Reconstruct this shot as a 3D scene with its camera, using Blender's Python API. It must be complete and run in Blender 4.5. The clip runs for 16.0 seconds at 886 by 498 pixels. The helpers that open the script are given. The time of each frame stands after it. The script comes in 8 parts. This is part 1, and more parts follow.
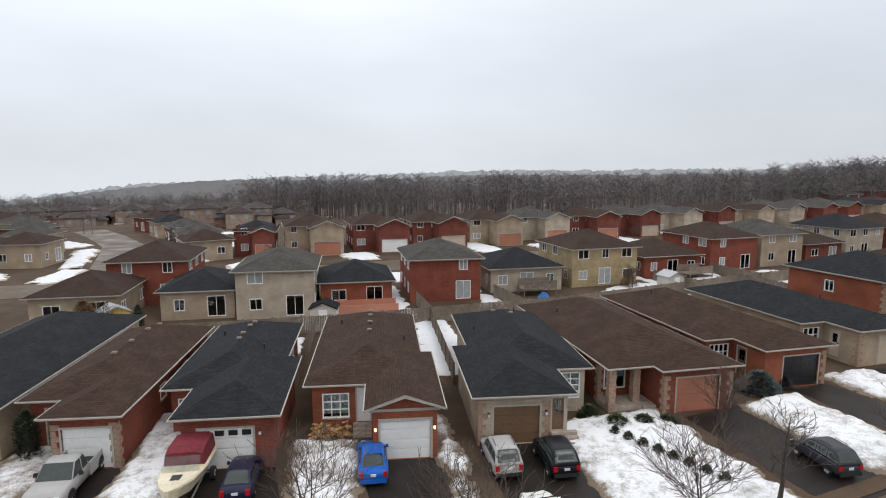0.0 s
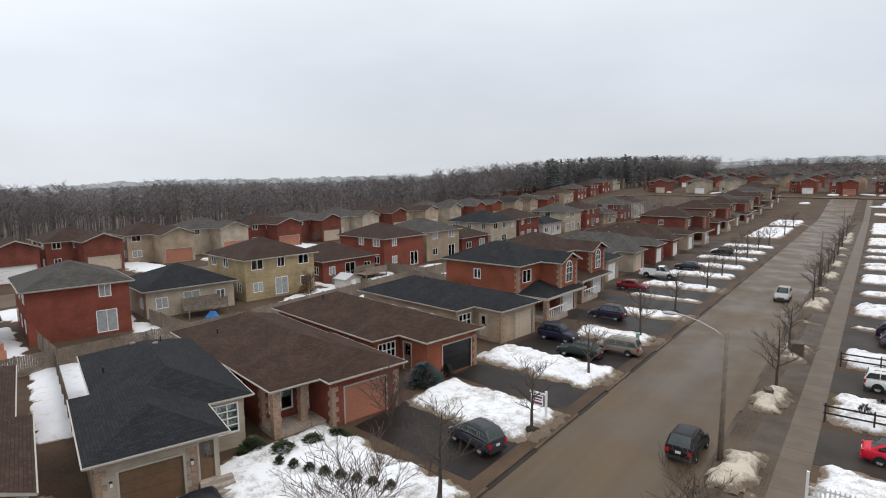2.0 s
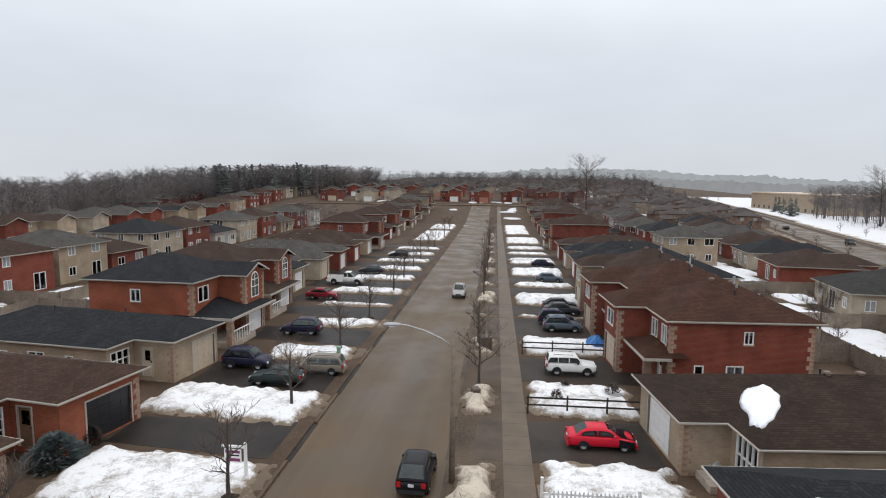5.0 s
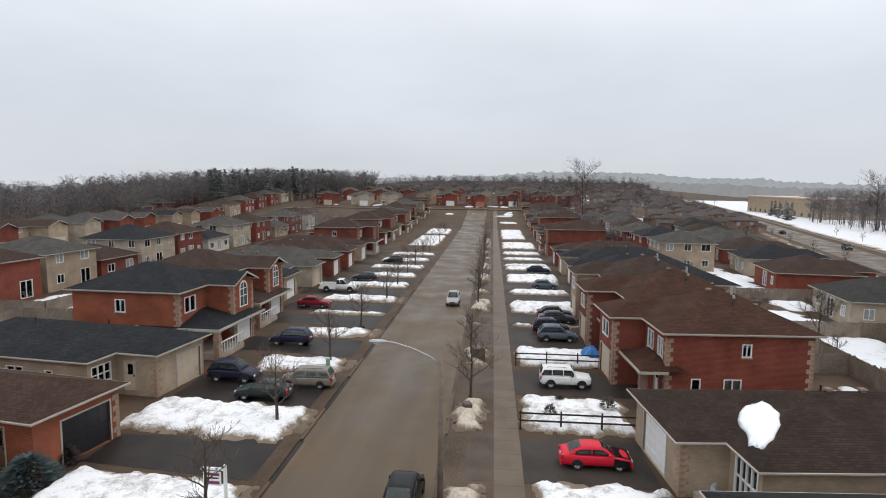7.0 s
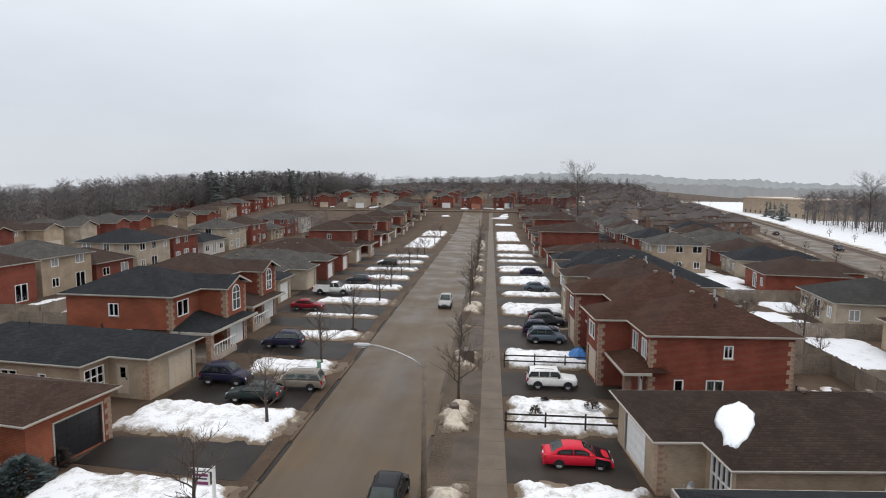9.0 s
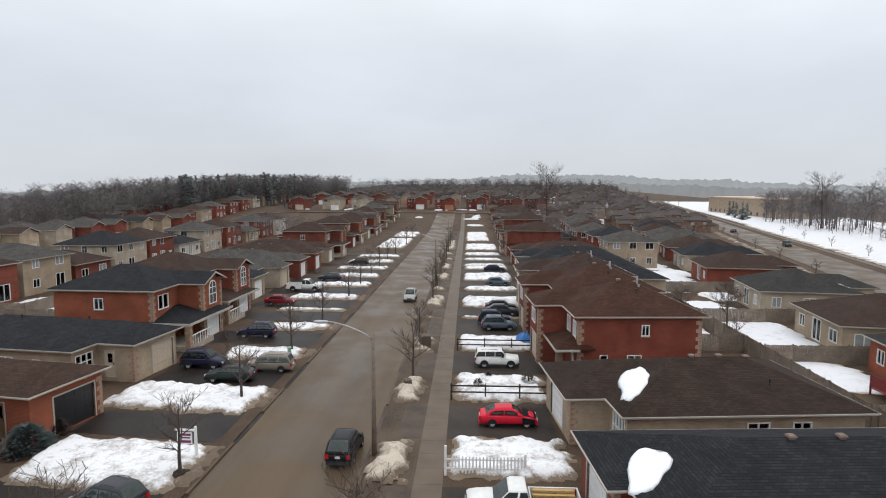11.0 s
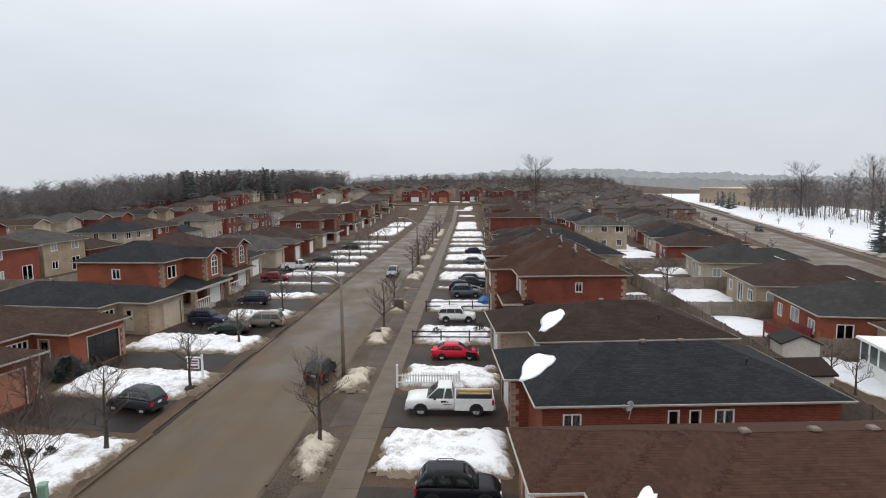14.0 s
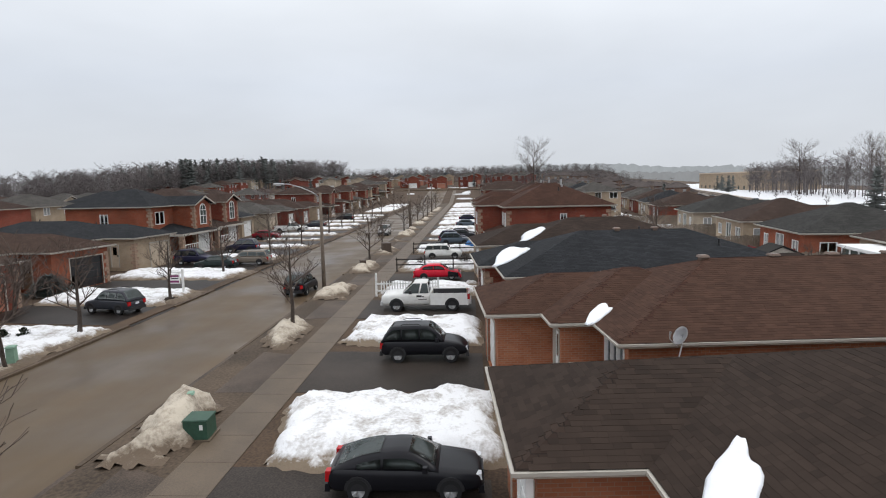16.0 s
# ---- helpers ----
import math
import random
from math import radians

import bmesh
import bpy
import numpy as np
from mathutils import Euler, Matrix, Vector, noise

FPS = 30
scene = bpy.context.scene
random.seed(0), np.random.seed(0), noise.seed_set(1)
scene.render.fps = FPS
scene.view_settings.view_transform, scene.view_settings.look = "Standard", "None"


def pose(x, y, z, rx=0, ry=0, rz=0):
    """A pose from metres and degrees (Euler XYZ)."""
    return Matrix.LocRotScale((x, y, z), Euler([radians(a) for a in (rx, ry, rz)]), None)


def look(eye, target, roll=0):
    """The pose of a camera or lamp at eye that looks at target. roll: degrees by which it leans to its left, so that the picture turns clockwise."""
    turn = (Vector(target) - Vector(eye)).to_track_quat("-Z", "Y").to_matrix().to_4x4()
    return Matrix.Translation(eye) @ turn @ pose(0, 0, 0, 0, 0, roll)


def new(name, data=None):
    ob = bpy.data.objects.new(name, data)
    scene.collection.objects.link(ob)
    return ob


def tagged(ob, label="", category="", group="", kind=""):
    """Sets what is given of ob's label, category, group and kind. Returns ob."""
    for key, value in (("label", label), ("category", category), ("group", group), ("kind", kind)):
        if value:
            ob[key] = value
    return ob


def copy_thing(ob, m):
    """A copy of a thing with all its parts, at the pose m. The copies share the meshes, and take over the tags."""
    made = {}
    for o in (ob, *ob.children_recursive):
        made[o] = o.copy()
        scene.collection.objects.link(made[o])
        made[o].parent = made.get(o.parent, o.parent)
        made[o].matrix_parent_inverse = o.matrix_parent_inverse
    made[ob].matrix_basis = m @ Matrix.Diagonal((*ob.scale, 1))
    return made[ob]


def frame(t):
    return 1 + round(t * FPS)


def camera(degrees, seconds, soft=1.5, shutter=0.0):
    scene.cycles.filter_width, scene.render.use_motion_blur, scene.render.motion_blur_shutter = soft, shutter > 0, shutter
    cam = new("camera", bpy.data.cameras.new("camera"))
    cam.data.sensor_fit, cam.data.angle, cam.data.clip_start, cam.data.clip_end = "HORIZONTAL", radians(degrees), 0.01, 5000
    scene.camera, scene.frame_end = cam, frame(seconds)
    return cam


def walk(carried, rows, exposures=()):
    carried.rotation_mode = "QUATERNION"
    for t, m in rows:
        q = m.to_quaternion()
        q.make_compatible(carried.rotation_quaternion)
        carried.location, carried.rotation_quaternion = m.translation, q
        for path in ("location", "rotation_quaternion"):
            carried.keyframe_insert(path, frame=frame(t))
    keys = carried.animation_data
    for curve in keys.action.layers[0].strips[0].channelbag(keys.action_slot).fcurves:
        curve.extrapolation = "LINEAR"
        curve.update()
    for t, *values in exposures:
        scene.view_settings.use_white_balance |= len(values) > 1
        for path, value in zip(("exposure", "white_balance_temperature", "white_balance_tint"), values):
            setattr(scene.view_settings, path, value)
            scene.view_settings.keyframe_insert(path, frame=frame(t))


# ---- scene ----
cam = camera(75.0, 16.0, soft=1.05)
# seconds, x, y, z, yaw, pitch, roll
ROWS = [
    (0.0, 0.00, -0.00, 15.04, -23.11, -8.27, -0.06),
    (0.5, 1.71, 0.62, 14.59, -28.36, -8.09, 0.20),
    (1.0, 3.33, 1.09, 14.33, -35.20, -7.91, 0.49),
    (1.5, 4.13, 1.10, 14.41, -42.39, -7.79, 0.57),
    (2.0, 4.19, 1.41, 14.50, -53.02, -7.59, 0.55),
    (2.5, 5.31, 2.80, 14.00, -64.36, -7.28, 0.38),
    (3.0, 6.53, 4.44, 13.46, -74.83, -6.97, -0.15),
    (3.5, 7.41, 5.46, 13.43, -81.46, -6.92, -0.49),
    (4.0, 8.15, 5.62, 13.57, -83.98, -6.89, -0.70),
    (4.5, 9.02, 5.39, 13.54, -84.64, -6.77, -0.70),
    (5.0, 9.65, 5.13, 13.48, -84.79, -6.61, -0.64),
    (7.5, 10.67, 4.76, 13.99, -85.13, -6.23, -0.61),
    (8.0, 10.65, 4.65, 14.10, -85.16, -6.18, -0.59),
    (8.5, 10.55, 4.46, 14.08, -85.14, -6.17, -0.53),
    (11.0, 5.11, 1.97, 14.10, -87.53, -5.94, -0.09),
    (11.5, 3.57, 1.51, 14.33, -88.07, -6.00, 0.07),
    (12.0, 2.05, 1.02, 14.46, -88.26, -6.00, 0.21),
    (12.5, 0.47, 0.45, 14.54, -88.17, -5.95, 0.32),
    (13.0, -0.92, -0.15, 14.55, -87.95, -5.99, 0.39),
    (13.5, -2.08, -0.85, 13.91, -87.69, -6.15, 0.46),
    (14.0, -2.80, -1.55, 12.78, -87.44, -6.35, 0.49),
    (14.5, -3.20, -2.12, 11.29, -87.18, -6.41, 0.51),
    (15.0, -3.35, -2.56, 9.85, -87.12, -6.45, 0.68),
    (15.5, -3.38, -2.77, 8.41, -87.24, -6.50, 0.90),
    (16.0, -3.39, -3.02, 7.12, -87.29, -6.52, 1.19),
]
# the plan is drawn in units of UNIT metres
UNIT = 1.13
walk(cam, [(t, pose(UNIT * x, UNIT * y, UNIT * z, 90 + pitch, roll, yaw)) for t, x, y, z, yaw, pitch, roll in ROWS])

# ---- world and light: an overcast winter day ----
world = bpy.data.worlds.new("overcast_sky")
scene.world = world
world.use_nodes = True
wt = world.node_tree
wt.nodes.clear()


def link(tree, a, b):
    tree.links.new(a, b)


def overcast():
    n = wt.nodes
    out = n.new("ShaderNodeOutputWorld")
    bg = n.new("ShaderNodeBackground")
    sky = n.new("ShaderNodeTexSky")
    sky.sky_type = "NISHITA"
    sky.sun_disc = False
    sky.sun_elevation, sky.sun_rotation = radians(38), radians(200)
    sky.dust_density = 4.0
    scale = n.new("ShaderNodeVectorMath")
    scale.operation = "SCALE"
    scale.inputs["Scale"].default_value = 0.08
    co = n.new("ShaderNodeTexCoord")
    sep = n.new("ShaderNodeSeparateXYZ")
    ramp = n.new("ShaderNodeValToRGB")
    e = ramp.color_ramp.elements
    e[0].position, e[0].color = 0.0, (0.70, 0.735, 0.785, 1)
    e[1].position, e[1].color = 1.0, (1.50, 1.53, 1.59, 1)
    for p, c in ((0.06, (0.70, 0.738, 0.795, 1)), (0.16, (0.735, 0.785, 0.865, 1)), (0.36, (1.00, 1.04, 1.09, 1))):
        k = e.new(p)
        k.color = c
    noise_t = n.new("ShaderNodeTexNoise")
    noise_t.inputs["Scale"].default_value = 2.2
    noise_t.inputs["Detail"].default_value = 4.0
    stretch = n.new("ShaderNodeVectorMath")
    stretch.operation = "MULTIPLY"
    stretch.inputs[1].default_value = (1, 1, 3.0)
    mr = n.new("ShaderNodeMapRange")
    mr.inputs["From Min"].default_value, mr.inputs["From Max"].default_value = 0.3, 0.7
    mr.inputs["To Min"].default_value, mr.inputs["To Max"].default_value = 0.93, 1.06
    mul = n.new("ShaderNodeVectorMath")
    mul.operation = "SCALE"
    mix = n.new("ShaderNodeMix")
    mix.data_type = "RGBA"
    mix.inputs["Factor"].default_value = 0.93
    L = wt.links.new
    L(co.outputs["Generated"], sep.inputs[0])
    L(sep.outputs["Z"], ramp.inputs["Fac"])
    L(co.outputs["Generated"], stretch.inputs[0])
    L(stretch.outputs[0], noise_t.inputs["Vector"])
    L(noise_t.outputs["Fac"], mr.inputs["Value"])
    # the cloud is thinner to the north-west
    dot, thin, both = n.new("ShaderNodeVectorMath"), n.new("ShaderNodeMapRange"), n.new("ShaderNodeMath")
    dot.operation, both.operation = "DOT_PRODUCT", "MULTIPLY"
    dot.inputs[1].default_value = (-0.5, 0.87, 0.0)
    thin.interpolation_type = "SMOOTHSTEP"
    thin.inputs["From Min"].default_value, thin.inputs["From Max"].default_value = 0.0, 0.75
    thin.inputs["To Min"].default_value, thin.inputs["To Max"].default_value = 1.0, 1.16
    L(co.outputs["Generated"], dot.inputs[0])
    L(dot.outputs["Value"], thin.inputs["Value"])
    L(mr.outputs["Result"], both.inputs[0])
    L(thin.outputs["Result"], both.inputs[1])
    L(ramp.outputs["Color"], mul.inputs[0])
    L(both.outputs[0], mul.inputs["Scale"])
    L(sky.outputs["Color"], scale.inputs[0])
    L(scale.outputs[0], mix.inputs["A"])
    L(mul.outputs[0], mix.inputs["B"])
    L(mix.outputs["Result"], bg.inputs["Color"])
    bg.inputs["Strength"].default_value = 1.0
    L(bg.outputs[0], out.inputs["Surface"])


overcast()
sun_data = bpy.data.lights.new("sun", "SUN")
sun_data.energy, sun_data.angle, sun_data.color = 0.6, radians(25), (1.0, 0.97, 0.93)
sun = new("sun", sun_data)
sun.matrix_world = look((0, 0, 60), (-12, 30, 0))
scene.view_settings.exposure = 0.0

# ---- materials ----
def material(name, colour, rough=0.8, vary=0.15, grain=6.0, fine=60.0, bump=0.15, metal=0.0, tint=None, spec=0.4, blotch=0.5, per=0.0, coat=0.0):
    """A surface with a base colour that wanders at two scales, and a fine relief."""
    m = bpy.data.materials.new(name)
    m.use_nodes = True
    t = m.node_tree
    n, L = t.nodes, t.links.new
    b = n["Principled BSDF"]
    co = n.new("ShaderNodeTexCoord")
    n1, n2 = n.new("ShaderNodeTexNoise"), n.new("ShaderNodeTexNoise")
    n1.inputs["Scale"].default_value, n2.inputs["Scale"].default_value = grain * 0.1, fine * 0.1
    n1.inputs["Detail"].default_value = n2.inputs["Detail"].default_value = 3
    L(co.outputs["Object"], n1.inputs["Vector"])
    L(co.outputs["Object"], n2.inputs["Vector"])
    add = n.new("ShaderNodeMath")
    add.operation = "ADD"
    L(n1.outputs["Fac"], add.inputs[0])
    L(n2.outputs["Fac"], add.inputs[1])
    mr = n.new("ShaderNodeMapRange")
    mr.inputs["From Min"].default_value, mr.inputs["From Max"].default_value = 0.7, 1.3
    L(add.outputs[0], mr.inputs["Value"])
    mix = n.new("ShaderNodeMix")
    mix.data_type = "RGBA"
    dark = tint if tint else tuple(c * (1 - vary * 1.6) for c in colour)
    light = tuple(min(1, c * (1 + vary)) for c in colour)
    mix.inputs["A"].default_value, mix.inputs["B"].default_value = (*dark, 1), (*light, 1)
    L(mr.outputs[0], mix.inputs["Factor"])
    last = mix.outputs["Result"]
    if per:
        info, hsv = n.new("ShaderNodeObjectInfo"), n.new("ShaderNodeHueSaturation")
        mv = n.new("ShaderNodeMapRange")
        mv.inputs["To Min"].default_value, mv.inputs["To Max"].default_value = 1 - per, 1 + per
        L(info.outputs["Random"], mv.inputs["Value"])
        L(mv.outputs[0], hsv.inputs["Value"])
        L(last, hsv.inputs["Color"])
        last = hsv.outputs["Color"]
    L(last, b.inputs["Base Color"])
    b.inputs["Roughness"].default_value, b.inputs["Metallic"].default_value = rough, metal
    b.inputs["Specular IOR Level"].default_value = spec
    b.inputs["Coat Weight"].default_value = coat
    if bump:
        bp = n.new("ShaderNodeBump")
        bp.inputs["Strength"].default_value, bp.inputs["Distance"].default_value = bump, 0.05
        L(n2.outputs["Fac"], bp.inputs["Height"])
        L(bp.outputs[0], b.inputs["Normal"])
    return m


def brick_material(name, c1, c2, mortar, wide=0.22, high=0.075, rough=0.85, bump=0.5, offset=0.5):
    """Courses of small pieces, for walls seen from afar; also shingle tabs on roofs. Uses the UV map, in metres."""
    m = bpy.data.materials.new(name)
    m.use_nodes = True
    t = m.node_tree
    n, L = t.nodes, t.links.new
    b = n["Principled BSDF"]
    uv = n.new("ShaderNodeTexCoord")
    br = n.new("ShaderNodeTexBrick")
    br.offset = offset
    br.inputs["Color1"].default_value, br.inputs["Color2"].default_value, br.inputs["Mortar"].default_value = (*c1, 1), (*c2, 1), (*mortar, 1)
    br.inputs["Scale"].default_value = 1.0
    br.inputs["Brick Width"].default_value, br.inputs["Row Height"].default_value = wide, high
    br.inputs["Mortar Size"].default_value = high * 0.09
    br.inputs["Bias"].default_value = -0.2
    L(uv.outputs["UV"], br.inputs["Vector"])
    n1 = n.new("ShaderNodeTexNoise")
    n1.inputs["Scale"].default_value, n1.inputs["Detail"].default_value = 0.7, 5
    L(uv.outputs["Object"], n1.inputs["Vector"])
    mr = n.new("ShaderNodeMapRange")
    mr.inputs["From Min"].default_value, mr.inputs["From Max"].default_value = 0.3, 0.7
    mr.inputs["To Min"].default_value, mr.inputs["To Max"].default_value = 0.78, 1.18
    L(n1.outputs["Fac"], mr.inputs["Value"])
    hsv = n.new("ShaderNodeHueSaturation")
    L(mr.outputs[0], hsv.inputs["Value"])
    L(br.outputs["Color"], hsv.inputs["Color"])
    L(hsv.outputs[0], b.inputs["Base Color"])
    b.inputs["Roughness"].default_value = rough
    b.inputs["Specular IOR Level"].default_value = 0.14
    bp = n.new("ShaderNodeBump")
    bp.inputs["Strength"].default_value, bp.inputs["Distance"].default_value = bump, 0.015
    bp.invert = True
    L(br.outputs["Fac"], bp.inputs["Height"])
    L(bp.outputs[0], b.inputs["Normal"])
    return m


def glass_material(name, colour=(0.8, 0.85, 0.85)):
    m = bpy.data.materials.new(name)
    m.use_nodes = True
    t = m.node_tree
    t.nodes.clear()
    n, L = t.nodes, t.links.new
    out, mix, gl, tr, fr = (n.new("ShaderNode" + k) for k in ("OutputMaterial", "MixShader", "BsdfGlossy", "BsdfTransparent", "Fresnel"))
    fr.inputs["IOR"].default_value = 1.6
    gl.inputs["Roughness"].default_value = 0.03
    tr.inputs["Color"].default_value = (*colour, 1)
    L(fr.outputs[0], mix.inputs["Fac"])
    L(tr.outputs[0], mix.inputs[1])
    L(gl.outputs[0], mix.inputs[2])
    L(mix.outputs[0], out.inputs["Surface"])
    return m


BRICK_RED = brick_material("red_brick", (0.180, 0.040, 0.026), (0.238, 0.061, 0.036), (0.200, 0.119, 0.091))
BRICK_ORANGE = brick_material("orange_brick", (0.236, 0.060, 0.031), (0.290, 0.084, 0.042), (0.228, 0.140, 0.100))
BRICK_DARK = brick_material("dark_red_brick", (0.155, 0.038, 0.028), (0.207, 0.055, 0.037), (0.172, 0.109, 0.086))
BRICK_TAN = brick_material("tan_brick", (0.334, 0.255, 0.176), (0.395, 0.307, 0.220), (0.351, 0.299, 0.246))
BRICK_BEIGE = brick_material("beige_brick", (0.378, 0.315, 0.242), (0.432, 0.360, 0.279), (0.378, 0.333, 0.279))
BRICK_BUFF = brick_material("buff_brick", (0.364, 0.285, 0.158), (0.301, 0.206, 0.103), (0.332, 0.285, 0.206), wide=0.4, high=0.16)
BRICK_AMBER = brick_material("amber_brick", (0.300, 0.110, 0.058), (0.360, 0.145, 0.078), (0.300, 0.200, 0.145))
STONE_QUOIN = material("quoin_brick", (0.338, 0.230, 0.166), 0.85, 0.25)
SH_BROWN = brick_material("brown_shingles", (0.048, 0.022, 0.0148), (0.072, 0.035, 0.023), (0.028, 0.013, 0.009), 0.32, 0.145, 0.9, 0.5, 0.37)
SH_UMBER = brick_material("umber_shingles", (0.045, 0.0265, 0.0195), (0.068, 0.0410, 0.0300), (0.027, 0.017, 0.0125), 0.32, 0.145, 0.9, 0.5, 0.37)
SH_SLATE = brick_material("slate_grey_shingles", (0.034, 0.033, 0.031), (0.052, 0.050, 0.047), (0.020, 0.020, 0.019), 0.32, 0.145, 0.9, 0.6, 0.37)
SH_DARKBROWN = brick_material("dark_brown_shingles", (0.043, 0.026, 0.020), (0.060, 0.039, 0.030), (0.027, 0.019, 0.016), 0.32, 0.145, 0.9, 0.5, 0.37)
SH_DEEPBROWN = brick_material("deep_brown_shingles", (0.030, 0.0195, 0.015), (0.045, 0.030, 0.023), (0.020, 0.014, 0.011), 0.32, 0.145, 0.9, 0.5, 0.37)
SH_BLACK = brick_material("charcoal_shingles", (0.016, 0.017, 0.020), (0.027, 0.029, 0.032), (0.009, 0.010, 0.011), 0.32, 0.145, 0.85, 0.6, 0.37)
SH_GREY = brick_material("grey_shingles", (0.062, 0.057, 0.051), (0.092, 0.084, 0.077), (0.034, 0.032, 0.030), 0.32, 0.145, 0.9, 0.6, 0.37)
TRIM = material("white_trim", (0.40, 0.37, 0.325), 0.5, 0.06, bump=0.02)
TRIM_TAN = material("tan_trim", (0.55, 0.44, 0.34), 0.55, 0.06, bump=0.02)
SOFFIT = material("soffit", (0.50, 0.44, 0.38), 0.6, 0.08, bump=0.02)
DOOR_WHITE = material("white_door_paint", (0.76, 0.76, 0.75), 0.45, 0.04, bump=0.02)
DOOR_BROWN = material("brown_door_paint", (0.16, 0.095, 0.055), 0.5, 0.12, bump=0.02)
DOOR_RED = material("terracotta_door_paint", (0.40, 0.17, 0.11), 0.5, 0.08, bump=0.02)
DOOR_BLACK = material("black_door_paint", (0.018, 0.018, 0.02), 0.4, 0.08, bump=0.02)
DOOR_BEIGE = material("beige_door_paint", (0.52, 0.43, 0.33), 0.5, 0.06, bump=0.02)
GLASS = glass_material("window_glass")
BLIND_GLASS = material("closed_blind_behind_glass", (0.33, 0.34, 0.34), 0.12, 0.15, 20, 90, 0.0, spec=0.5)
CURTAIN = material("curtain", (0.55, 0.56, 0.55), 0.9, 0.2, 20, 90, 0.1)


def road_material():
    """Wet salted asphalt: long brown streaks of mud along the way of driving, and sheen where it lies wettest."""
    m = bpy.data.materials.new("wet_muddy_asphalt")
    m.use_nodes = True
    t = m.node_tree
    n, L = t.nodes, t.links.new
    b = n["Principled BSDF"]
    co, mp = n.new("ShaderNodeTexCoord"), n.new("ShaderNodeMapping")
    mp.inputs["Scale"].default_value = (0.035, 0.75, 1)
    L(co.outputs["Object"], mp.inputs["Vector"])
    n1, n2, n3 = (n.new("ShaderNodeTexNoise") for _ in range(3))
    n1.inputs["Scale"].default_value, n1.inputs["Detail"].default_value = 1.0, 6
    n2.inputs["Scale"].default_value, n2.inputs["Detail"].default_value = 0.22, 6
    n3.inputs["Scale"].default_value, n3.inputs["Detail"].default_value = 45, 2
    L(mp.outputs[0], n1.inputs["Vector"])
    L(co.outputs["Object"], n2.inputs["Vector"])
    L(co.outputs["Object"], n3.inputs["Vector"])
    a, c = n.new("ShaderNodeMath"), n.new("ShaderNodeMath")
    a.operation, c.operation = "ADD", "MULTIPLY_ADD"
    L(n1.outputs["Fac"], a.inputs[0])
    L(n2.outputs["Fac"], a.inputs[1])
    c.inputs[1].default_value = 0.25
    L(n3.outputs["Fac"], c.inputs[0])
    L(a.outputs[0], c.inputs[2])
    r = n.new("ShaderNodeMapRange")
    r.inputs["From Min"].default_value, r.inputs["From Max"].default_value = 0.85, 1.4
    L(c.outputs[0], r.inputs["Value"])
    mix = n.new("ShaderNodeMix")
    mix.data_type = "RGBA"
    mix.inputs["A"].default_value, mix.inputs["B"].default_value = (0.072, 0.050, 0.031, 1), (0.118, 0.083, 0.050, 1)
    L(r.outputs[0], mix.inputs["Factor"])
    L(mix.outputs["Result"], b.inputs["Base Color"])
    w = n.new("ShaderNodeMapRange")
    w.inputs["From Min"].default_value, w.inputs["From Max"].default_value = 0.35, 0.65
    w.inputs["To Min"].default_value, w.inputs["To Max"].default_value = 0.30, 0.62
    L(n2.outputs["Fac"], w.inputs["Value"])
    L(w.outputs[0], b.inputs["Roughness"])
    b.inputs["Specular IOR Level"].default_value = 0.22
    bp = n.new("ShaderNodeBump")
    bp.inputs["Strength"].default_value, bp.inputs["Distance"].default_value = 0.05, 0.01
    L(n3.outputs["Fac"], bp.inputs["Height"])
    L(bp.outputs[0], b.inputs["Normal"])
    return m


ASPHALT_ROAD = road_material()
ASPHALT_DRIVE = material("wet_driveway_asphalt", (0.024, 0.0190, 0.0165), 0.5, 0.4, 5, 300, 0.08, spec=0.17)
ASPHALT_MUDDY = material("muddy_driveway_asphalt", (0.044, 0.035, 0.029), 0.6, 0.4, 3, 200, 0.08, spec=0.17)
MUD_APRON = material("muddy_wet_apron", (0.078, 0.057, 0.043), 0.6, 0.35, 6, 200, 0.08, spec=0.2)
KERB = material("muddy_concrete", (0.098, 0.070, 0.047), 0.65, 0.25, 5, 200, 0.1, spec=0.2)
CONCRETE = material("damp_concrete", (0.112, 0.082, 0.056), 0.6, 0.22, 6, 300, 0.08)
LAWN = material("dormant_lawn", (0.076, 0.048, 0.029), 0.95, 0.32, 3.5, 120, 0.18)
VERGE = material("thawing_verge_mud", (0.086, 0.062, 0.043), 0.75, 0.35, 4, 90, 0.15, spec=0.2)
BARK = material("bark", (0.075, 0.058, 0.048), 0.9, 0.3, 20, 120, 0.4)
WOOD_FENCE = material("weathered_fence_wood", (0.190, 0.152, 0.118), 0.85, 0.25, 8, 60, 0.3, per=0.15)
GRAVEL = material("wet_verge_mud", (0.085, 0.060, 0.040), 0.75, 0.3, 5, 150, 0.4)
METAL_GREY = material("galvanised_metal", (0.45, 0.45, 0.46), 0.45, 0.1, metal=0.6, bump=0.02)
POLE = material("weathered_pole", (0.175, 0.140, 0.110), 0.8, 0.2, 10, 60, 0.2)
WHITE_PAINT = material("white_paint", (0.78, 0.78, 0.77), 0.5, 0.05, bump=0.03)
BLACK_RAIL = material("dark_stained_rail", (0.035, 0.028, 0.025), 0.7, 0.2, bump=0.1)
GREEN_BOX = material("dark_green_paint", (0.028, 0.075, 0.048), 0.5, 0.15, bump=0.02)
PALE_GREEN = material("faded_green_plastic", (0.22, 0.36, 0.27), 0.6, 0.1, bump=0.02)
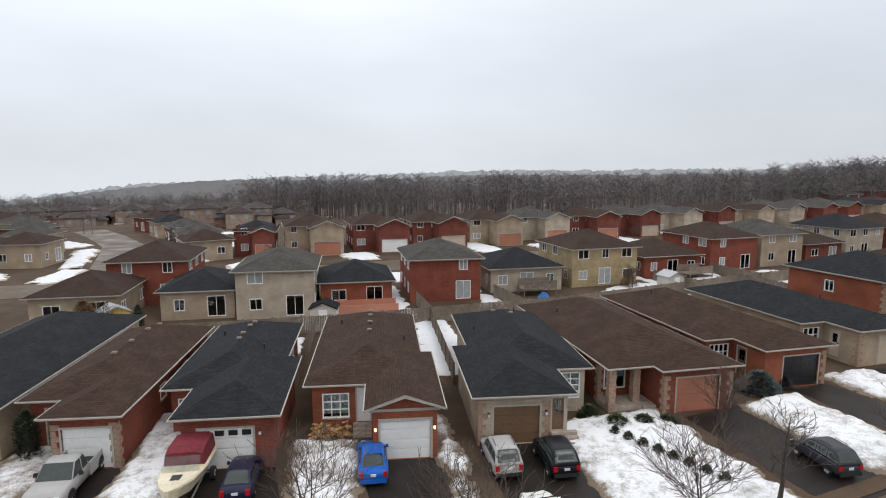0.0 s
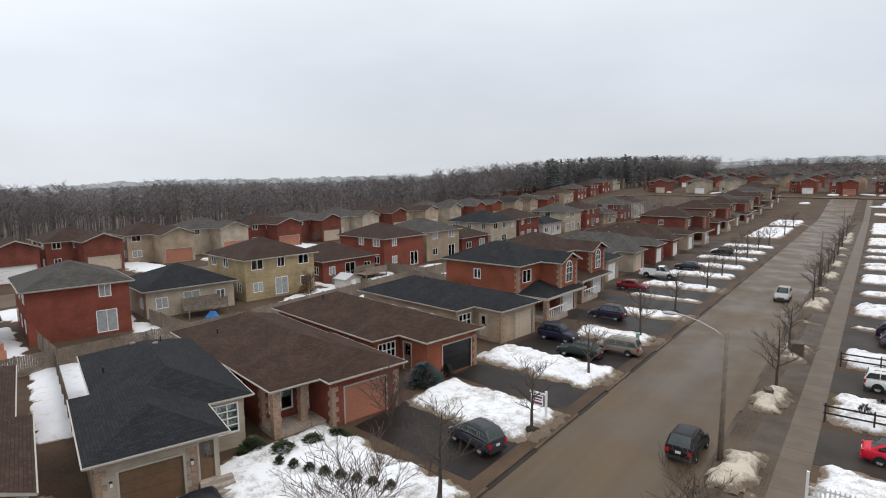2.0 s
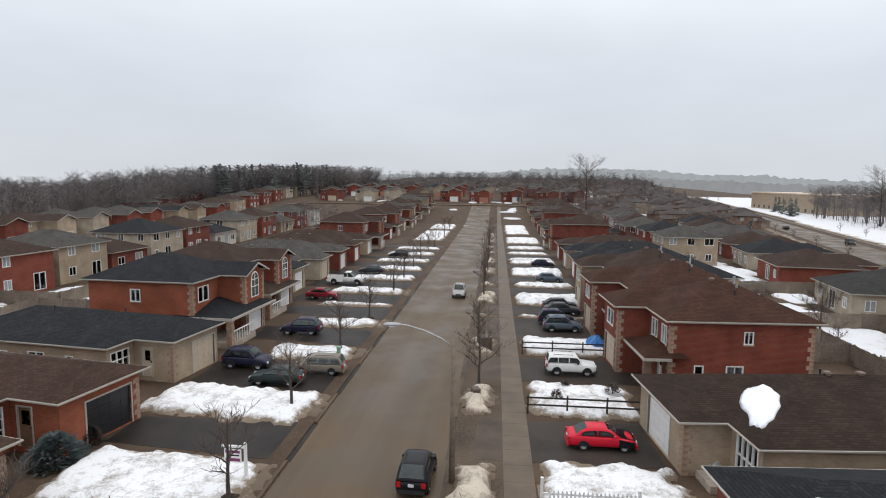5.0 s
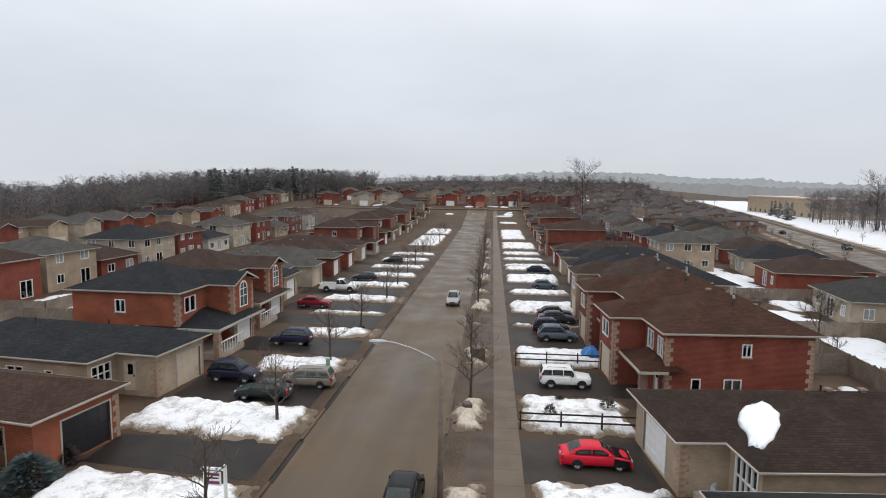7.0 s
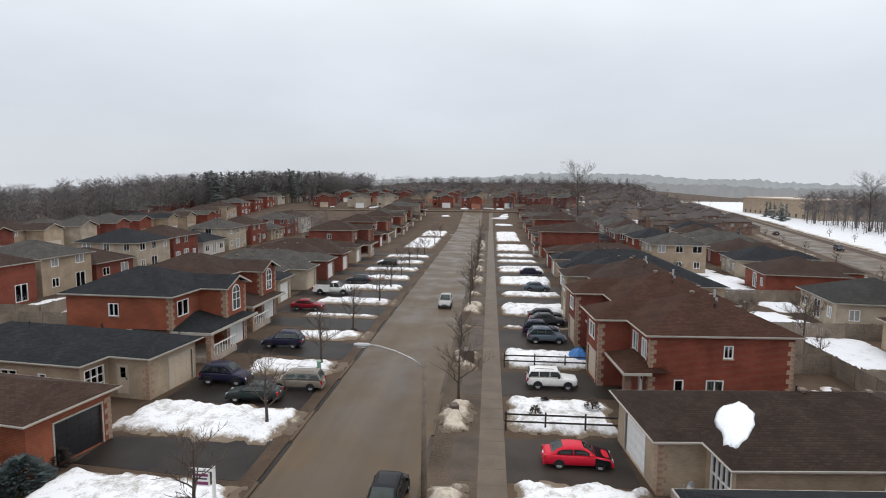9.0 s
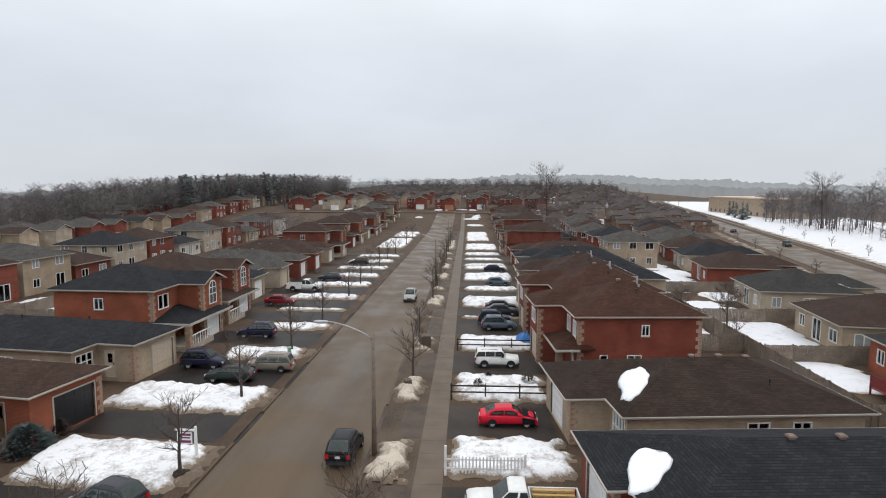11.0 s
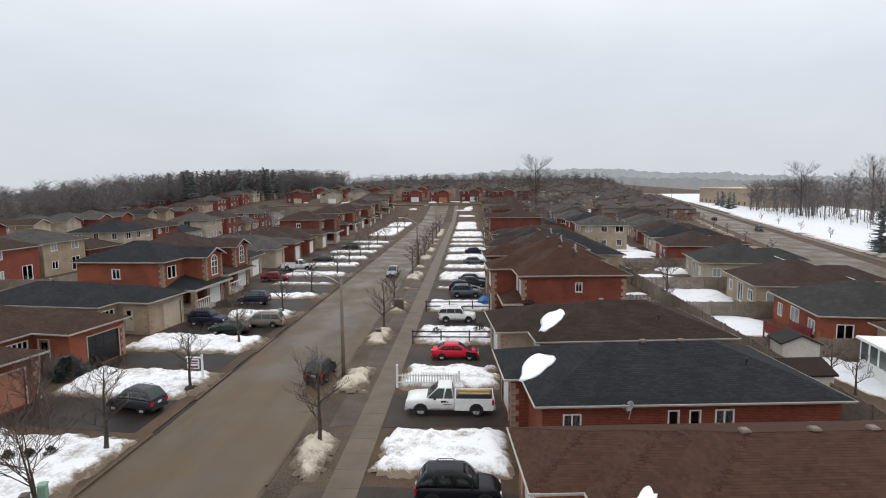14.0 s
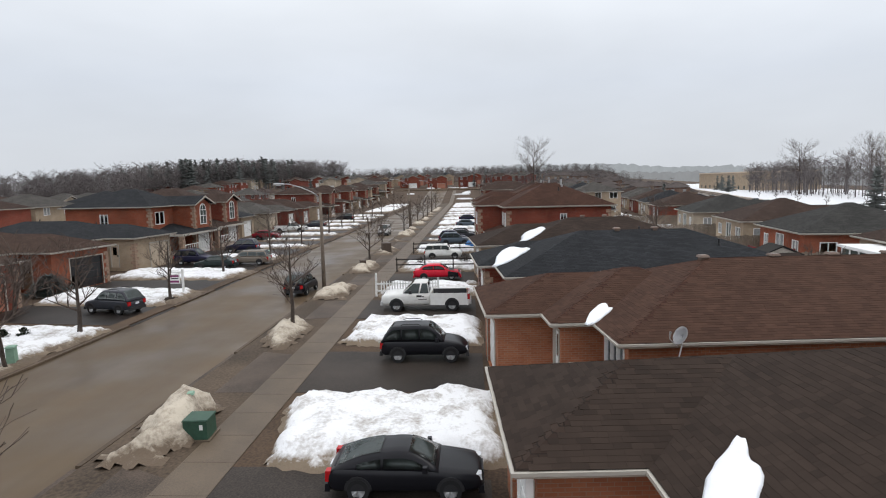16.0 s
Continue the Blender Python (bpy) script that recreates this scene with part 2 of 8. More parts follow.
BROWN_BOX = material("brown_metal_paint", (0.09, 0.065, 0.05), 0.55, 0.15, bump=0.02)
PURPLE_INK = material("purple_ink", (0.20, 0.03, 0.12), 0.5, 0.05, bump=0)
CEDAR = material("cedar_foliage", (0.030, 0.042, 0.022), 0.95, 0.4, 30, 150, 0.4)
SPRUCE = material("blue_spruce_needles", (0.105, 0.140, 0.140), 0.95, 0.35, 30, 150, 0.4)
SHRUB = material("evergreen_shrub", (0.045, 0.062, 0.025), 0.95, 0.4, 30, 150, 0.4)
TWIG = material("bare_twigs", (0.095, 0.070, 0.058), 0.9, 0.25, 20, 100, 0.1)
# far trees: some haze mixed into the base colours, paler than bark and needles
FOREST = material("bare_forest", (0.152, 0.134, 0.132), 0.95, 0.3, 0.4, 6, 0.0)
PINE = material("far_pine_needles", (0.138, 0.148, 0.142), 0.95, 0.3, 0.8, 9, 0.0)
FIREWOOD = material("split_firewood", (0.42, 0.25, 0.11), 0.85, 0.35, 20, 90, 0.3, per=0.3)
STEP_STONE = material("cut_stone", (0.36, 0.30, 0.25), 0.85, 0.2, 8, 60, 0.3)
STUCCO = material("pale_siding", (0.52, 0.48, 0.43), 0.8, 0.1, 8, 60, 0.1)
TARP_BLUE = material("blue_tarp", (0.03, 0.16, 0.42), 0.45, 0.2, 15, 60, 0.3)
TYRE = material("tyre_rubber", (0.014, 0.014, 0.015), 0.8, 0.2, bump=0.05)
RIM = material("alloy_rim", (0.42, 0.42, 0.43), 0.4, 0.1, metal=0.2, bump=0)
# grey-green base colour holds part of the sky's reflection
CAR_GLASS = material("tinted_car_glass", (0.078, 0.097, 0.094), 0.06, 0.1, bump=0, spec=0.8)
CAR_TRIM = material("black_car_plastic", (0.02, 0.02, 0.022), 0.55, 0.15, bump=0)
LAMP_RED = material("red_lamp_lens", (0.42, 0.012, 0.015), 0.2, 0.1, bump=0)
LAMP_CLEAR = material("clear_lamp_lens", (0.62, 0.64, 0.66), 0.15, 0.1, bump=0)
PLATE = material("number_plate", (0.65, 0.66, 0.70), 0.5, 0.05, bump=0)
WINE = material("wine_red_canvas", (0.16, 0.018, 0.028), 0.85, 0.2, 10, 60, 0.3)
CREAM = material("cream_gelcoat", (0.66, 0.58, 0.42), 0.35, 0.12, bump=0.03)
RED_DECK = material("dark_red_stain", (0.17, 0.022, 0.022), 0.7, 0.2, bump=0.1)
TAN_BOARD = material("fresh_lumber", (0.55, 0.36, 0.14), 0.7, 0.15, bump=0.1)


def paint(name, c, rough=0.28):
    return material(name, c, rough, 0.06, 8, 40, 0.0, spec=0.16, coat=0.06)


def glow(name, c, strength):
    m = bpy.data.materials.new(name)
    m.use_nodes = True
    b = m.node_tree.nodes["Principled BSDF"]
    b.inputs["Emission Color"].default_value = (*c, 1)
    b.inputs["Emission Strength"].default_value = strength
    return m


PORCH_GLOW = glow("lit_porch_bulb", (1.0, 0.62, 0.22), 3.0)


def dirty_snow(name, clean, dirt, low, amount):
    """Old snow: crusted white with road grit, thickest along its thin melting margin and in scattered bands."""
    m = bpy.data.materials.new(name)
    m.use_nodes = True
    t = m.node_tree
    n, L = t.nodes, t.links.new
    b = n["Principled BSDF"]
    co, sep = n.new("ShaderNodeTexCoord"), n.new("ShaderNodeSeparateXYZ")
    L(co.outputs["Object"], sep.inputs[0])
    n1, n2 = n.new("ShaderNodeTexNoise"), n.new("ShaderNodeTexNoise")
    n1.inputs["Scale"].default_value, n1.inputs["Detail"].default_value, n1.inputs["Roughness"].default_value = 1.1, 8, 0.7
    n2.inputs["Scale"].default_value, n2.inputs["Detail"].default_value = 9, 5
    L(co.outputs["Object"], n1.inputs["Vector"])
    L(co.outputs["Object"], n2.inputs["Vector"])
    z = n.new("ShaderNodeMapRange")
    z.inputs["From Min"].default_value, z.inputs["From Max"].default_value = 0.1, low
    z.inputs["To Min"].default_value, z.inputs["To Max"].default_value = 0.42, 0.0
    L(sep.outputs["Z"], z.inputs["Value"])
    a, c = n.new("ShaderNodeMath"), n.new("ShaderNodeMath")
    a.operation = "ADD"
    L(n1.outputs["Fac"], a.inputs[0])
    L(z.outputs[0], a.inputs[1])
    c.operation = "MULTIPLY_ADD"
    c.inputs[1].default_value = 0.3
    L(n2.outputs["Fac"], c.inputs[0])
    L(a.outputs[0], c.inputs[2])
    r = n.new("ShaderNodeMapRange")
    r.inputs["From Min"].default_value, r.inputs["From Max"].default_value = 0.80 - amount, 1.02 - amount * 0.6
    L(c.outputs[0], r.inputs["Value"])
    mix = n.new("ShaderNodeMix")
    mix.data_type = "RGBA"
    mix.inputs["A"].default_value, mix.inputs["B"].default_value = (*clean, 1), (*dirt, 1)
    L(r.outputs[0], mix.inputs["Factor"])
    L(mix.outputs["Result"], b.inputs["Base Color"])
    b.inputs["Roughness"].default_value, b.inputs["Specular IOR Level"].default_value = 0.7, 0.25
    bp = n.new("ShaderNodeBump")
    bp.inputs["Strength"].default_value, bp.inputs["Distance"].default_value = 0.6, 0.08
    L(n2.outputs["Fac"], bp.inputs["Height"])
    L(bp.outputs[0], b.inputs["Normal"])
    return m


SNOW_YARD = dirty_snow("yard_snow", (0.77, 0.775, 0.79), (0.185, 0.142, 0.100), 0.38, 0.175)
SNOW_BACK = dirty_snow("back_yard_snow", (0.70, 0.71, 0.735), (0.40, 0.345, 0.285), 0.17, 0.10)
SNOW_BANK = dirty_snow("ploughed_snow", (0.52, 0.46, 0.375), (0.128, 0.094, 0.066), 0.45, 0.21)
SNOW_ROOF = material("roof_snow", (0.84, 0.86, 0.90), 0.7, 0.03, 12, 40, 0.3, tint=(0.74, 0.76, 0.80), spec=0.2)


def island_material(name, a, b, rough=0.9):
    """Pieces whose shade differs from one to the next, with a fine grain."""
    m = bpy.data.materials.new(name)
    m.use_nodes = True
    t = m.node_tree
    n, L = t.nodes, t.links.new
    bs = n["Principled BSDF"]
    geo, info, co, nz = n.new("ShaderNodeNewGeometry"), n.new("ShaderNodeObjectInfo"), n.new("ShaderNodeTexCoord"), n.new("ShaderNodeTexNoise")
    nz.inputs["Scale"].default_value, nz.inputs["Detail"].default_value = 1.3, 8
    L(co.outputs["Object"], nz.inputs["Vector"])
    add, fr, ad2 = n.new("ShaderNodeMath"), n.new("ShaderNodeMath"), n.new("ShaderNodeMath")
    add.operation, fr.operation, ad2.operation = "ADD", "FRACT", "MULTIPLY_ADD"
    L(geo.outputs["Random Per Island"], add.inputs[0])
    L(info.outputs["Random"], add.inputs[1])
    L(add.outputs[0], fr.inputs[0])
    L(fr.outputs[0], ad2.inputs[0])
    ad2.inputs[1].default_value = 0.55
    L(nz.outputs["Fac"], ad2.inputs[2])
    mr, mix = n.new("ShaderNodeMapRange"), n.new("ShaderNodeMix")
    mr.inputs["From Min"].default_value, mr.inputs["From Max"].default_value = 0.35, 1.2
    mix.data_type = "RGBA"
    mix.inputs["A"].default_value, mix.inputs["B"].default_value = (*a, 1), (*b, 1)
    L(ad2.outputs[0], mr.inputs["Value"])
    L(mr.outputs[0], mix.inputs["Factor"])
    L(mix.outputs["Result"], bs.inputs["Base Color"])
    bs.inputs["Roughness"].default_value, bs.inputs["Specular IOR Level"].default_value = rough, 0.14
    return m


TAB_DARK = island_material("dark_brown_shingle_tabs", (0.0235, 0.0162, 0.0128), (0.0425, 0.0295, 0.0230))
TAB_BROWN = island_material("brown_shingle_tabs", (0.042, 0.0215, 0.0146), (0.070, 0.0365, 0.0245))
TOWN_WALL = island_material("far_house_walls", (0.13, 0.060, 0.046), (0.34, 0.285, 0.23))
TOWN_ROOF = island_material("far_house_roofs", (0.040, 0.032, 0.030), (0.095, 0.080, 0.075))
YELLOW_PAINT = material("faded_yellow_paint", (0.52, 0.38, 0.10), 0.7, 0.15, bump=0.05)
DRY_LEAF = material("dry_brown_leaves", (0.20, 0.115, 0.050), 0.95, 0.35, 30, 120, 0.3)

# ---- mesh helpers ----
def part(name, bm, mat, parent=None, label="", smooth=False):
    """Links a bmesh as one mesh object, under parent if there is one."""
    me = bpy.data.meshes.new(name)
    bm.to_mesh(me)
    bm.free()
    for m in (mat if isinstance(mat, (list, tuple)) else [mat]):
        me.materials.append(m)
    if smooth:
        me.polygons.foreach_set("use_smooth", [True] * len(me.polygons))
    ob = new(name, me)
    if parent is not None:
        ob.parent = parent
    if label:
        ob["label"] = label
    return ob


def share(name, ob, m, parent=None):
    """Another object on the mesh of ob, at the pose m."""
    o = new(name, ob.data)
    o.parent = parent
    o.matrix_basis = m
    return o


def thing(name, m, label, category, group="", kind=""):
    e = new(name)
    e.empty_display_size = 0.3
    e.matrix_basis = m
    return tagged(e, label, category, group, kind)


def quad(bm, a, b, c, d, uv=None, mi=0):
    f = bm.faces.new([bm.verts.new(p) for p in (a, b, c, d)])
    f.material_index = mi
    if uv:
        lay = bm.loops.layers.uv.verify()
        for l, q in zip(f.loops, uv):
            l[lay].uv = q
    return f


def box(bm, x0, x1, y0, y1, z0, z1, mi=0, taper=0.0):
    """A box; taper draws its top in."""
    p = [bm.verts.new(q) for q in ((x0, y0, z0), (x1, y0, z0), (x1, y1, z0), (x0, y1, z0),
                                   (x0 + taper, y0 + taper, z1), (x1 - taper, y0 + taper, z1), (x1 - taper, y1 - taper, z1), (x0 + taper, y1 - taper, z1))]
    for i in ((3, 2, 1, 0), (4, 5, 6, 7), (0, 1, 5, 4), (1, 2, 6, 5), (2, 3, 7, 6), (3, 0, 4, 7)):
        bm.faces.new([p[k] for k in i]).material_index = mi
    return p


def tube(bm, pts, radii, sides=6, cap=True):
    """A tube through pts."""
    rings = []
    for i, p in enumerate(pts):
        a = Vector(pts[max(i - 1, 0)])
        b = Vector(pts[min(i + 1, len(pts) - 1)])
        d = (b - a).normalized()
        u = d.cross(Vector((0, 0, 1)) if abs(d.z) < 0.9 else Vector((1, 0, 0))).normalized()
        v = d.cross(u)
        rings.append([bm.verts.new(Vector(p) + (u * math.cos(2 * math.pi * k / sides) + v * math.sin(2 * math.pi * k / sides)) * radii[i]) for k in range(sides)])
    for r, s in zip(rings, rings[1:]):
        for k in range(sides):
            bm.faces.new((r[k], r[(k + 1) % sides], s[(k + 1) % sides], s[k]))
    if cap:
        bm.faces.new(rings[0][::-1])
        bm.faces.new(rings[-1])


# ---- houses ----
PITCH = 0.36


def wall_run(bm, p0, p1, z0, z1, holes=(), thick=0.2):
    """An upright wall from p0 to p1 (its outer face to the right of that way), with holes (u0, u1, v0, v1) that go through it; v is measured from z0."""
    a, b = Vector((*p0, 0)), Vector((*p1, 0))
    d = (b - a).normalized()
    length = (b - a).length
    inn = Vector((-d.y, d.x, 0)) * thick
    us = sorted({0, length, *(h[0] for h in holes), *(h[1] for h in holes)})
    vs = sorted({0, z1 - z0, *(h[2] for h in holes), *(h[3] for h in holes)})
    at = lambda u, v, o: tuple(a + d * u + inn * o + Vector((0, 0, z0 + v)))
    for u0, u1 in zip(us, us[1:]):
        for v0, v1 in zip(vs, vs[1:]):
            if any(h[0] - 1e-6 <= u0 and u1 <= h[1] + 1e-6 and h[2] - 1e-6 <= v0 and v1 <= h[3] + 1e-6 for h in holes):
                continue
            quad(bm, at(u0, v0, 0), at(u1, v0, 0), at(u1, v1, 0), at(u0, v1, 0), ((u0, z0 + v0), (u1, z0 + v0), (u1, z0 + v1), (u0, z0 + v1)))
            quad(bm, at(u1, v0, 1), at(u0, v0, 1), at(u0, v1, 1), at(u1, v1, 1), ((u0, v0), (u1, v0), (u1, v1), (u0, v1)))
    top, zt = z1 - z0, zip(us, us[1:])
    for u0, u1 in zt:
        quad(bm, at(u0, top, 0), at(u1, top, 0), at(u1, top, 1), at(u0, top, 1))
    for u0, u1, v0, v1 in holes:
        for (ua, va), (ub, vb) in (((u0, v0), (u0, v1)), ((u0, v1), (u1, v1)), ((u1, v1), (u1, v0)), ((u1, v0), (u0, v0))):
            quad(bm, at(ua, va, 0), at(ub, vb, 0), at(ub, vb, 1), at(ua, va, 1), ((0, va), (0, vb), (0.2, vb), (0.2, va)))


def weld(bm):
    bmesh.ops.remove_doubles(bm, verts=bm.verts, dist=0.0005)


def plate(bm, us, vs, y0, y1, open_cells):
    """An upright plate in the xz plane, cut by the lines us and vs, thick from y0 to y1; open_cells are left out. One connected piece."""
    solid = lambda i, j: 0 <= i < len(us) - 1 and 0 <= j < len(vs) - 1 and (i, j) not in open_cells
    for i in range(len(us) - 1):
        for j in range(len(vs) - 1):
            if not solid(i, j):
                continue
            a, b, c, d = us[i], us[i + 1], vs[j], vs[j + 1]
            quad(bm, (a, y0, c), (b, y0, c), (b, y0, d), (a, y0, d))
            quad(bm, (b, y1, c), (a, y1, c), (a, y1, d), (b, y1, d))
            if not solid(i - 1, j):
                quad(bm, (a, y1, c), (a, y0, c), (a, y0, d), (a, y1, d))
            if not solid(i + 1, j):
                quad(bm, (b, y0, c), (b, y1, c), (b, y1, d), (b, y0, d))
            if not solid(i, j - 1):
                quad(bm, (a, y1, c), (b, y1, c), (b, y0, c), (a, y0, c))
            if not solid(i, j + 1):
                quad(bm, (a, y0, d), (b, y0, d), (b, y1, d), (a, y1, d))
    weld(bm)


def cuts(a, b, n, edge, bar):
    """Lines from a to b for n openings with an edge at both ends and bars between."""
    w = (b - a - 2 * edge - (n - 1) * bar) / n
    out = [a]
    x = a + edge
    for i in range(n):
        out += [x, x + w]
        x += w + bar
    return out + [b]


def slope_uv(pts):
    """UV in metres on a roof plane: u along its level lines, v up its slope."""
    a, b, c = (Vector(p) for p in pts[:3])
    nrm = (b - a).cross(c - a).normalized()
    u = Vector((0, 0, 1)).cross(nrm)
    u = u.normalized() if u.length > 1e-4 else Vector((1, 0, 0))
    v = nrm.cross(u)
    return [(Vector(p).dot(u), Vector(p).dot(v)) for p in pts]


def face_uv(bm, pts, mi=0):
    f = bm.faces.new([bm.verts.new(p) for p in pts])
    f.material_index = mi
    lay = bm.loops.layers.uv.verify()
    for l, q in zip(f.loops, slope_uv(pts)):
        l[lay].uv = q
    return f


def hip_shape(x0, x1, y0, y1, z, pitch, front="hip", back="hip"):
    """The planes of a hip or gable roof over a rectangle of eaves: lists of corners. The ridge runs the longer way."""
    w, d = x1 - x0, y1 - y0
    out = []
    if d >= w:
        h = w / 2 * pitch
        xm = (x0 + x1) / 2
        ya = y0 + (w / 2 if front == "hip" else 0)
        yb = y1 - (w / 2 if back == "hip" else 0)
        yb = max(yb, ya + 0.02)
        r0, r1 = (xm, ya, z + h), (xm, yb, z + h)
        out.append([(x1, y0, z), (x1, y1, z), r1, r0])
        out.append([(x0, y1, z), (x0, y0, z), r0, r1])
        if front == "hip":
            out.append([(x0, y0, z), (x1, y0, z), r0])
        if back == "hip":
            out.append([(x1, y1, z), (x0, y1, z), r1])
    else:
        h = d / 2 * pitch
        ym = (y0 + y1) / 2
        xa, xb = x0 + d / 2, x1 - d / 2
        r0, r1 = (xa, ym, z + h), (xb, ym, z + h)
        out.append([(x0, y0, z), (x1, y0, z), r1, r0])
        out.append([(x1, y1, z), (x0, y1, z), r0, r1])
        out.append([(x0, y1, z), (x0, y0, z), r0])
        out.append([(x1, y0, z), (x1, y1, z), r1])
    return out


def roof(house, blocks, z, pitch, shingles, trim=None):
    """A roof part over each block of eaves, with fascia boards and gutters, and soffits under the overhang."""
    trim = trim or TRIM
    for i, (x0, x1, y0, y1, *ends) in enumerate(blocks):
        bm, fb, sb = bmesh.new(), bmesh.new(), bmesh.new()
        fr, bk = (ends + ["hip", "hip"])[:2]
        zz = z + 0.006 * i
        for p in hip_shape(x0, x1, y0, y1, zz, pitch, fr, bk):
            face_uv(bm, p)
        weld(bm)
        lo = zz - 0.12
        for a, b in (((x0, y0), (x1, y0)), ((x1, y0), (x1, y1)), ((x1, y1), (x0, y1)), ((x0, y1), (x0, y0))):
            if (fr == "gable" and a[1] == b[1] == y0) or (bk == "gable" and a[1] == b[1] == y1):
                continue
            d = Vector((b[0] - a[0], b[1] - a[1], 0)).normalized()
            o = Vector((d.y, -d.x, 0)) * 0.06
            A, B = Vector((*a, 0)), Vector((*b, 0))
            up, dn = Vector((0, 0, zz - 0.016)), Vector((0, 0, lo))
            quad(fb, A + dn, B + dn, B + up, A + up)
            g0, g1 = A + o - d * .06, B + o + d * .06
            lip = Vector((0, 0, lo + .04))
            quad(fb, g0 + lip, g1 + lip, g1 + up, g0 + up)
            quad(fb, A + dn, g0 + lip, g1 + lip, B + dn)
            quad(fb, g0 + up, g1 + up, B + up, A + up)
        weld(fb)
        box(sb, x0 + 0.01, x1 - 0.01, y0 + (.41 if fr == "gable" else .01), y1 - (.41 if bk == "gable" else .01), lo - 0.02, lo)
        r = part("roof", bm, shingles, house)
        part("fascia", fb, trim, r, "painted gutter and fascia board")
        part("soffit", sb, SOFFIT, r)
        for end, yy, s in ((fr, y0, -1), (bk, y1, 1)):
            if end == "gable":
                gb = bmesh.new()
                xm, h = (x0 + x1) / 2, (x1 - x0) / 2 * pitch
                pro = [(x0, lo), (x0, zz - .01), (xm, zz + h - .01), (x1, zz - .01), (x1, lo), (xm, zz + h - .19)]
                for k in range(2):
                    a = pro[:3] + [pro[5]] if k == 0 else [pro[5]] + pro[2:5]
                    quad(gb, *[(u, yy + s * .03, v) for u, v in a])
                    quad(gb, *[(u, yy - s * .03, v) for u, v in a[::-1]])
                    lowa, lowb = (a[0], a[3]) if k == 0 else (a[0], a[3])
                    quad(gb, (lowa[0], yy + s * .03, lowa[1]), (lowb[0], yy + s * .03, lowb[1]), (lowb[0], yy - s * .03, lowb[1]), (lowa[0], yy - s * .03, lowa[1]))
                weld(gb)
                part("barge_board", gb, trim, r, "painted gable board")


def window(house, p0, d, u0, u1, z0, z1, trim=None, bars=(1, 1), blind=0.0, rich=True):
    """A framed window in a wall whose outer face starts at p0 and runs along d: frame, panes, mullions, sill, and the dim room behind."""
    d = Vector((*d, 0))
    o = Vector((d.y, -d.x, 0))
    P = Vector((*p0, 0))
    m = Matrix((( d.x, -o.x, 0, P.x), (d.y, -o.y, 0, P.y), (0, 0, 1, 0), (0, 0, 0, 1)))
    trim = trim if trim and trim is not TRIM else WHITE_PAINT
    t = 0.065
    nx, nz = bars
    us, vs = cuts(u0, u1, nx, t, 0.05), cuts(z0, z1, nz, t, 0.04)
    bm = bmesh.new()
    plate(bm, us, vs, -0.035, 0.09, {(2 * i + 1, 2 * j + 1) for i in range(nx) for j in range(nz)})
    fr = part("window", bm, trim, house)
    fr.matrix_basis = m
    gb = bmesh.new()
    box(gb, u0 + t, u1 - t, 0.05, 0.06, z0 + t, z1 - t)
    pane = part("pane", gb, BLIND_GLASS if blind > .7 and not rich else GLASS, fr, "window glass")
    if not rich:
        return fr
    if blind:
        cb = bmesh.new()
        n = max(4, int((u1 - u0) / 0.12))
        top = z1 - t
        bot = z1 - t - (z1 - z0 - 2 * t) * blind
        for i in range(n):
            a, b = u0 + t + (u1 - u0 - 2 * t) * i / n, u0 + t + (u1 - u0 - 2 * t) * (i + 1) / n
            ya, yb = (0.13, 0.17) if i % 2 else (0.17, 0.13)
            quad(cb, (a, ya, bot), (b, yb, bot), (b, yb, top), (a, ya, top))
        part("curtain", cb, CURTAIN, fr, "pale curtain behind the glass")
    if u1 - u0 < 1.5:
        sb = bmesh.new()
        box(sb, u0 - 0.06, u1 + 0.06, -0.09, 0.0, z0 - 0.07, z0)
        part("sill", sb, STONE_QUOIN, fr)
    return fr


def garage_door(house, p0, d, u0, u1, z0, z1, mat, lights=False):
    """A sectional garage door: four ribbed leaves, set back in its opening."""
    d = Vector((*d, 0))
    o = Vector((d.y, -d.x, 0))
    m = Matrix(((d.x, -o.x, 0, p0[0]), (d.y, -o.y, 0, p0[1]), (0, 0, 1, 0), (0, 0, 0, 1)))
    bm = bmesh.new()
    t = 0.09
    plate(bm, [u0 - t, u0, u1, u1 + t], [z0, z1, z1 + t], -0.03, 0.08, {(1, 0)})
    fr = part("garage_door", bm, TRIM, house)
    fr.matrix_basis = m
    n = 4
    for i in range(n):
        lb = bmesh.new()
        a, b = z0 + (z1 - z0) * i / n + 0.008, z0 + (z1 - z0) * (i + 1) / n - 0.008
        box(lb, u0, u1, 0.10, 0.14, a, b)
        k = 4
        for j in range(k):
            x0, x1 = u0 + (u1 - u0) * (j + 0.12) / k, u0 + (u1 - u0) * (j + 0.88) / k
            box(lb, x0, x1, 0.085, 0.10, a + 0.1, b - 0.1, taper=0)
        leaf = part("door_leaf", lb, mat, fr)
        if lights and i == n - 1:
            for j in range(k):
                gb = bmesh.new()
                box(gb, u0 + (u1 - u0) * (j + 0.16) / k, u0 + (u1 - u0) * (j + 0.84) / k, 0.075, 0.082, a + 0.12, b - 0.12)
                part("door_light", gb, DOOR_BLACK, fr, "small dark pane")
    return fr


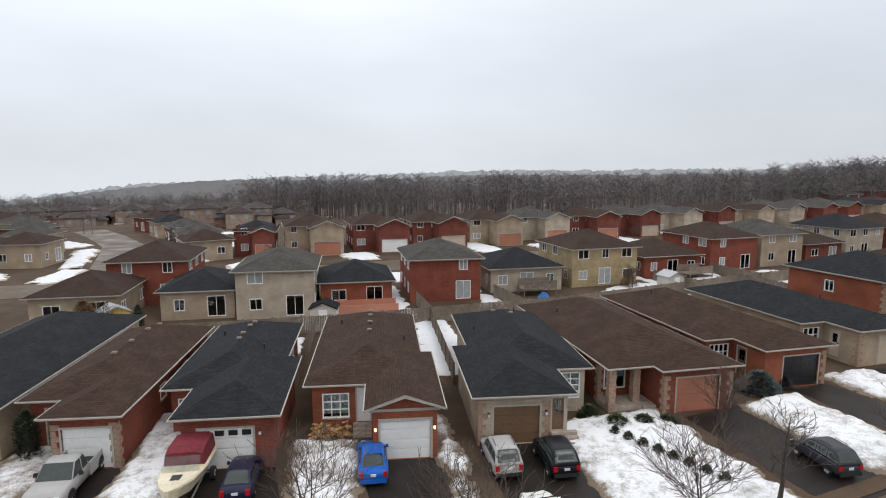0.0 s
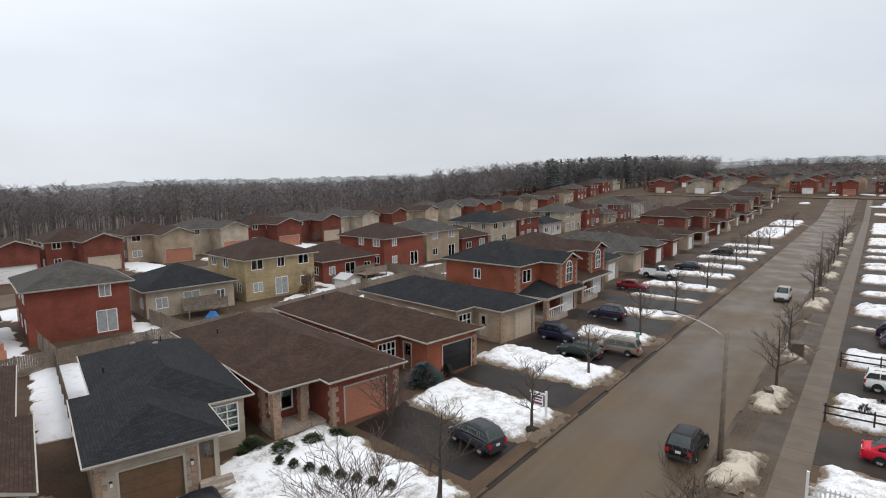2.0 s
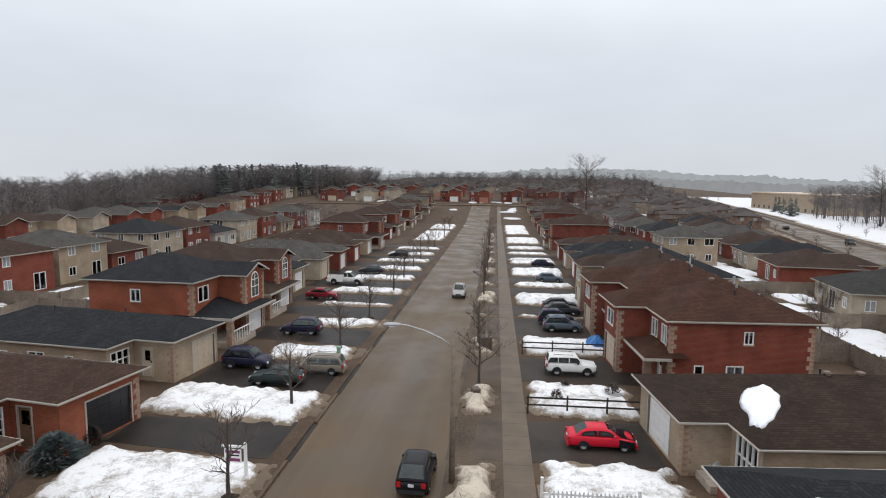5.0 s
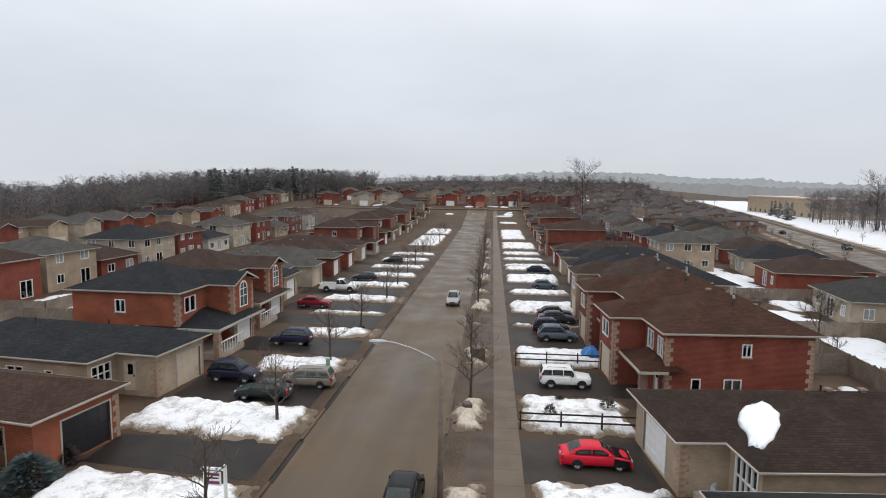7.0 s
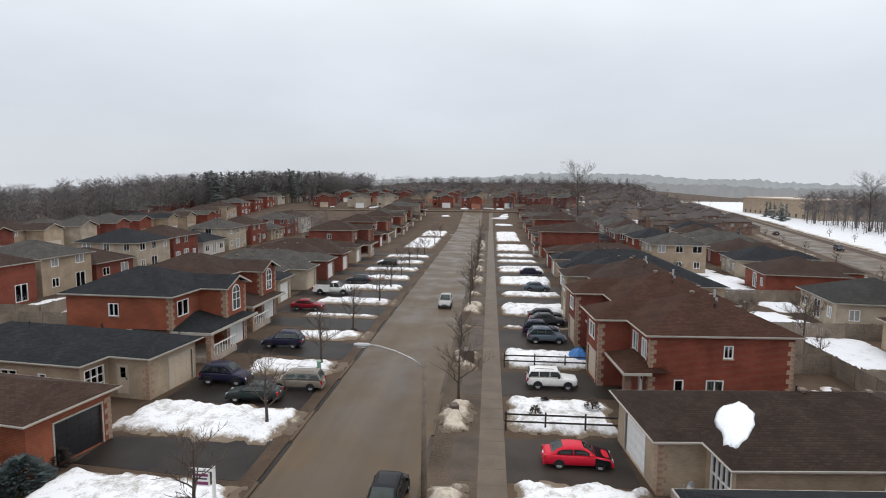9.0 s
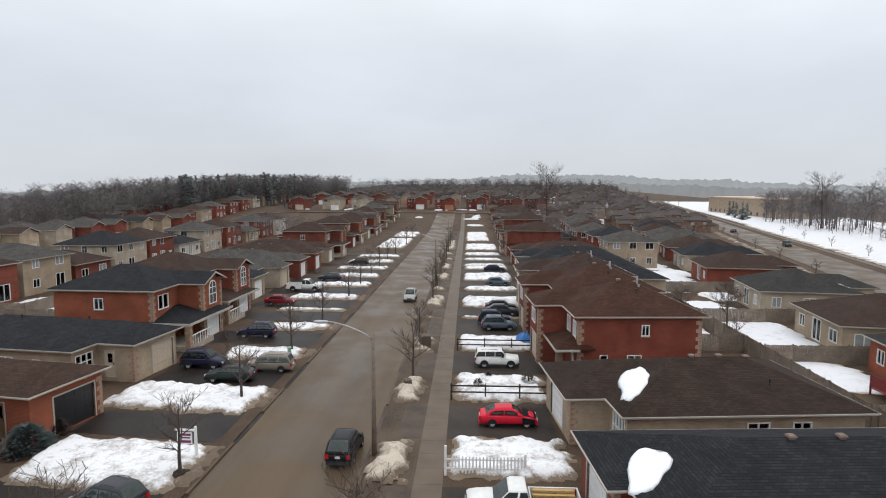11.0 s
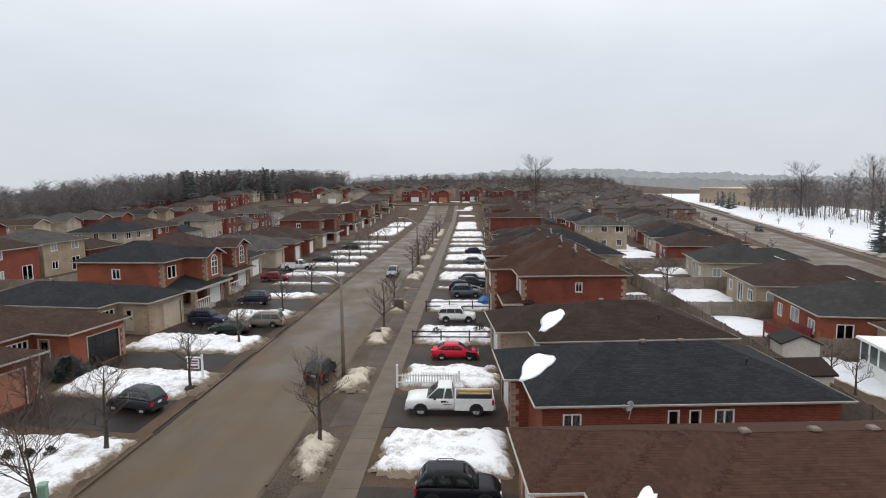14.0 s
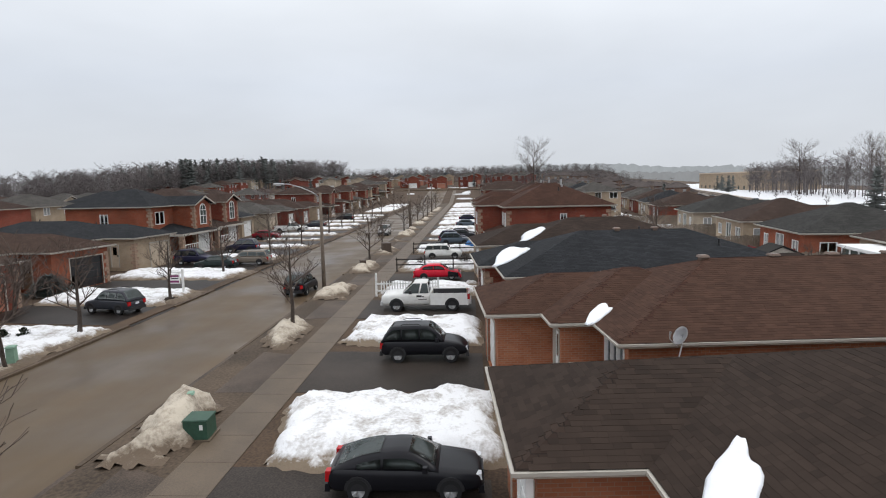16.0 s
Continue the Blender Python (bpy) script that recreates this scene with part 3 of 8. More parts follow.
def house_door(house, p0, d, u0, u1, z0, z1, mat, pane=True):
    d = Vector((*d, 0))
    o = Vector((d.y, -d.x, 0))
    m = Matrix(((d.x, -o.x, 0, p0[0]), (d.y, -o.y, 0, p0[1]), (0, 0, 1, 0), (0, 0, 0, 1)))
    bm = bmesh.new()
    t = 0.08
    plate(bm, [u0, u0 + t, u1 - t, u1], [z0, z1 - t, z1], -0.03, 0.08, {(1, 0)})
    fr = part("door", bm, TRIM, house)
    fr.matrix_basis = m
    lb = bmesh.new()
    box(lb, u0 + t, u1 - t, 0.06, 0.11, z0 + 0.01, z1 - t)
    for a, b in ((0.1, 0.42), (0.52, 0.9)):
        box(lb, u0 + t + .14, u1 - t - .14, 0.045, 0.06, z0 + (z1 - z0) * a, z0 + (z1 - z0) * b, taper=0)
    leaf = part("door_leaf", lb, mat, fr)
    hb = bmesh.new()
    box(hb, u1 - t - .14, u1 - t - .05, 0.0, 0.045, z0 + 0.95, z0 + 1.08)
    part("door_handle", hb, DOOR_BLACK, fr, "dark metal handle")
    if pane:
        gb = bmesh.new()
        box(gb, u0 + t + .18, u1 - t - .18, 0.036, 0.044, z0 + (z1 - z0) * .54, z0 + (z1 - z0) * .88)
        part("pane", gb, GLASS, fr)
    return fr


QUOIN_MESH = {}


def quoins(house, corners, z0, z1, mat=None):
    """Toothed blocks up the corners of a brick house, each a little proud and a piece of its own."""
    for (x, y, sx, sy) in corners:
        z, k = z0, 0
        while z + 0.3 < z1:
            a, b = (0.42, 0.24) if k % 2 else (0.24, 0.42)
            key = (a, sx, sy)
            if key not in QUOIN_MESH:
                bm = bmesh.new()
                xa, xb = sorted((sx * 0.03, -sx * a))
                ya, yb = sorted((sy * 0.03, -sy * b))
                box(bm, xa, xb, ya, yb, 0.012, 0.288, taper=0.008)
                QUOIN_MESH[key] = bpy.data.meshes.new("quoin")
                bm.to_mesh(QUOIN_MESH[key])
                bm.free()
                QUOIN_MESH[key].materials.append(mat or STONE_QUOIN)
            q = new("quoin", QUOIN_MESH[key])
            q.parent = house
            q.matrix_basis = pose(x, y, z)
            z += 0.3
            k += 1


def house_thing(m, label, blocks, eave, wall, shingles, openings=(), pitch=PITCH, over=0.4, base=0.0, group="", roof_blocks=None, quoin=(), trim=None, vents=(), stacks=(), rich=True):
    """A house. blocks: wall rectangles (x0, x1, y0, y1[, front end, back end]) in its own frame, front towards -y.
    openings: (kind, block, side, u0, u1, z0, z1, *more); side f, b, l, r; u runs from the block's corner."""
    h = thing("house", m, label, "house", group)
    sides = {"f": lambda b: ((b[0], b[2]), (b[1], b[2])), "r": lambda b: ((b[1], b[2]), (b[1], b[3])), "b": lambda b: ((b[1], b[3]), (b[0], b[3])), "l": lambda b: ((b[0], b[3]), (b[0], b[2]))}
    blocks = [(b[0] + .006 * i, b[1] - .006 * i, *b[2:]) for i, b in enumerate(blocks)]
    for i, b in enumerate(blocks):
        bm = bmesh.new()
        top = eave + 0.004 * i - 0.14
        for s, f in sides.items():
            p0, p1 = f(b)
            holes = [(o[3], o[4], o[5] - base + 0.3, o[6] - base + 0.3) for o in openings if o[1] == i and o[2] == s]
            wall_run(bm, p0, p1, base - 0.3, top, holes)
        fr, bk = (list(b[4:]) + ["hip", "hip"])[:2]
        if fr == "gable":
            xm, hh = (b[0] + b[1]) / 2, (b[1] - b[0]) / 2 * pitch
            f = bm.faces.new([bm.verts.new(p) for p in ((b[0], b[2], top), (b[1], b[2], top), (xm, b[2], top + hh + .12))])
            lay = bm.loops.layers.uv.verify()
            for l in f.loops:
                l[lay].uv = (l.vert.co.x, l.vert.co.z)
        weld(bm)
        part("wall", bm, wall, h)
    rb = roof_blocks or [(b[0] - over, b[1] + over, b[2] - over, b[3] + over, *b[4:]) for b in blocks]
    r = roof(h, rb, eave, pitch, shingles, trim)
    for kind, i, s, u0, u1, z0, z1, *more in openings:
        p0, p1 = sides[s](blocks[i])
        d = (Vector(p1) - Vector(p0)).normalized()
        if kind == "w":
            window(h, p0, d, u0, u1, z0, z1, trim, *(list(more) + [(1, 1), 0.0][len(more):]), rich)
        elif kind == "g":
            garage_door(h, p0, d, u0, u1, z0, z1, *more)
        else:
            house_door(h, p0, d, u0, u1, z0, z1, *more)
    if quoin:
        quoins(h, quoin, base, eave - 0.2)
    for x, y in vents:
        roof_vent(h, x, y, roof_height(rb, eave, pitch, x, y))
    for x, y in stacks:
        vent_pipe(h, x, y, roof_height(rb, eave, pitch, x, y))
    return h


def roof_height(rb, eave, pitch, x, y):
    """The height of the roof above (x, y)."""
    best = eave
    for x0, x1, y0, y1, *ends in rb:
        fr, bk = (list(ends) + ["hip", "hip"])[:2]
        if x0 <= x <= x1 and y0 <= y <= y1:
            d = [x - x0, x1 - x]
            if y1 - y0 >= x1 - x0:
                d += [y - y0] * (fr == "hip") + [y1 - y] * (bk == "hip")
            else:
                d += [y - y0, y1 - y]
            best = max(best, eave + pitch * min(d))
    return best


def roof_vent(h, x, y, z):
    bm = bmesh.new()
    box(bm, x - .12, x + .12, y - .12, y + .12, z - .05, z + .07)
    box(bm, x - .17, x + .17, y - .17, y + .17, z + .07, z + .14, taper=.04)
    part("roof_vent", bm, VENT, h, "small square roof vent")


def vent_pipe(h, x, y, z):
    bm = bmesh.new()
    tube(bm, [(x, y, z - .1), (x, y, z + .32)], [.05, .05], 8)
    tube(bm, [(x, y, z - .1), (x, y, z + .06)], [.10, .07], 8)
    part("vent_pipe", bm, DOOR_BLACK, h, "black plumbing vent pipe")


VENT = material("brown_vent_metal", (0.16, 0.11, 0.085), 0.5, 0.1, bump=0)

# ---- ground, roads, pavement ----
def slab(name, x0, x1, y0, y1, z0, z1, mat, label="", category="", m=None):
    bm = bmesh.new()
    box(bm, x0, x1, y0, y1, z0, z1)
    ob = tagged(part(name, bm, mat), label, category, kind="structure")
    if m is not None:
        ob.matrix_basis = m
    return ob


def fall(y):
    """The land falls gently away to the north and south of the streets."""
    return -0.06 * max(0, y - 160) - 0.03 * max(0, -y - 230)


ART = pose(60, -52, 0, 0, 0, -14.3)


def land(x, y):
    """The height of the land: it climbs beyond the end of the street, but not along the arterial road."""
    up = .075 * min(max(0, x - 196), 74) + .018 * min(max(0, x - 270), 630)
    k = min(1, max(0, (y + 38 + .255 * (x - 60)) / 46))
    return up * k * k * (3 - 2 * k) + fall(y)


def far_ground():
    """One sheet to the horizon."""
    bm = bmesh.new()
    ys = [-4000, -900, -600, -450, -350, -280, -230] + list(range(-220, 161, 10)) + [220, 300, 500, 1000, 4000]
    xs = [-4000, -600, 0, 100, 196] + list(range(210, 300, 15)) + list(range(300, 901, 30)) + [1500, 4000]
    rows = [[bm.verts.new((x, y, land(x, y))) for x in xs] for y in ys]
    for r, s in zip(rows, rows[1:]):
        for k in range(len(xs) - 1):
            bm.faces.new((r[k], r[k + 1], s[k + 1], s[k]))
    return tagged(part("ground", bm, LAWN), "brown dormant grass and thawing soil", "ground", kind="structure")


far_ground()
slab("road", -60, 196, 7.2, 14.8, -0.3, 0.02, ASPHALT_ROAD, "wet mud-brown asphalt of a residential street", "road")
slab("lawn_north", -60, 196, 14.96, 75.0, -0.3, 0.10, LAWN, "brown winter lawns with thawing soil", "lawn")
slab("lawn_south", -60, 196, -52.0, 7.04, -0.3, 0.10, LAWN, "brown winter lawns with thawing soil", "lawn")
slab("verge", -60, 196, 4.5, 7.04, -0.3, 0.106, VERGE, "muddy wet verge between sidewalk and street", "verge")
slab("pavement", -60, 196, 3.1, 4.5, -0.2, 0.125, CONCRETE, "damp tan concrete sidewalk", "sidewalk")

# joints across the sidewalk
for i in range(60):
    slab("pavement_joint", -4 + 1.6 * i, -3.985 + 1.6 * i, 3.12, 4.48, 0.06, 0.1285, GRAVEL)

# driveways: x0, x1 at the kerb, x0, x1 at the house, y at the house
DRIVES_NORTH = [(-6.5, -3.0, -6.9, -4.0, 33.0), (-1.6, 2.2, -1.0, 3.0, 30.0), (5.6, 10.0, 6.8, 11.0, 26.6), (10.9, 16.2, 13.2, 17.9, 25.8),
                (25.2, 29.9, 26.2, 30.6, 24.5), (35.3, 39.8, 36.2, 39.4, 24.8), (44.2, 50.2, 45.2, 50.0, 25.2), (54.8, 59.8, 56.0, 60.0, 26.0),
                (64.2, 69.0, 65.5, 69.0, 26.5), (71.2, 75.6, 71.5, 75.6, 28.0), (80.6, 85.0, 80.6, 85.0, 29.0), (90.0, 94.0, 90, 94, 29.0),
                (99.0, 103.0, 99, 103, 29.0), (108.0, 112.0, 108, 112, 29.0), (117.0, 121.0, 117, 121, 29.0), (126.0, 130.0, 126, 130, 29.0)]
DRIVES_SOUTH = [(-3.5, 0.5, -3.5, 0.5, -3.5), (6.2, 10.2, 6.2, 9.6, -3.4), (15.4, 20.2, 15.4, 19.8, -3.4), (26.2, 31.0, 26.5, 31.0, -3.2), (36.4, 41.3, 36.4, 41.6, -3.2),
                (48.0, 53.2, 48.0, 53.2, -6.0), (59.0, 66.2, 59.0, 66.2, -6.0), (67.8, 72.2, 67.8, 72.2, -6.0), (78.4, 83.0, 78.4, 83, -6), (86.6, 92.0, 86.6, 92, -6),
                (99.5, 104.5, 99.5, 104.5, -6), (112, 117, 112, 117, -6), (121, 125, 121, 125, -6), (131, 135, 131, 135, -6)]


def driveway(a0, a1, b0, b1, yk, ym, yh, lo, hi, mat=None):
    """A driveway that ramps up from the kerb to the yard."""
    bm = bmesh.new()
    rows = [(a0, a1, yk, lo), (a0, a1, ym, hi), (b0, b1, yh, hi)]
    vs = [[bm.verts.new((x, y, z)) for x, z in ((p, h), (q, h), (q, -0.2), (p, -0.2))] for p, q, y, h in rows]
    for r, s in zip(vs, vs[1:]):
        for k in range(4):
            bm.faces.new((r[k], r[(k + 1) % 4], s[(k + 1) % 4], s[k]))
    bm.faces.new(vs[0][::-1])
    bm.faces.new(vs[-1])
    bmesh.ops.recalc_face_normals(bm, faces=bm.faces)
    return tagged(part("driveway", bm, mat or ASPHALT_DRIVE), "wet dark asphalt driveway", "driveway", kind="structure")


for a0, a1, b0, b1, yh in DRIVES_NORTH:
    driveway(a0, a1, b0, b1, 14.7, 16.0, yh, 0.03, 0.112)
for a0, a1, b0, b1, yh in DRIVES_SOUTH:
    driveway(a0, a1, b0, b1, 7.3, 5.8, 4.5, 0.03, 0.112, MUD_APRON)
    driveway(a0, a1, b0, b1, 3.1, 2.0, yh, 0.112, 0.114, ASPHALT_MUDDY)


def kerb(y0, y1, drives, x_end):
    edges = [-60] + [v for a0, a1, *_ in drives for v in (a0, a1)] + [x_end]
    for a, b in zip(edges[0::2], edges[1::2]):
        bm = bmesh.new()
        n = max(1, int((b - a) / 3))
        for k in range(n):
            box(bm, a + (b - a) * k / n, a + (b - a) * (k + 1) / n - 0.012, y0, y1, -0.2, 0.118, taper=0.012)
        tagged(part("kerb", bm, KERB), "mud-stained worn concrete kerb along the street", "kerb", kind="structure")


kerb(14.78, 14.96, DRIVES_NORTH, 196)
kerb(7.04, 7.22, DRIVES_SOUTH, 196)

# the street behind the northern houses, the crossing street, and the arterial road to the south
slab("road_back", -30, 196, 78.0, 86.5, -0.3, 0.03, ASPHALT_ROAD, "grey wet asphalt of a parallel street", "road")


def ribbon(name, mid, half, mat, label, category="road", lift=.036):
    """A street or path along a bending line, as one ribbon that lies on the land."""
    bm = bmesh.new()
    rows = []
    for i, p in enumerate(mid):
        a, b = Vector(mid[max(i - 1, 0)]), Vector(mid[min(i + 1, len(mid) - 1)])
        n_ = (b - a).normalized().orthogonal() * half
        rows.append([bm.verts.new((p[0] + s * n_.x, p[1] + s * n_.y, land(*p) + z)) for s, z in ((1, lift), (-1, lift), (-1, -.2), (1, -.2))])
    for r, s in zip(rows, rows[1:]):
        for k in range(4):
            bm.faces.new((r[k], s[k], s[(k + 1) % 4], r[(k + 1) % 4]))
    bmesh.ops.recalc_face_normals(bm, faces=bm.faces)
    return tagged(part(name, bm, mat), label, category, kind="structure")


ribbon("road_curve", [(14, 84), (0, 84.5), (-8, 88), (-11.5, 97), (-12, 108), (-13, 122), (-17.5, 138), (-22.5, 152), (-36, 166), (-70, 178)], 3.4, ASPHALT_ROAD, "grey wet asphalt of a curving street")
ribbon("road_end", [(195.9, 11), (211, 11), (226, 11), (241, 11), (256, 11)], 3.8, ASPHALT_ROAD, "wet mud-brown asphalt where the street climbs to its end")
ribbon("pavement_end", [(195.9, 3.8), (211, 3.8), (226, 3.8), (241, 3.8), (246, 3.8)], .7, CONCRETE, "damp tan concrete sidewalk at the end of the street", "sidewalk", .1)
ribbon("road_cross", [(252, -40), (252, 0), (252, 40), (252, 75), (246, 92)], 4.0, ASPHALT_ROAD, "grey wet asphalt of the crossing street", lift=.05)
slab("road_arterial", -80, 700, -4.4, 4.4, -0.3, 0.04, ASPHALT_ROAD, "wide wet grey arterial road", "road", ART)
slab("pavement_arterial", -80, 700, -8.3, -7.0, -0.3, 0.06, CONCRETE, "concrete path along the arterial road", "sidewalk", ART)


# ---- snow ----
def snow(x0, x1, y0, y1, h, mat, label="melting snow patch on a lawn", turn=0.0, cell=0.28, seed=0, edge=0.9, ragged=0.5, base=0.1):
    """A mound of old snow with an uneven outline and a lumpy top."""
    bm = bmesh.new()
    cx, cy = (x0 + x1) / 2, (y0 + y1) / 2
    a, b = (x1 - x0) / 2, (y1 - y0) / 2
    nx, ny = max(6, int(2 * (a + 0.5) / cell)), max(6, int(2 * (b + 0.5) / cell))
    c, s = math.cos(radians(turn)), math.sin(radians(turn))
    grid = {}
    for i in range(nx + 1):
        for j in range(ny + 1):
            u, v = -a - .5 + (2 * a + 1) * i / nx, -b - .5 + (2 * b + 1) * j / ny
            q = Vector((u * 0.55 + seed * 7.3, v * 0.55, seed * 1.7))
            d = min(a - abs(u), b - abs(v)) + ragged * noise.noise(q * 1.3) + 0.35 * noise.noise(q * 4)
            corner = max(0, (abs(u) / a) ** 2 + (abs(v) / b) ** 2 - 1.5) * 0.7
            d -= corner
            k = max(-0.25, min(1, d / edge))
            k = k * k * (3 - 2 * k) if k > 0 else k
            z = h * k * (0.80 + 0.24 * noise.noise(q * 1.5 + Vector((3, 1, 0))) + 0.13 * noise.noise(q * 6.5))
            if k > 0:
                z += 0.05 * noise.noise(q * 9) * min(1, k * 3)
            grid[i, j] = (cx + u * c - v * s, cy + u * s + v * c, base + (z if k > 0 else -0.08), k)
    verts = {}

    def vert(i, j):
        if (i, j) not in verts:
            verts[i, j] = bm.verts.new(grid[i, j][:3])
        return verts[i, j]

    for i in range(nx):
        for j in range(ny):
            q = ((i, j), (i + 1, j), (i + 1, j + 1), (i, j + 1))
            if max(grid[p][3] for p in q) > 0.15:
                bm.faces.new([vert(*p) for p in q])
    return tagged(part("snow_patch", bm, mat, smooth=True), label, "snow", "snow patches", kind="stuff")


YARD = "old white snow with gritty edges on a lawn"
BANK = "dirty ploughed snow heap beside the street"
for k, (x0, x1, y0, y1, h, turn) in enumerate((
        (-10.2, -6.9, 28.4, 36.0, .25, -15), (-4.3, -.6, 25.0, 37.2, .35, -12), (3.1, 6.9, 22.8, 30.2, .32, -14), (10.6, 12.2, 20.5, 31.0, .35, -14),
        (16.6, 25.0, 15.3, 26.8, .42, -6), (29.9, 35.4, 15.6, 24.8, .42, -5), (39.4, 44.6, 15.6, 25.8, .45, -6), (50.6, 54.2, 15.8, 22.5, .45, 0),
        (60.3, 63.8, 16.0, 22.5, .40, 0), (69.4, 71.2, 16.0, 24.0, .35, 0), (76.4, 80.2, 16.0, 25.0, .40, 0), (86.0, 89.4, 16.0, 25.0, .45, 0), (95.0, 98.4, 16, 25, .45, 0),
        (104.0, 107.5, 16, 25, .45, 0), (113.0, 116.5, 16, 25, .45, 0), (122.0, 125.5, 16, 25, .5, 0), (140, 165, 17, 24, .5, 0), (172, 190, 17, 24, .5, 0))):
    snow(x0, x1, y0, y1, h, SNOW_YARD, YARD, turn, seed=k + 1, cell=0.26 if x0 < 60 else 0.5)
for k, (x0, x1, y0, y1, h) in enumerate((
        (10.1, 15.1, -4.1, 2.7, .62), (20.9, 25.8, -3.5, 2.8, .62), (31.7, 36.5, -3.5, 3.0, .50), (41.9, 47.4, -3.6, 2.9, .55), (53.9, 58.4, -4.4, 2.7, .70),
        (66.6, 67.6, -4.6, 2.6, .5), (72.7, 77.6, -5.0, 2.7, .85), (83.4, 86.2, -5.0, 2.6, .6), (92.4, 98.8, -5.0, 2.6, .7), (105.0, 108.0, -5, 2.6, .6), (109.0, 111.5, -5, 2.6, .5),
        (117.5, 120.5, -5, 2.6, .5), (126, 130, -5, 2.6, .5), (137, 150, -5, 2.6, .5), (160, 190, -4, 2.4, .5))):
    snow(x0, x1, y0, y1, h, SNOW_YARD, YARD, 0, seed=40 + k, cell=0.24 if x0 < 60 else 0.5)
for k, (x0, x1, y0, y1, h) in enumerate((
        (9.9, 14.6, 4.6, 6.9, .95), (20.4, 25.3, 4.75, 6.8, .75), (31.2, 36.0, 4.75, 7.0, .75), (41.7, 46.4, 4.8, 7.0, .7), (53.3, 58.2, 4.8, 7.0, .7), (66.4, 67.6, 4.8, 7, .4),
        (72.9, 77.6, 4.8, 7, .9), (83.4, 86.2, 4.8, 7, .6), (93, 98.5, 4.8, 7, .7), (105, 111, 4.8, 7, .6), (118, 120.5, 4.8, 7, .5), (126, 130, 4.8, 7, .5), (137, 160, 4.8, 7, .5))):
    snow(x0, x1, y0, y1, h, SNOW_BANK, BANK, 0, seed=70 + k, cell=0.2 if x0 < 50 else 0.4, edge=1.1, ragged=0.5)
for k, (x0, x1) in enumerate(((17.0, 24.6), (30.4, 34.8), (40.3, 43.9), (50.6, 54.3), (60.4, 63.8), (76, 80))):
    snow(x0, x1, 15.0, 16.0, .22, SNOW_BANK, BANK, 0, seed=90 + k, cell=0.22, edge=0.6, ragged=0.4)
# strips between and behind the houses
for k, (x0, x1, y0, y1, turn) in enumerate((
        (5.0, 6.4, 38, 50, -17), (16.4, 20.0, 36, 51, -17), (24.7, 28.0, 41.0, 51, -8), (30.5, 34.0, 43, 52, -8), (37, 44, 44, 52, -5), (43.0, 50.0, 43, 51, 0), (52, 60, 44, 52, 0),
        (62, 72, 44, 51, 0), (80, 92, 42, 50, 0), (100, 112, 42, 50, 0), (14, 20, 52, 55, 0), (27.5, 30.4, 50, 56, 0), (44, 52, 51, 56, 0), (-3, 3, 45, 52, -17),
        (35.5, 42.5, -27.8, -22.6, 0), (40.5, 47.5, -20.6, -17.5, 0), (66, 74, -30, -23, 0), (90, 104, -33, -25, 0), (106, 120, -34, -26, 0), (27.0, 38.0, -36.0, -25.5, 0), (45, 55, -28.5, -22.8, 0), (56, 66.5, -30, -22.8, 0), (70, 78, -29, -23, 0), (84, 92, -29, -23, 0), (45.5, 52.0, -20.8, -18.5, 0), (56, 63, -20.5, -17, 0),
        (4, 14, 88, 93, 0), (22, 27, 88, 96, 0), (34, 38, 88, 100, 0), (45, 50, 88, 100, 0), (62, 68, 88, 98, 0), (76, 82, 88, 98, 0), (95, 102, 88, 98, 0), (118, 128, 88, 98, 0), (140, 152, 88, 98, 0),
        (-19.5, -15.6, 86, 96, -12), (-19.5, -16.2, 98, 118, 2), (-27, -20, 121, 131, 30), (-8, -5.5, 97, 120, 2), (-6, 2, 96, 101, 0), (2, 12, 112, 118, 0), (-5, 10, 133, 138, 0), (-30, -24, 86, 96, 5), (-6.5, -1.8, 53, 57, 0), (19.2, 21.0, 54, 68, -12), (29.5, 31.3, 54, 70, -10), (53, 54.5, 56, 70, 0), (64.5, 66, 56, 70, 0), (-14, -9.5, 50.5, 57, -12), (8, 13, 51, 56, -12))):
    snow(x0, x1, y0, y1, .26, SNOW_BACK, "thin snow left in a back yard", turn, seed=110 + k, cell=0.55 if k > 3 else 0.35, edge=0.8 if k > 3 else 0.5, ragged=1.2 if k > 3 else 0.5)
for k, (x0, x1, y0, y1) in enumerate(((42.8, 52.0, 45.0, 49.6), (52.6, 61.6, 44.5, 49.4), (62.6, 71.4, 45.0, 49.4), (47.5, 53.4, 51.0, 56.4), (54.6, 64.2, 51.4, 56.6), (66.0, 76.0, 51.4, 57.0), (92.0, 97.0, 98.0, 101.0), (57.0, 62.0, 89.0, 93.5), (22.5, 27.0, 69.0, 75.5), (58.5, 64.0, -22.0, -19.4), (61.0, 66.0, -30.5, -26.0), (46.5, 51.2, -28.0, -23.6), (78.0, 84.0, -33.0, -29.0), (99.0, 106.0, -35.0, -31.0))):
    snow(x0, x1, y0, y1, .34, SNOW_BACK, "snow left in a fenced back yard", 0, seed=180 + k, cell=0.45, edge=0.7, ragged=0.7)
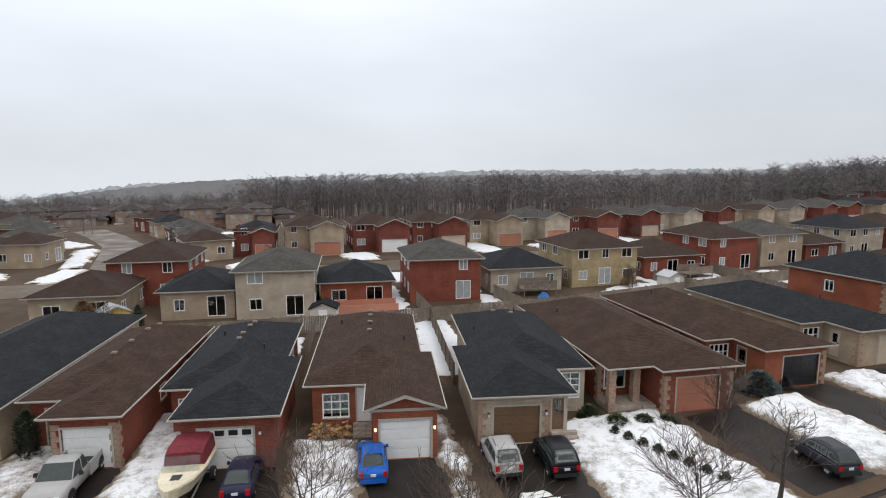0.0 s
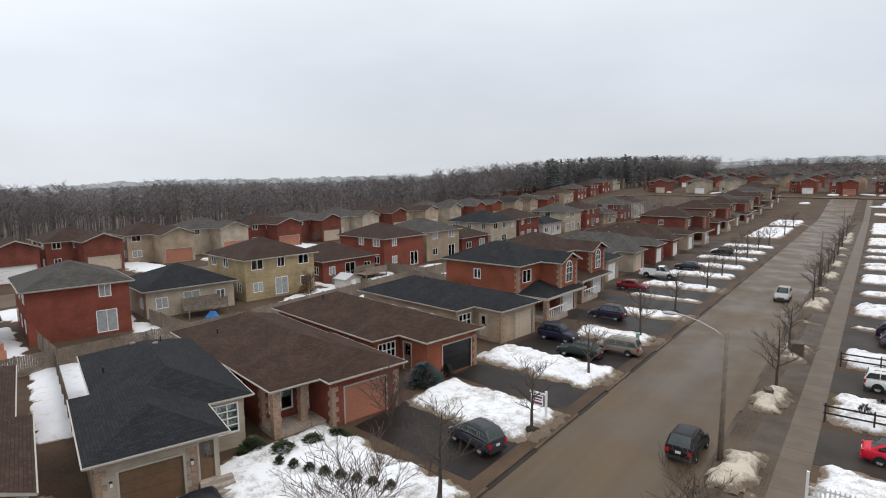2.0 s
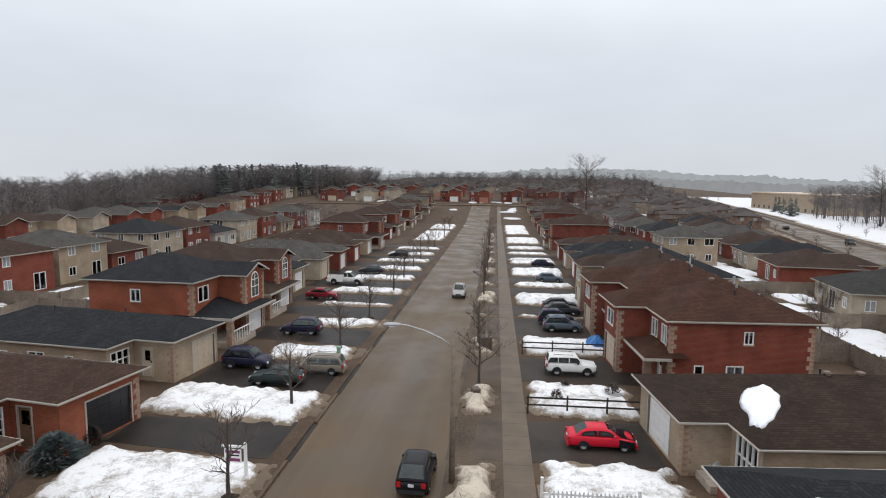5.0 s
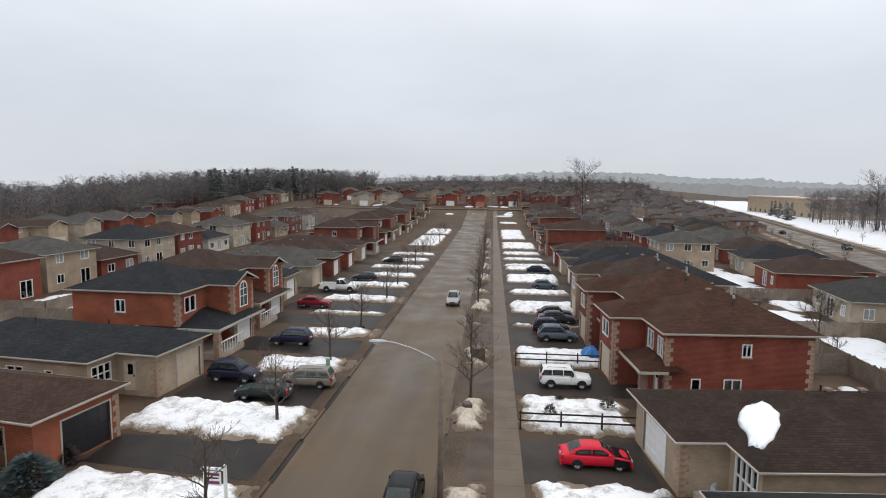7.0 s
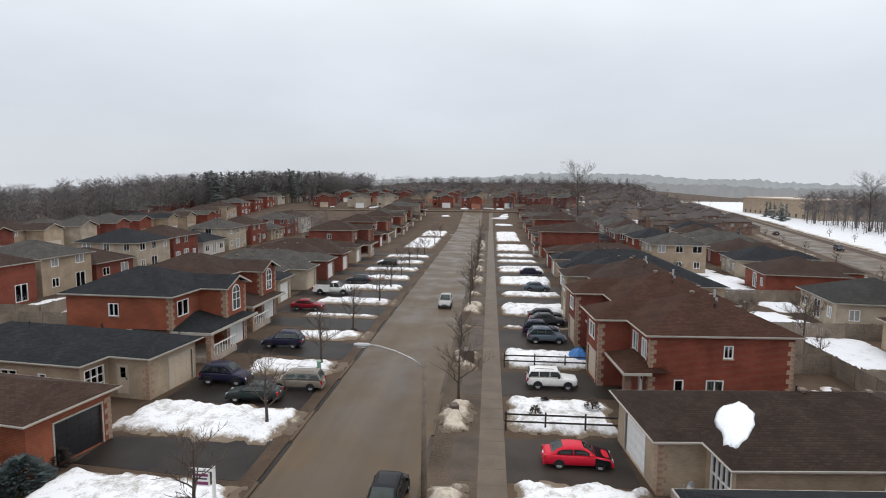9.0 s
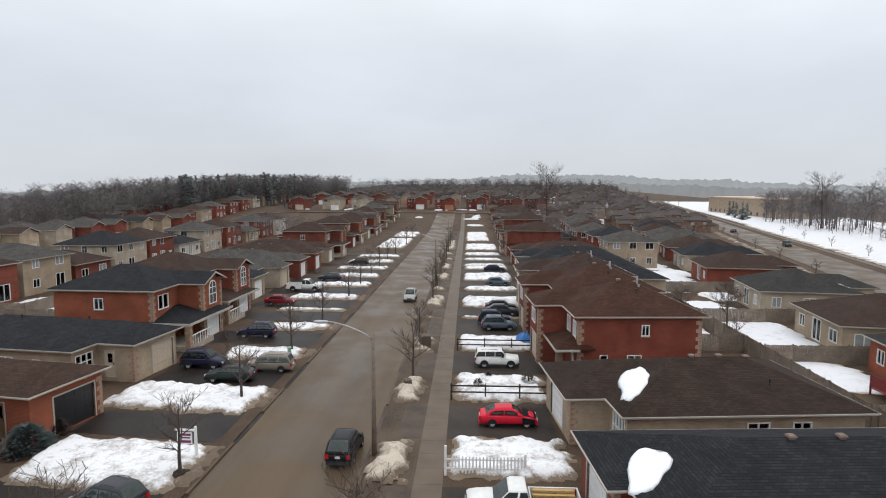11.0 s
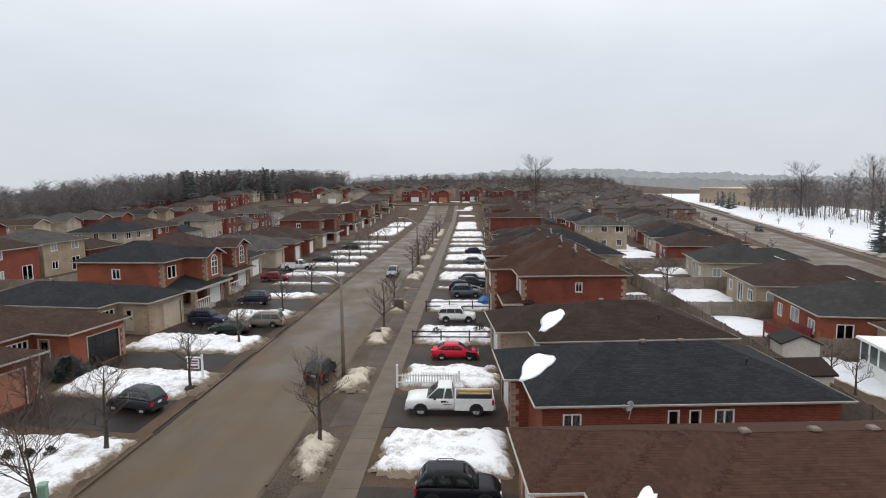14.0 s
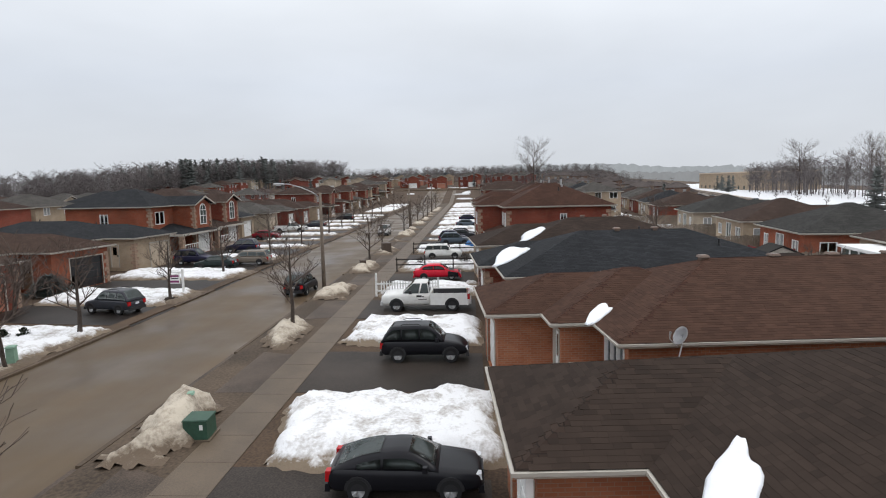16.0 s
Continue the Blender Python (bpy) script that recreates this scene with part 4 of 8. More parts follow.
# the white fields along the arterial road
for k, (u0, u1, v0, v1) in enumerate(((-60, 60, 6.6, 8.2), (64, 150, 6.6, 8.4), (155, 300, 6.4, 9), (-60, 40, -16, -9.4), (40, 140, -18, -9.4), (-60, 60, -60, -13.5), (58, 182, -75, -15), (180, 330, -70, -11), (138, 184, -18, -9.4), (328, 450, -60, -10), (450, 640, -60, -10))):
    c = ART @ Vector(((u0 + u1) / 2, (v0 + v1) / 2, 0))
    w, d = u1 - u0, v1 - v0
    snow(c.x - w / 2, c.x + w / 2, c.y - d / 2, c.y + d / 2, .35, SNOW_YARD if k < 3 else SNOW_BACK, "white snowfield beside the arterial road", -14.3, seed=150 + k, cell=1.6, edge=2.0, ragged=2.5, base=0.02)

# ---- the northern row of houses ----
def lot(x, y, a):
    return pose(x, y, 0.1, 0, 0, a)


ROW = "houses along the street"


def steps(h, x0, x1, y, n=3, rise=0.17, run=0.3, mat=None):
    """Solid steps that climb towards +y, against a wall at y."""
    for i in range(n):
        bm = bmesh.new()
        box(bm, x0, x1, y - run * (n - i), y - run * (n - i - 1), -0.2, rise * (i + 1), taper=0.012)
        part("step", bm, mat or STEP_STONE, h, "worn stone step")


def brick_column(h, x, y, z1, mat):
    bm = bmesh.new()
    rings, z, k = [], 0, 0
    while z < z1 - .05:
        a = .24 if k % 2 else .21
        t = min(z + .3, z1)
        rings += [[(x + i * a, y + j * a, q) for i, j in ((-1, -1), (1, -1), (1, 1), (-1, 1))] for q in (z, t)]
        z += .3
        k += 1
    ring = [[bm.verts.new(p) for p in r] for r in rings]
    for a, b in zip(ring, ring[1:]):
        for i in range(4):
            bm.faces.new((a[i], a[(i + 1) % 4], b[(i + 1) % 4], b[i]))
    bm.faces.new(ring[0][::-1])
    bm.faces.new(ring[-1])
    part("porch_column", bm, mat, h, "brick porch column with pale bands")


def porch_lamp(h, x, y, z, lit):
    bm = bmesh.new()
    box(bm, x - .05, x + .05, y - .02, y, z - .1, z + .1)
    box(bm, x - .06, x + .06, y - .16, y - .02, z + .08, z + .12)
    b = part("porch_lamp", bm, CAR_TRIM, h, "small wall lantern")
    gb = bmesh.new()
    box(gb, x - .05, x + .05, y - .15, y - .03, z - .1, z + .075)
    part("bulb", gb, PORCH_GLOW if lit else LAMP_CLEAR, b, "warm lit bulb" if lit else "clear lamp glass")


def dish(h, x, y, z, turn):
    """A satellite dish on a short bracket."""
    bm = bmesh.new()
    rings = []
    for r, d in ((0.02, 0.0), (.09, .012), (.17, .045), (.225, .08)):
        rings.append([bm.verts.new((r * math.cos(k * math.pi / 8), -d, r * 1.12 * math.sin(k * math.pi / 8))) for k in range(16)])
    for a, b in zip(rings, rings[1:]):
        for k in range(16):
            bm.faces.new((a[k], a[(k + 1) % 16], b[(k + 1) % 16], b[k]))
    bm.faces.new(rings[0])
    bmesh.ops.solidify(bm, geom=bm.faces[:], thickness=0.012)
    d = part("satellite_dish", bm, METAL_GREY, h, "grey satellite dish on a bracket", smooth=True)
    d.matrix_basis = pose(x, y, z, -30, 0, turn)
    ab = bmesh.new()
    tube(ab, [(0, 0.02, -.05), (0, .12, -.2), (0, .2, -.55)], [.02, .02, .02], 6)
    tube(ab, [(0, 0, -.3), (0, -.35, -.22), (0, -.42, -.05)], [.012, .012, .03], 6)
    part("dish_arm", ab, METAL_GREY, d)


def downpipe(h, x, y, z):
    bm = bmesh.new()
    box(bm, x - .04, x + .04, y - .04, y + .04, 0, z)
    part("downpipe", bm, TRIM, h, "painted rain pipe")


# far left: a dark-roofed tan house
house_thing(lot(-9.5, 34.2, -17), "tan brick bungalow with a charcoal shingle roof", [(-8.0, -.4, 0, 17.5)], 2.9, BRICK_TAN, SH_BLACK,
            [("g", 0, "f", 4.6, 7.2, 0.02, 2.15, DOOR_BEIGE), ("w", 0, "f", 1.0, 2.6, .9, 2.2, (2, 1), .6), ("w", 0, "r", 4, 5, 1.1, 2.0), ("w", 0, "r", 9, 10, 1.1, 2.0)], group=ROW, vents=((-5.5, 6), (-3.4, 4)))
house_thing(lot(-3.8, 30.9, -17), "red brick bungalow with brown shingles and a white garage", [(-5.7, -.4, 2.3, 15), (-3.5, -.4, 0, 8)], 2.9, BRICK_RED, SH_UMBER,
                 [("g", 1, "f", .45, 2.75, 0.02, 2.15, DOOR_WHITE), ("d", 0, "f", .7, 1.7, .3, 2.35, DOOR_BROWN), ("w", 1, "r", 10 - 4.5, 10 - 3.6, 1.2, 2.1), ("w", 0, "r", 7.2, 8.0, 1.2, 2.1)],
                 group=ROW, quoin=((-3.5, 0, -1, -1), (-.4, 0, 1, -1)), vents=((-3.0, 6), (-3.0, 8.4), (-3.0, 11), (-3.0, 13)))
h2 = house_thing(lot(3.0, 28.1, -16), "red brick bungalow with charcoal shingles and a white garage", [(-6.2, -.9, 4, 16), (-4.5, -.1, 0, 8)], 2.9, BRICK_RED, SH_BLACK,
                 [("g", 1, "f", .8, 3.4, 0.02, 2.15, DOOR_WHITE, True), ("w", 0, "f", .35, 1.45, .9, 2.2, (2, 3), .8), ("w", 0, "r", 8.6, 9.6, 1.2, 2.1)], group=ROW,
                 vents=((-3.6, 9), (-3.6, 10.2), (-3.5, 12), (-3.4, 13)), stacks=((-2.0, 8.6), (-5.2, 12)))
porch_lamp(h2, -3.95, 0, 1.9, False)
porch_lamp(h2, -.75, 0, 1.9, False)
h3 = house_thing(lot(11.0, 25.7, -17), "orange brick bungalow with brown shingles and gabled garage", [(-7.0, -1.0, 3.6, 17.6), (-3.6, -.3, 0, 8, "gable")], 2.9, BRICK_ORANGE, SH_UMBER,
                 [("g", 1, "f", .38, 2.95, 0.02, 2.15, DOOR_WHITE), ("w", 0, "f", .55, 2.05, .8, 2.25, (3, 3), .9), ("d", 0, "f", 2.4, 3.3, .5, 2.6, DOOR_WHITE, False), ("w", 0, "r", 9, 10, 1.2, 2.1)], group=ROW,
                 vents=((-3.9, 9.6), (-3.9, 11.6), (-3.9, 13.4), (-3.9, 15)), stacks=((-1.6, 10), (-6.0, 14)))
porch_lamp(h3, -3.45, 0, 1.75, True)
porch_lamp(h3, -.45, 0, 1.75, True)
steps(h3, -4.75, -3.7, 3.55, 3)
gb = bmesh.new()
box(gb, -3.75, -.15, -.03, .0, 2.62, 2.76)
part("gable_band", gb, TRIM, h3)
h4 = house_thing(lot(13.2, 26.1, -17), "beige brick bungalow with charcoal shingles and brown garage", [(1.0, 7.2, 3.8, 16.2), (0, 4.9, 0, 8)], 2.9, BRICK_BEIGE, SH_BLACK,
                 [("g", 1, "f", .85, 3.35, 0.02, 2.15, DOOR_BROWN), ("d", 1, "f", 3.95, 4.75, .7, 2.6, DOOR_BROWN), ("w", 0, "f", 4.2, 5.9, .85, 2.5, (3, 4), .9), ("w", 0, "r", 3, 3.9, 1.2, 2.1)], group=ROW,
                 quoin=((0, 0, -1, -1), (3.9, 0, 1, -1)), vents=((3.4, 13.5), (4.5, 12.3)), stacks=((5, 13.5), (1.5, 11)))
porch_lamp(h4, .55, 0, 1.75, False)
porch_lamp(h4, 3.7, 0, 1.75, False)
steps(h4, 3.95, 5.4, 0, 4)
h5 = house_thing(lot(29.9, 24.4, -11), "red brick bungalow with brown shingles and banded porch columns", [(-7.7, -.2, 2.6, 16.5), (-4.7, 0, 0, 8)], 2.9, BRICK_RED, SH_UMBER,
                 [("g", 1, "f", .85, 3.75, 0.02, 2.2, DOOR_RED), ("d", 0, "f", 2.25, 3.25, .35, 2.5, DOOR_WHITE), ("w", 0, "f", .4, 1.9, .8, 2.2, (2, 1), .5), ("w", 0, "l", 6, 6.8, 1.2, 2.1), ("w", 0, "l", 3.2, 4.1, 1.2, 2.1), ("w", 0, "l", 10.6, 11.4, .9, 2.2)],
                 group=ROW, roof_blocks=[(-8.1, .2, .6, 16.9), (-5.1, .4, -.4, 8.4)], quoin=((-4.7, 0, -1, -1), (0, 0, 1, -1), (-7.7, 2.6, -1, -1)), stacks=((-6.5, 12),))
for cx_, cy_ in ((-7.6, 1.1), (-5.7, 1.6)):
    brick_column(h5, cx_, cy_, 2.72, STONE_QUOIN)
pb = bmesh.new()
box(pb, -7.8, -4.72, .9, 2.58, -.2, .32, taper=.01)
part("porch_floor", pb, STEP_STONE, h5, "stone porch floor")
steps(h5, -5.6, -4.75, .9, 2)
h6 = house_thing(lot(39.2, 24.8, -9), "red brick bungalow with brown shingles and a black garage", [(-7.3, -.1, 3, 16.5), (-5, 0, 0, 8)], 2.9, BRICK_ORANGE, SH_UMBER,
                 [("g", 1, "f", 1.5, 4.4, 0.02, 2.2, DOOR_BLACK), ("w", 0, "f", .35, 1.95, .7, 2.4, (4, 3), .5), ("d", 1, "l", 5.4, 6.4, .3, 2.4, DOOR_BROWN), ("w", 0, "l", 7, 8.6, 1.2, 2.1, (2, 1), .8), ("w", 0, "l", 4, 4.8, 1.2, 2.1)],
                 group=ROW, quoin=((0, 0, 1, -1),), stacks=((-5, 13),))
dish(h6, -7.6, 5.6, 2.5, 200)
house_thing(lot(49.6, 25.4, -7), "tan brick bungalow with a charcoal shingle roof", [(-7.2, -.1, 3, 15.5), (-4.9, 0, 0, 8)], 2.9, BRICK_TAN, SH_BLACK,
                 [("g", 1, "f", 2.0, 4.5, 0.02, 2.2, DOOR_BEIGE), ("w", 0, "f", .3, 1.9, .6, 2.35, (3, 3), .6), ("d", 1, "l", 5.6, 6.5, .3, 2.3, DOOR_BEIGE), ("w", 0, "l", 6.5, 7.8, .6, 2.2, (2, 1), .3), ("w", 0, "l", 4.2, 4.9, 1.1, 2.1), ("w", 0, "l", 9.4, 10, 1.1, 2.1)],
                 group=ROW, trim=TRIM, quoin=((-4.9, 0, -1, -1),), stacks=((-4, 10), (-2, 6)))


def arch_window(h, x0, x1, y, z0, z1):
    """A tall round-headed window under a front gable."""
    w = (x1 - x0) / 2
    xm = (x0 + x1) / 2
    pro = [(x0, z0), (x1, z0), (x1, z1 - w)] + [(xm + w * math.cos(a * math.pi / 10), z1 - w + w * math.sin(a * math.pi / 10)) for a in range(1, 10)] + [(x0, z1 - w)]
    bm = bmesh.new()
    k = .86
    zc = (z0 + z1) / 2
    inner = [(xm + (a - xm) * k, zc + (b - zc) * .92) for a, b in pro]
    n = len(pro)
    for i in range(n):
        j = (i + 1) % n
        quad(bm, (*pro[i][:1], y - .04, pro[i][1]), (pro[j][0], y - .04, pro[j][1]), (inner[j][0], y - .04, inner[j][1]), (inner[i][0], y - .04, inner[i][1]))
        quad(bm, (pro[j][0], y - .04, pro[j][1]), (pro[i][0], y - .04, pro[i][1]), (pro[i][0], y + .02, pro[i][1]), (pro[j][0], y + .02, pro[j][1]))
    for zb in (z0 + (z1 - z0) * .42, z1 - w):
        box(bm, x0 + .06, x1 - .06, y - .036, y - .01, zb - .03, zb + .03)
    box(bm, xm - .025, xm + .025, y - .034, y - .012, z0 + .06, z1 - .1)
    f = part("window", bm, WHITE_PAINT, h, "white round-headed window frame")
    gb = bmesh.new()
    gb.faces.new([gb.verts.new((a, y - .012, b)) for a, b in inner])
    part("pane", gb, CAR_GLASS, f, "dark window glass")


def two_storey(m, label, wall, sh, eave=5.3, quoin=True, door=DOOR_WHITE, width=7.6, depth=9.5, lean=None, group=ROW, arch=True):
    """A two-storey house with a gabled bay over its garage and a hipped porch roof beside it."""
    w = width
    h = house_thing(m, label, [(-w, 0, 2.4, depth + 2), (-w * .47, 0, 0, 8, "gable")], eave, wall, sh, pitch=.42, openings=
                    [("w", 0, "f", .8, 2.4, 3.4, 4.7, (2, 1), .5), ("d", 0, "f", 1.4, 2.4, .5, 2.6, door), ("g", 1, "f", .55, 3.05, .02, 2.2, door),
                     ("w", 0, "l", depth - 5.8, depth - 4.9, 3.5, 4.55, (2, 1), .3), ("w", 0, "l", 3.0, 3.45, 1.4, 2.5), ("w", 0, "l", 5.2, 5.65, 1.4, 2.5),
                     ("w", 0, "b", 1.2, 2.6, 3.4, 4.6, (2, 1), .4), ("w", 0, "b", 4.6, 6.0, 3.4, 4.6, (2, 1), .7), ("w", 0, "b", 1.4, 3.0, .6, 2.4, (2, 1))],
                    group=group, quoin=((-w * .47, 0, -1, -1), (0, 0, 1, -1), (-w, 2.4, -1, -1)) if quoin else ())
    if arch:
        arch_window(h, -w * .47 + 1.1, -1.1, -.01, 3.1, 5.35)
    # the porch roof and its post
    rb = bmesh.new()
    x0, x1, ya, yb, zl = -w - .15, .2, -.95, 2.4, 2.5
    for p in hip_shape(x0, x1, ya, 2 * yb - ya, zl, .25):
        face_uv(rb, p)
    weld(rb)
    part("porch_roof", rb, sh, h, "low shingled porch roof")
    fb = bmesh.new()
    box(fb, x0 - .06, x1 + .06, ya - .08, ya, zl - .22, zl - .01)
    box(fb, x0 - .08, x0, ya, yb, zl - .22, zl - .01)
    part("porch_fascia", fb, TRIM, h)
    brick_column(h, -w + .1, -.7, 2.45, STONE_QUOIN if quoin else wall)
    pb2 = bmesh.new()
    box(pb2, -w, -w * .47 - .02, -.9, 2.38, -.2, .45)
    part("porch_floor", pb2, STEP_STONE, h)
    for i in range(9):
        bb = bmesh.new()
        x = -w + .5 + i * (w * .53 - .7) / 8
        box(bb, x - .025, x + .025, -.86, -.81, .45, 1.3)
        part("baluster", bb, WHITE_PAINT, h)
    rr = bmesh.new()
    box(rr, -w + .3, -w * .47 - .1, -.88, -.79, 1.3, 1.38)
    part("handrail", rr, WHITE_PAINT, h, "white porch handrail")
    return h


h8 = two_storey(lot(60.3, 26.2, -3), "two-storey orange brick house with charcoal shingles", BRICK_ORANGE, SH_BLACK)
dish(h8, -7.9, 1.6, 2.3, 180)
two_storey(lot(70.3, 27.2, -2), "two-storey red brick house with brown shingles", BRICK_RED, SH_DARKBROWN)


def bungalow(m, label, wall, sh, width=7.8, depth=14, door=DOOR_WHITE, eave=2.9, flip=False, group=ROW, rich=True):
    """A bungalow with its garage drawn forward on one side."""
    w, g = width, width * .58
    gx0, gx1 = (-w, -w + g) if flip else (-g, 0)
    fx = (g + .5) if flip else .5
    op = [("g", 1, "f", .8, g - .9, .02, 2.2, door), ("w", 0, "f", fx, fx + 1.7, .8, 2.3, (3, 2), .7)]
    if rich:
        op += [("w", 0, "l", 4, 5, 1.2, 2.1), ("w", 0, "l", 8, 9, 1.2, 2.1), ("w", 0, "r", 4, 5, 1.2, 2.1), ("w", 0, "r", 8, 9.2, 1.2, 2.1, (2, 1)),
               ("w", 0, "b", 1.0, 2.2, 1.1, 2.1, (2, 1), .4), ("w", 0, "b", 3.4, 5.0, .3, 2.3, (2, 1))]
    return house_thing(m, label, [(-w, 0, 2.6, depth + 2.6), (gx0, gx1, 0, 8)], eave, wall, sh, op, group=group, vents=((-w / 2, depth * .55), (-w / 2, depth * .7)), stacks=((-w * .3, depth * .6),))


bungalow(lot(80.2, 29.0, 0), "tan brick bungalow with charcoal shingles", BRICK_TAN, SH_BLACK)
bungalow(lot(89.6, 28.6, 0), "buff brick bungalow with grey-brown shingles", BRICK_BEIGE, SH_GREY, door=DOOR_BEIGE)
bungalow(lot(98.6, 28.4, 0), "red brick bungalow with grey-brown shingles", BRICK_DARK, SH_GREY)
bungalow(lot(107.6, 28.4, 0), "red brick bungalow with dark brown shingles", BRICK_RED, SH_DARKBROWN)
bungalow(lot(146.0, 29.5, 0), "dark red brick bungalow with brown shingles", BRICK_DARK, SH_DARKBROWN)
bungalow(lot(170.0, 30, 0), "tan brick bungalow with grey-brown shingles", BRICK_TAN, SH_GREY)
two_storey(lot(158.0, 30, 0), "two-storey red brick house with brown shingles", BRICK_RED, SH_DARKBROWN, arch=False)
two_storey(lot(130.0, 28.6, 0), "two-storey red brick house with dark shingles", BRICK_DARK, SH_DARKBROWN, arch=False)
bungalow(lot(117.4, 28.4, 0), "tan brick bungalow with brown shingles", BRICK_TAN, SH_DARKBROWN)

# ---- the southern row ----
def south(x, y, a):
    return pose(x, y, 0.1, 0, 0, 180 + a)


# own frame: -x is further along the street
r_near = house_thing(south(4.9, -4.0, 3), "red brick bungalow with dark brown shingles beside the street", [(-4.6, 4.6, 2.0, 16.0), (-4.4, -.3, 0, 7)], 2.75, BRICK_AMBER, SH_DEEPBROWN,
                     [("g", 1, "f", .9, 3.8, .02, 2.15, DOOR_WHITE), ("w", 0, "f", 6, 7.8, .8, 2.2, (3, 2), .6), ("w", 0, "l", 5, 6, 1.2, 2.0)], group=ROW, vents=((-2.6, 7.5),))
r_brown = house_thing(south(15.3, -3.85, 4), "orange brick bungalow with brown shingles", [(-4.4, 3.6, 3.1, 17.4), (-4.4, -.1, 0, 8), (-4.4, 1.3, 1.8, 8)], 2.75, BRICK_AMBER, SH_BROWN,
                      [("g", 1, "f", .9, 3.5, .02, 2.15, DOOR_WHITE), ("w", 0, "f", 5.95, 7.7, .5, 2.45, (3, 1), .9), ("w", 0, "r", 3.0, 4.1, 1.2, 2.25, (2, 1), .8), ("w", 0, "r", 5.2, 5.9, 1.2, 2.25, (2, 1), .8), ("d", 2, "f", 4.6, 5.5, .3, 2.4, DOOR_WHITE)],
                      group=ROW, vents=((-.5, 7), (-.5, 9.4), (-.5, 11.4), (-.5, 13.3)), stacks=((1.9, 13.0),))
pf_ = bmesh.new()
box(pf_, -.1, 2.2, .2, 1.95, -.2, .38, taper=.01)
part("porch_floor", pf_, DOOR_RED, r_near, "terracotta painted porch floor")
pp_ = bmesh.new()
box(pp_, -.26, -.14, -.2, -.08, -.1, 2.6)
part("porch_post", pp_, WHITE_PAINT, r_near, "white porch post")
dish(r_brown, 4.15, 4.3, 2.95, 20)
r_black = house_thing(south(26.4, -3.7, 4), "red brick bungalow with charcoal shingles", [(-4.6, 3.7, .9, 14.8), (-4.6, 0, 0, 7)], 2.75, BRICK_RED, SH_BLACK,
                      [("g", 1, "f", .9, 3.7, .02, 2.15, DOOR_WHITE), ("w", 0, "r", .95, 1.8, .6, 2.2, (2, 1), .9), ("w", 0, "r", 5.8, 6.35, .9, 2.3), ("w", 0, "r", 6.8, 7.35, .9, 2.3), ("w", 0, "r", 8.0, 8.9, 1.0, 2.3, (2, 1), .8)],
                      group=ROW, quoin=((0, 0, 1, -1),), vents=((-.4, 7), (-.4, 9)), stacks=((1.5, 11.5),))
dish(r_black, 4.2, 4.8, 2.7, 20)
r_tan = house_thing(south(35.9, -3.7, 5), "tan brick bungalow with dark brown shingles", [(-5.8, 2.6, 2.2, 14.6), (-5.8, 0, 0, 8)], 2.75, BRICK_TAN, SH_DEEPBROWN,
                    [("g", 1, "f", 1.2, 4.2, .02, 2.2, DOOR_WHITE), ("w", 0, "f", 6.3, 8.1, .5, 2.4, (4, 2), .4), ("w", 0, "r", 6.2, 7.4, 1.0, 2.2, (2, 1)), ("w", 0, "r", 8.6, 9.6, 1.0, 2.2, (2, 1))],
                    group=ROW, quoin=((0, 0, 1, -1),), vents=((-1.6, 7.4), (-1.6, 9), (-1.6, 10.6)), stacks=((.8, 10.6), (-3, 8)))
dish(r_tan, .9, 1.2, .9, 10)
ob_ = bmesh.new()
box(ob_, .1, 1.6, .6, 2.0, -.2, .35)
part("porch_step", ob_, STEP_STONE, r_tan)


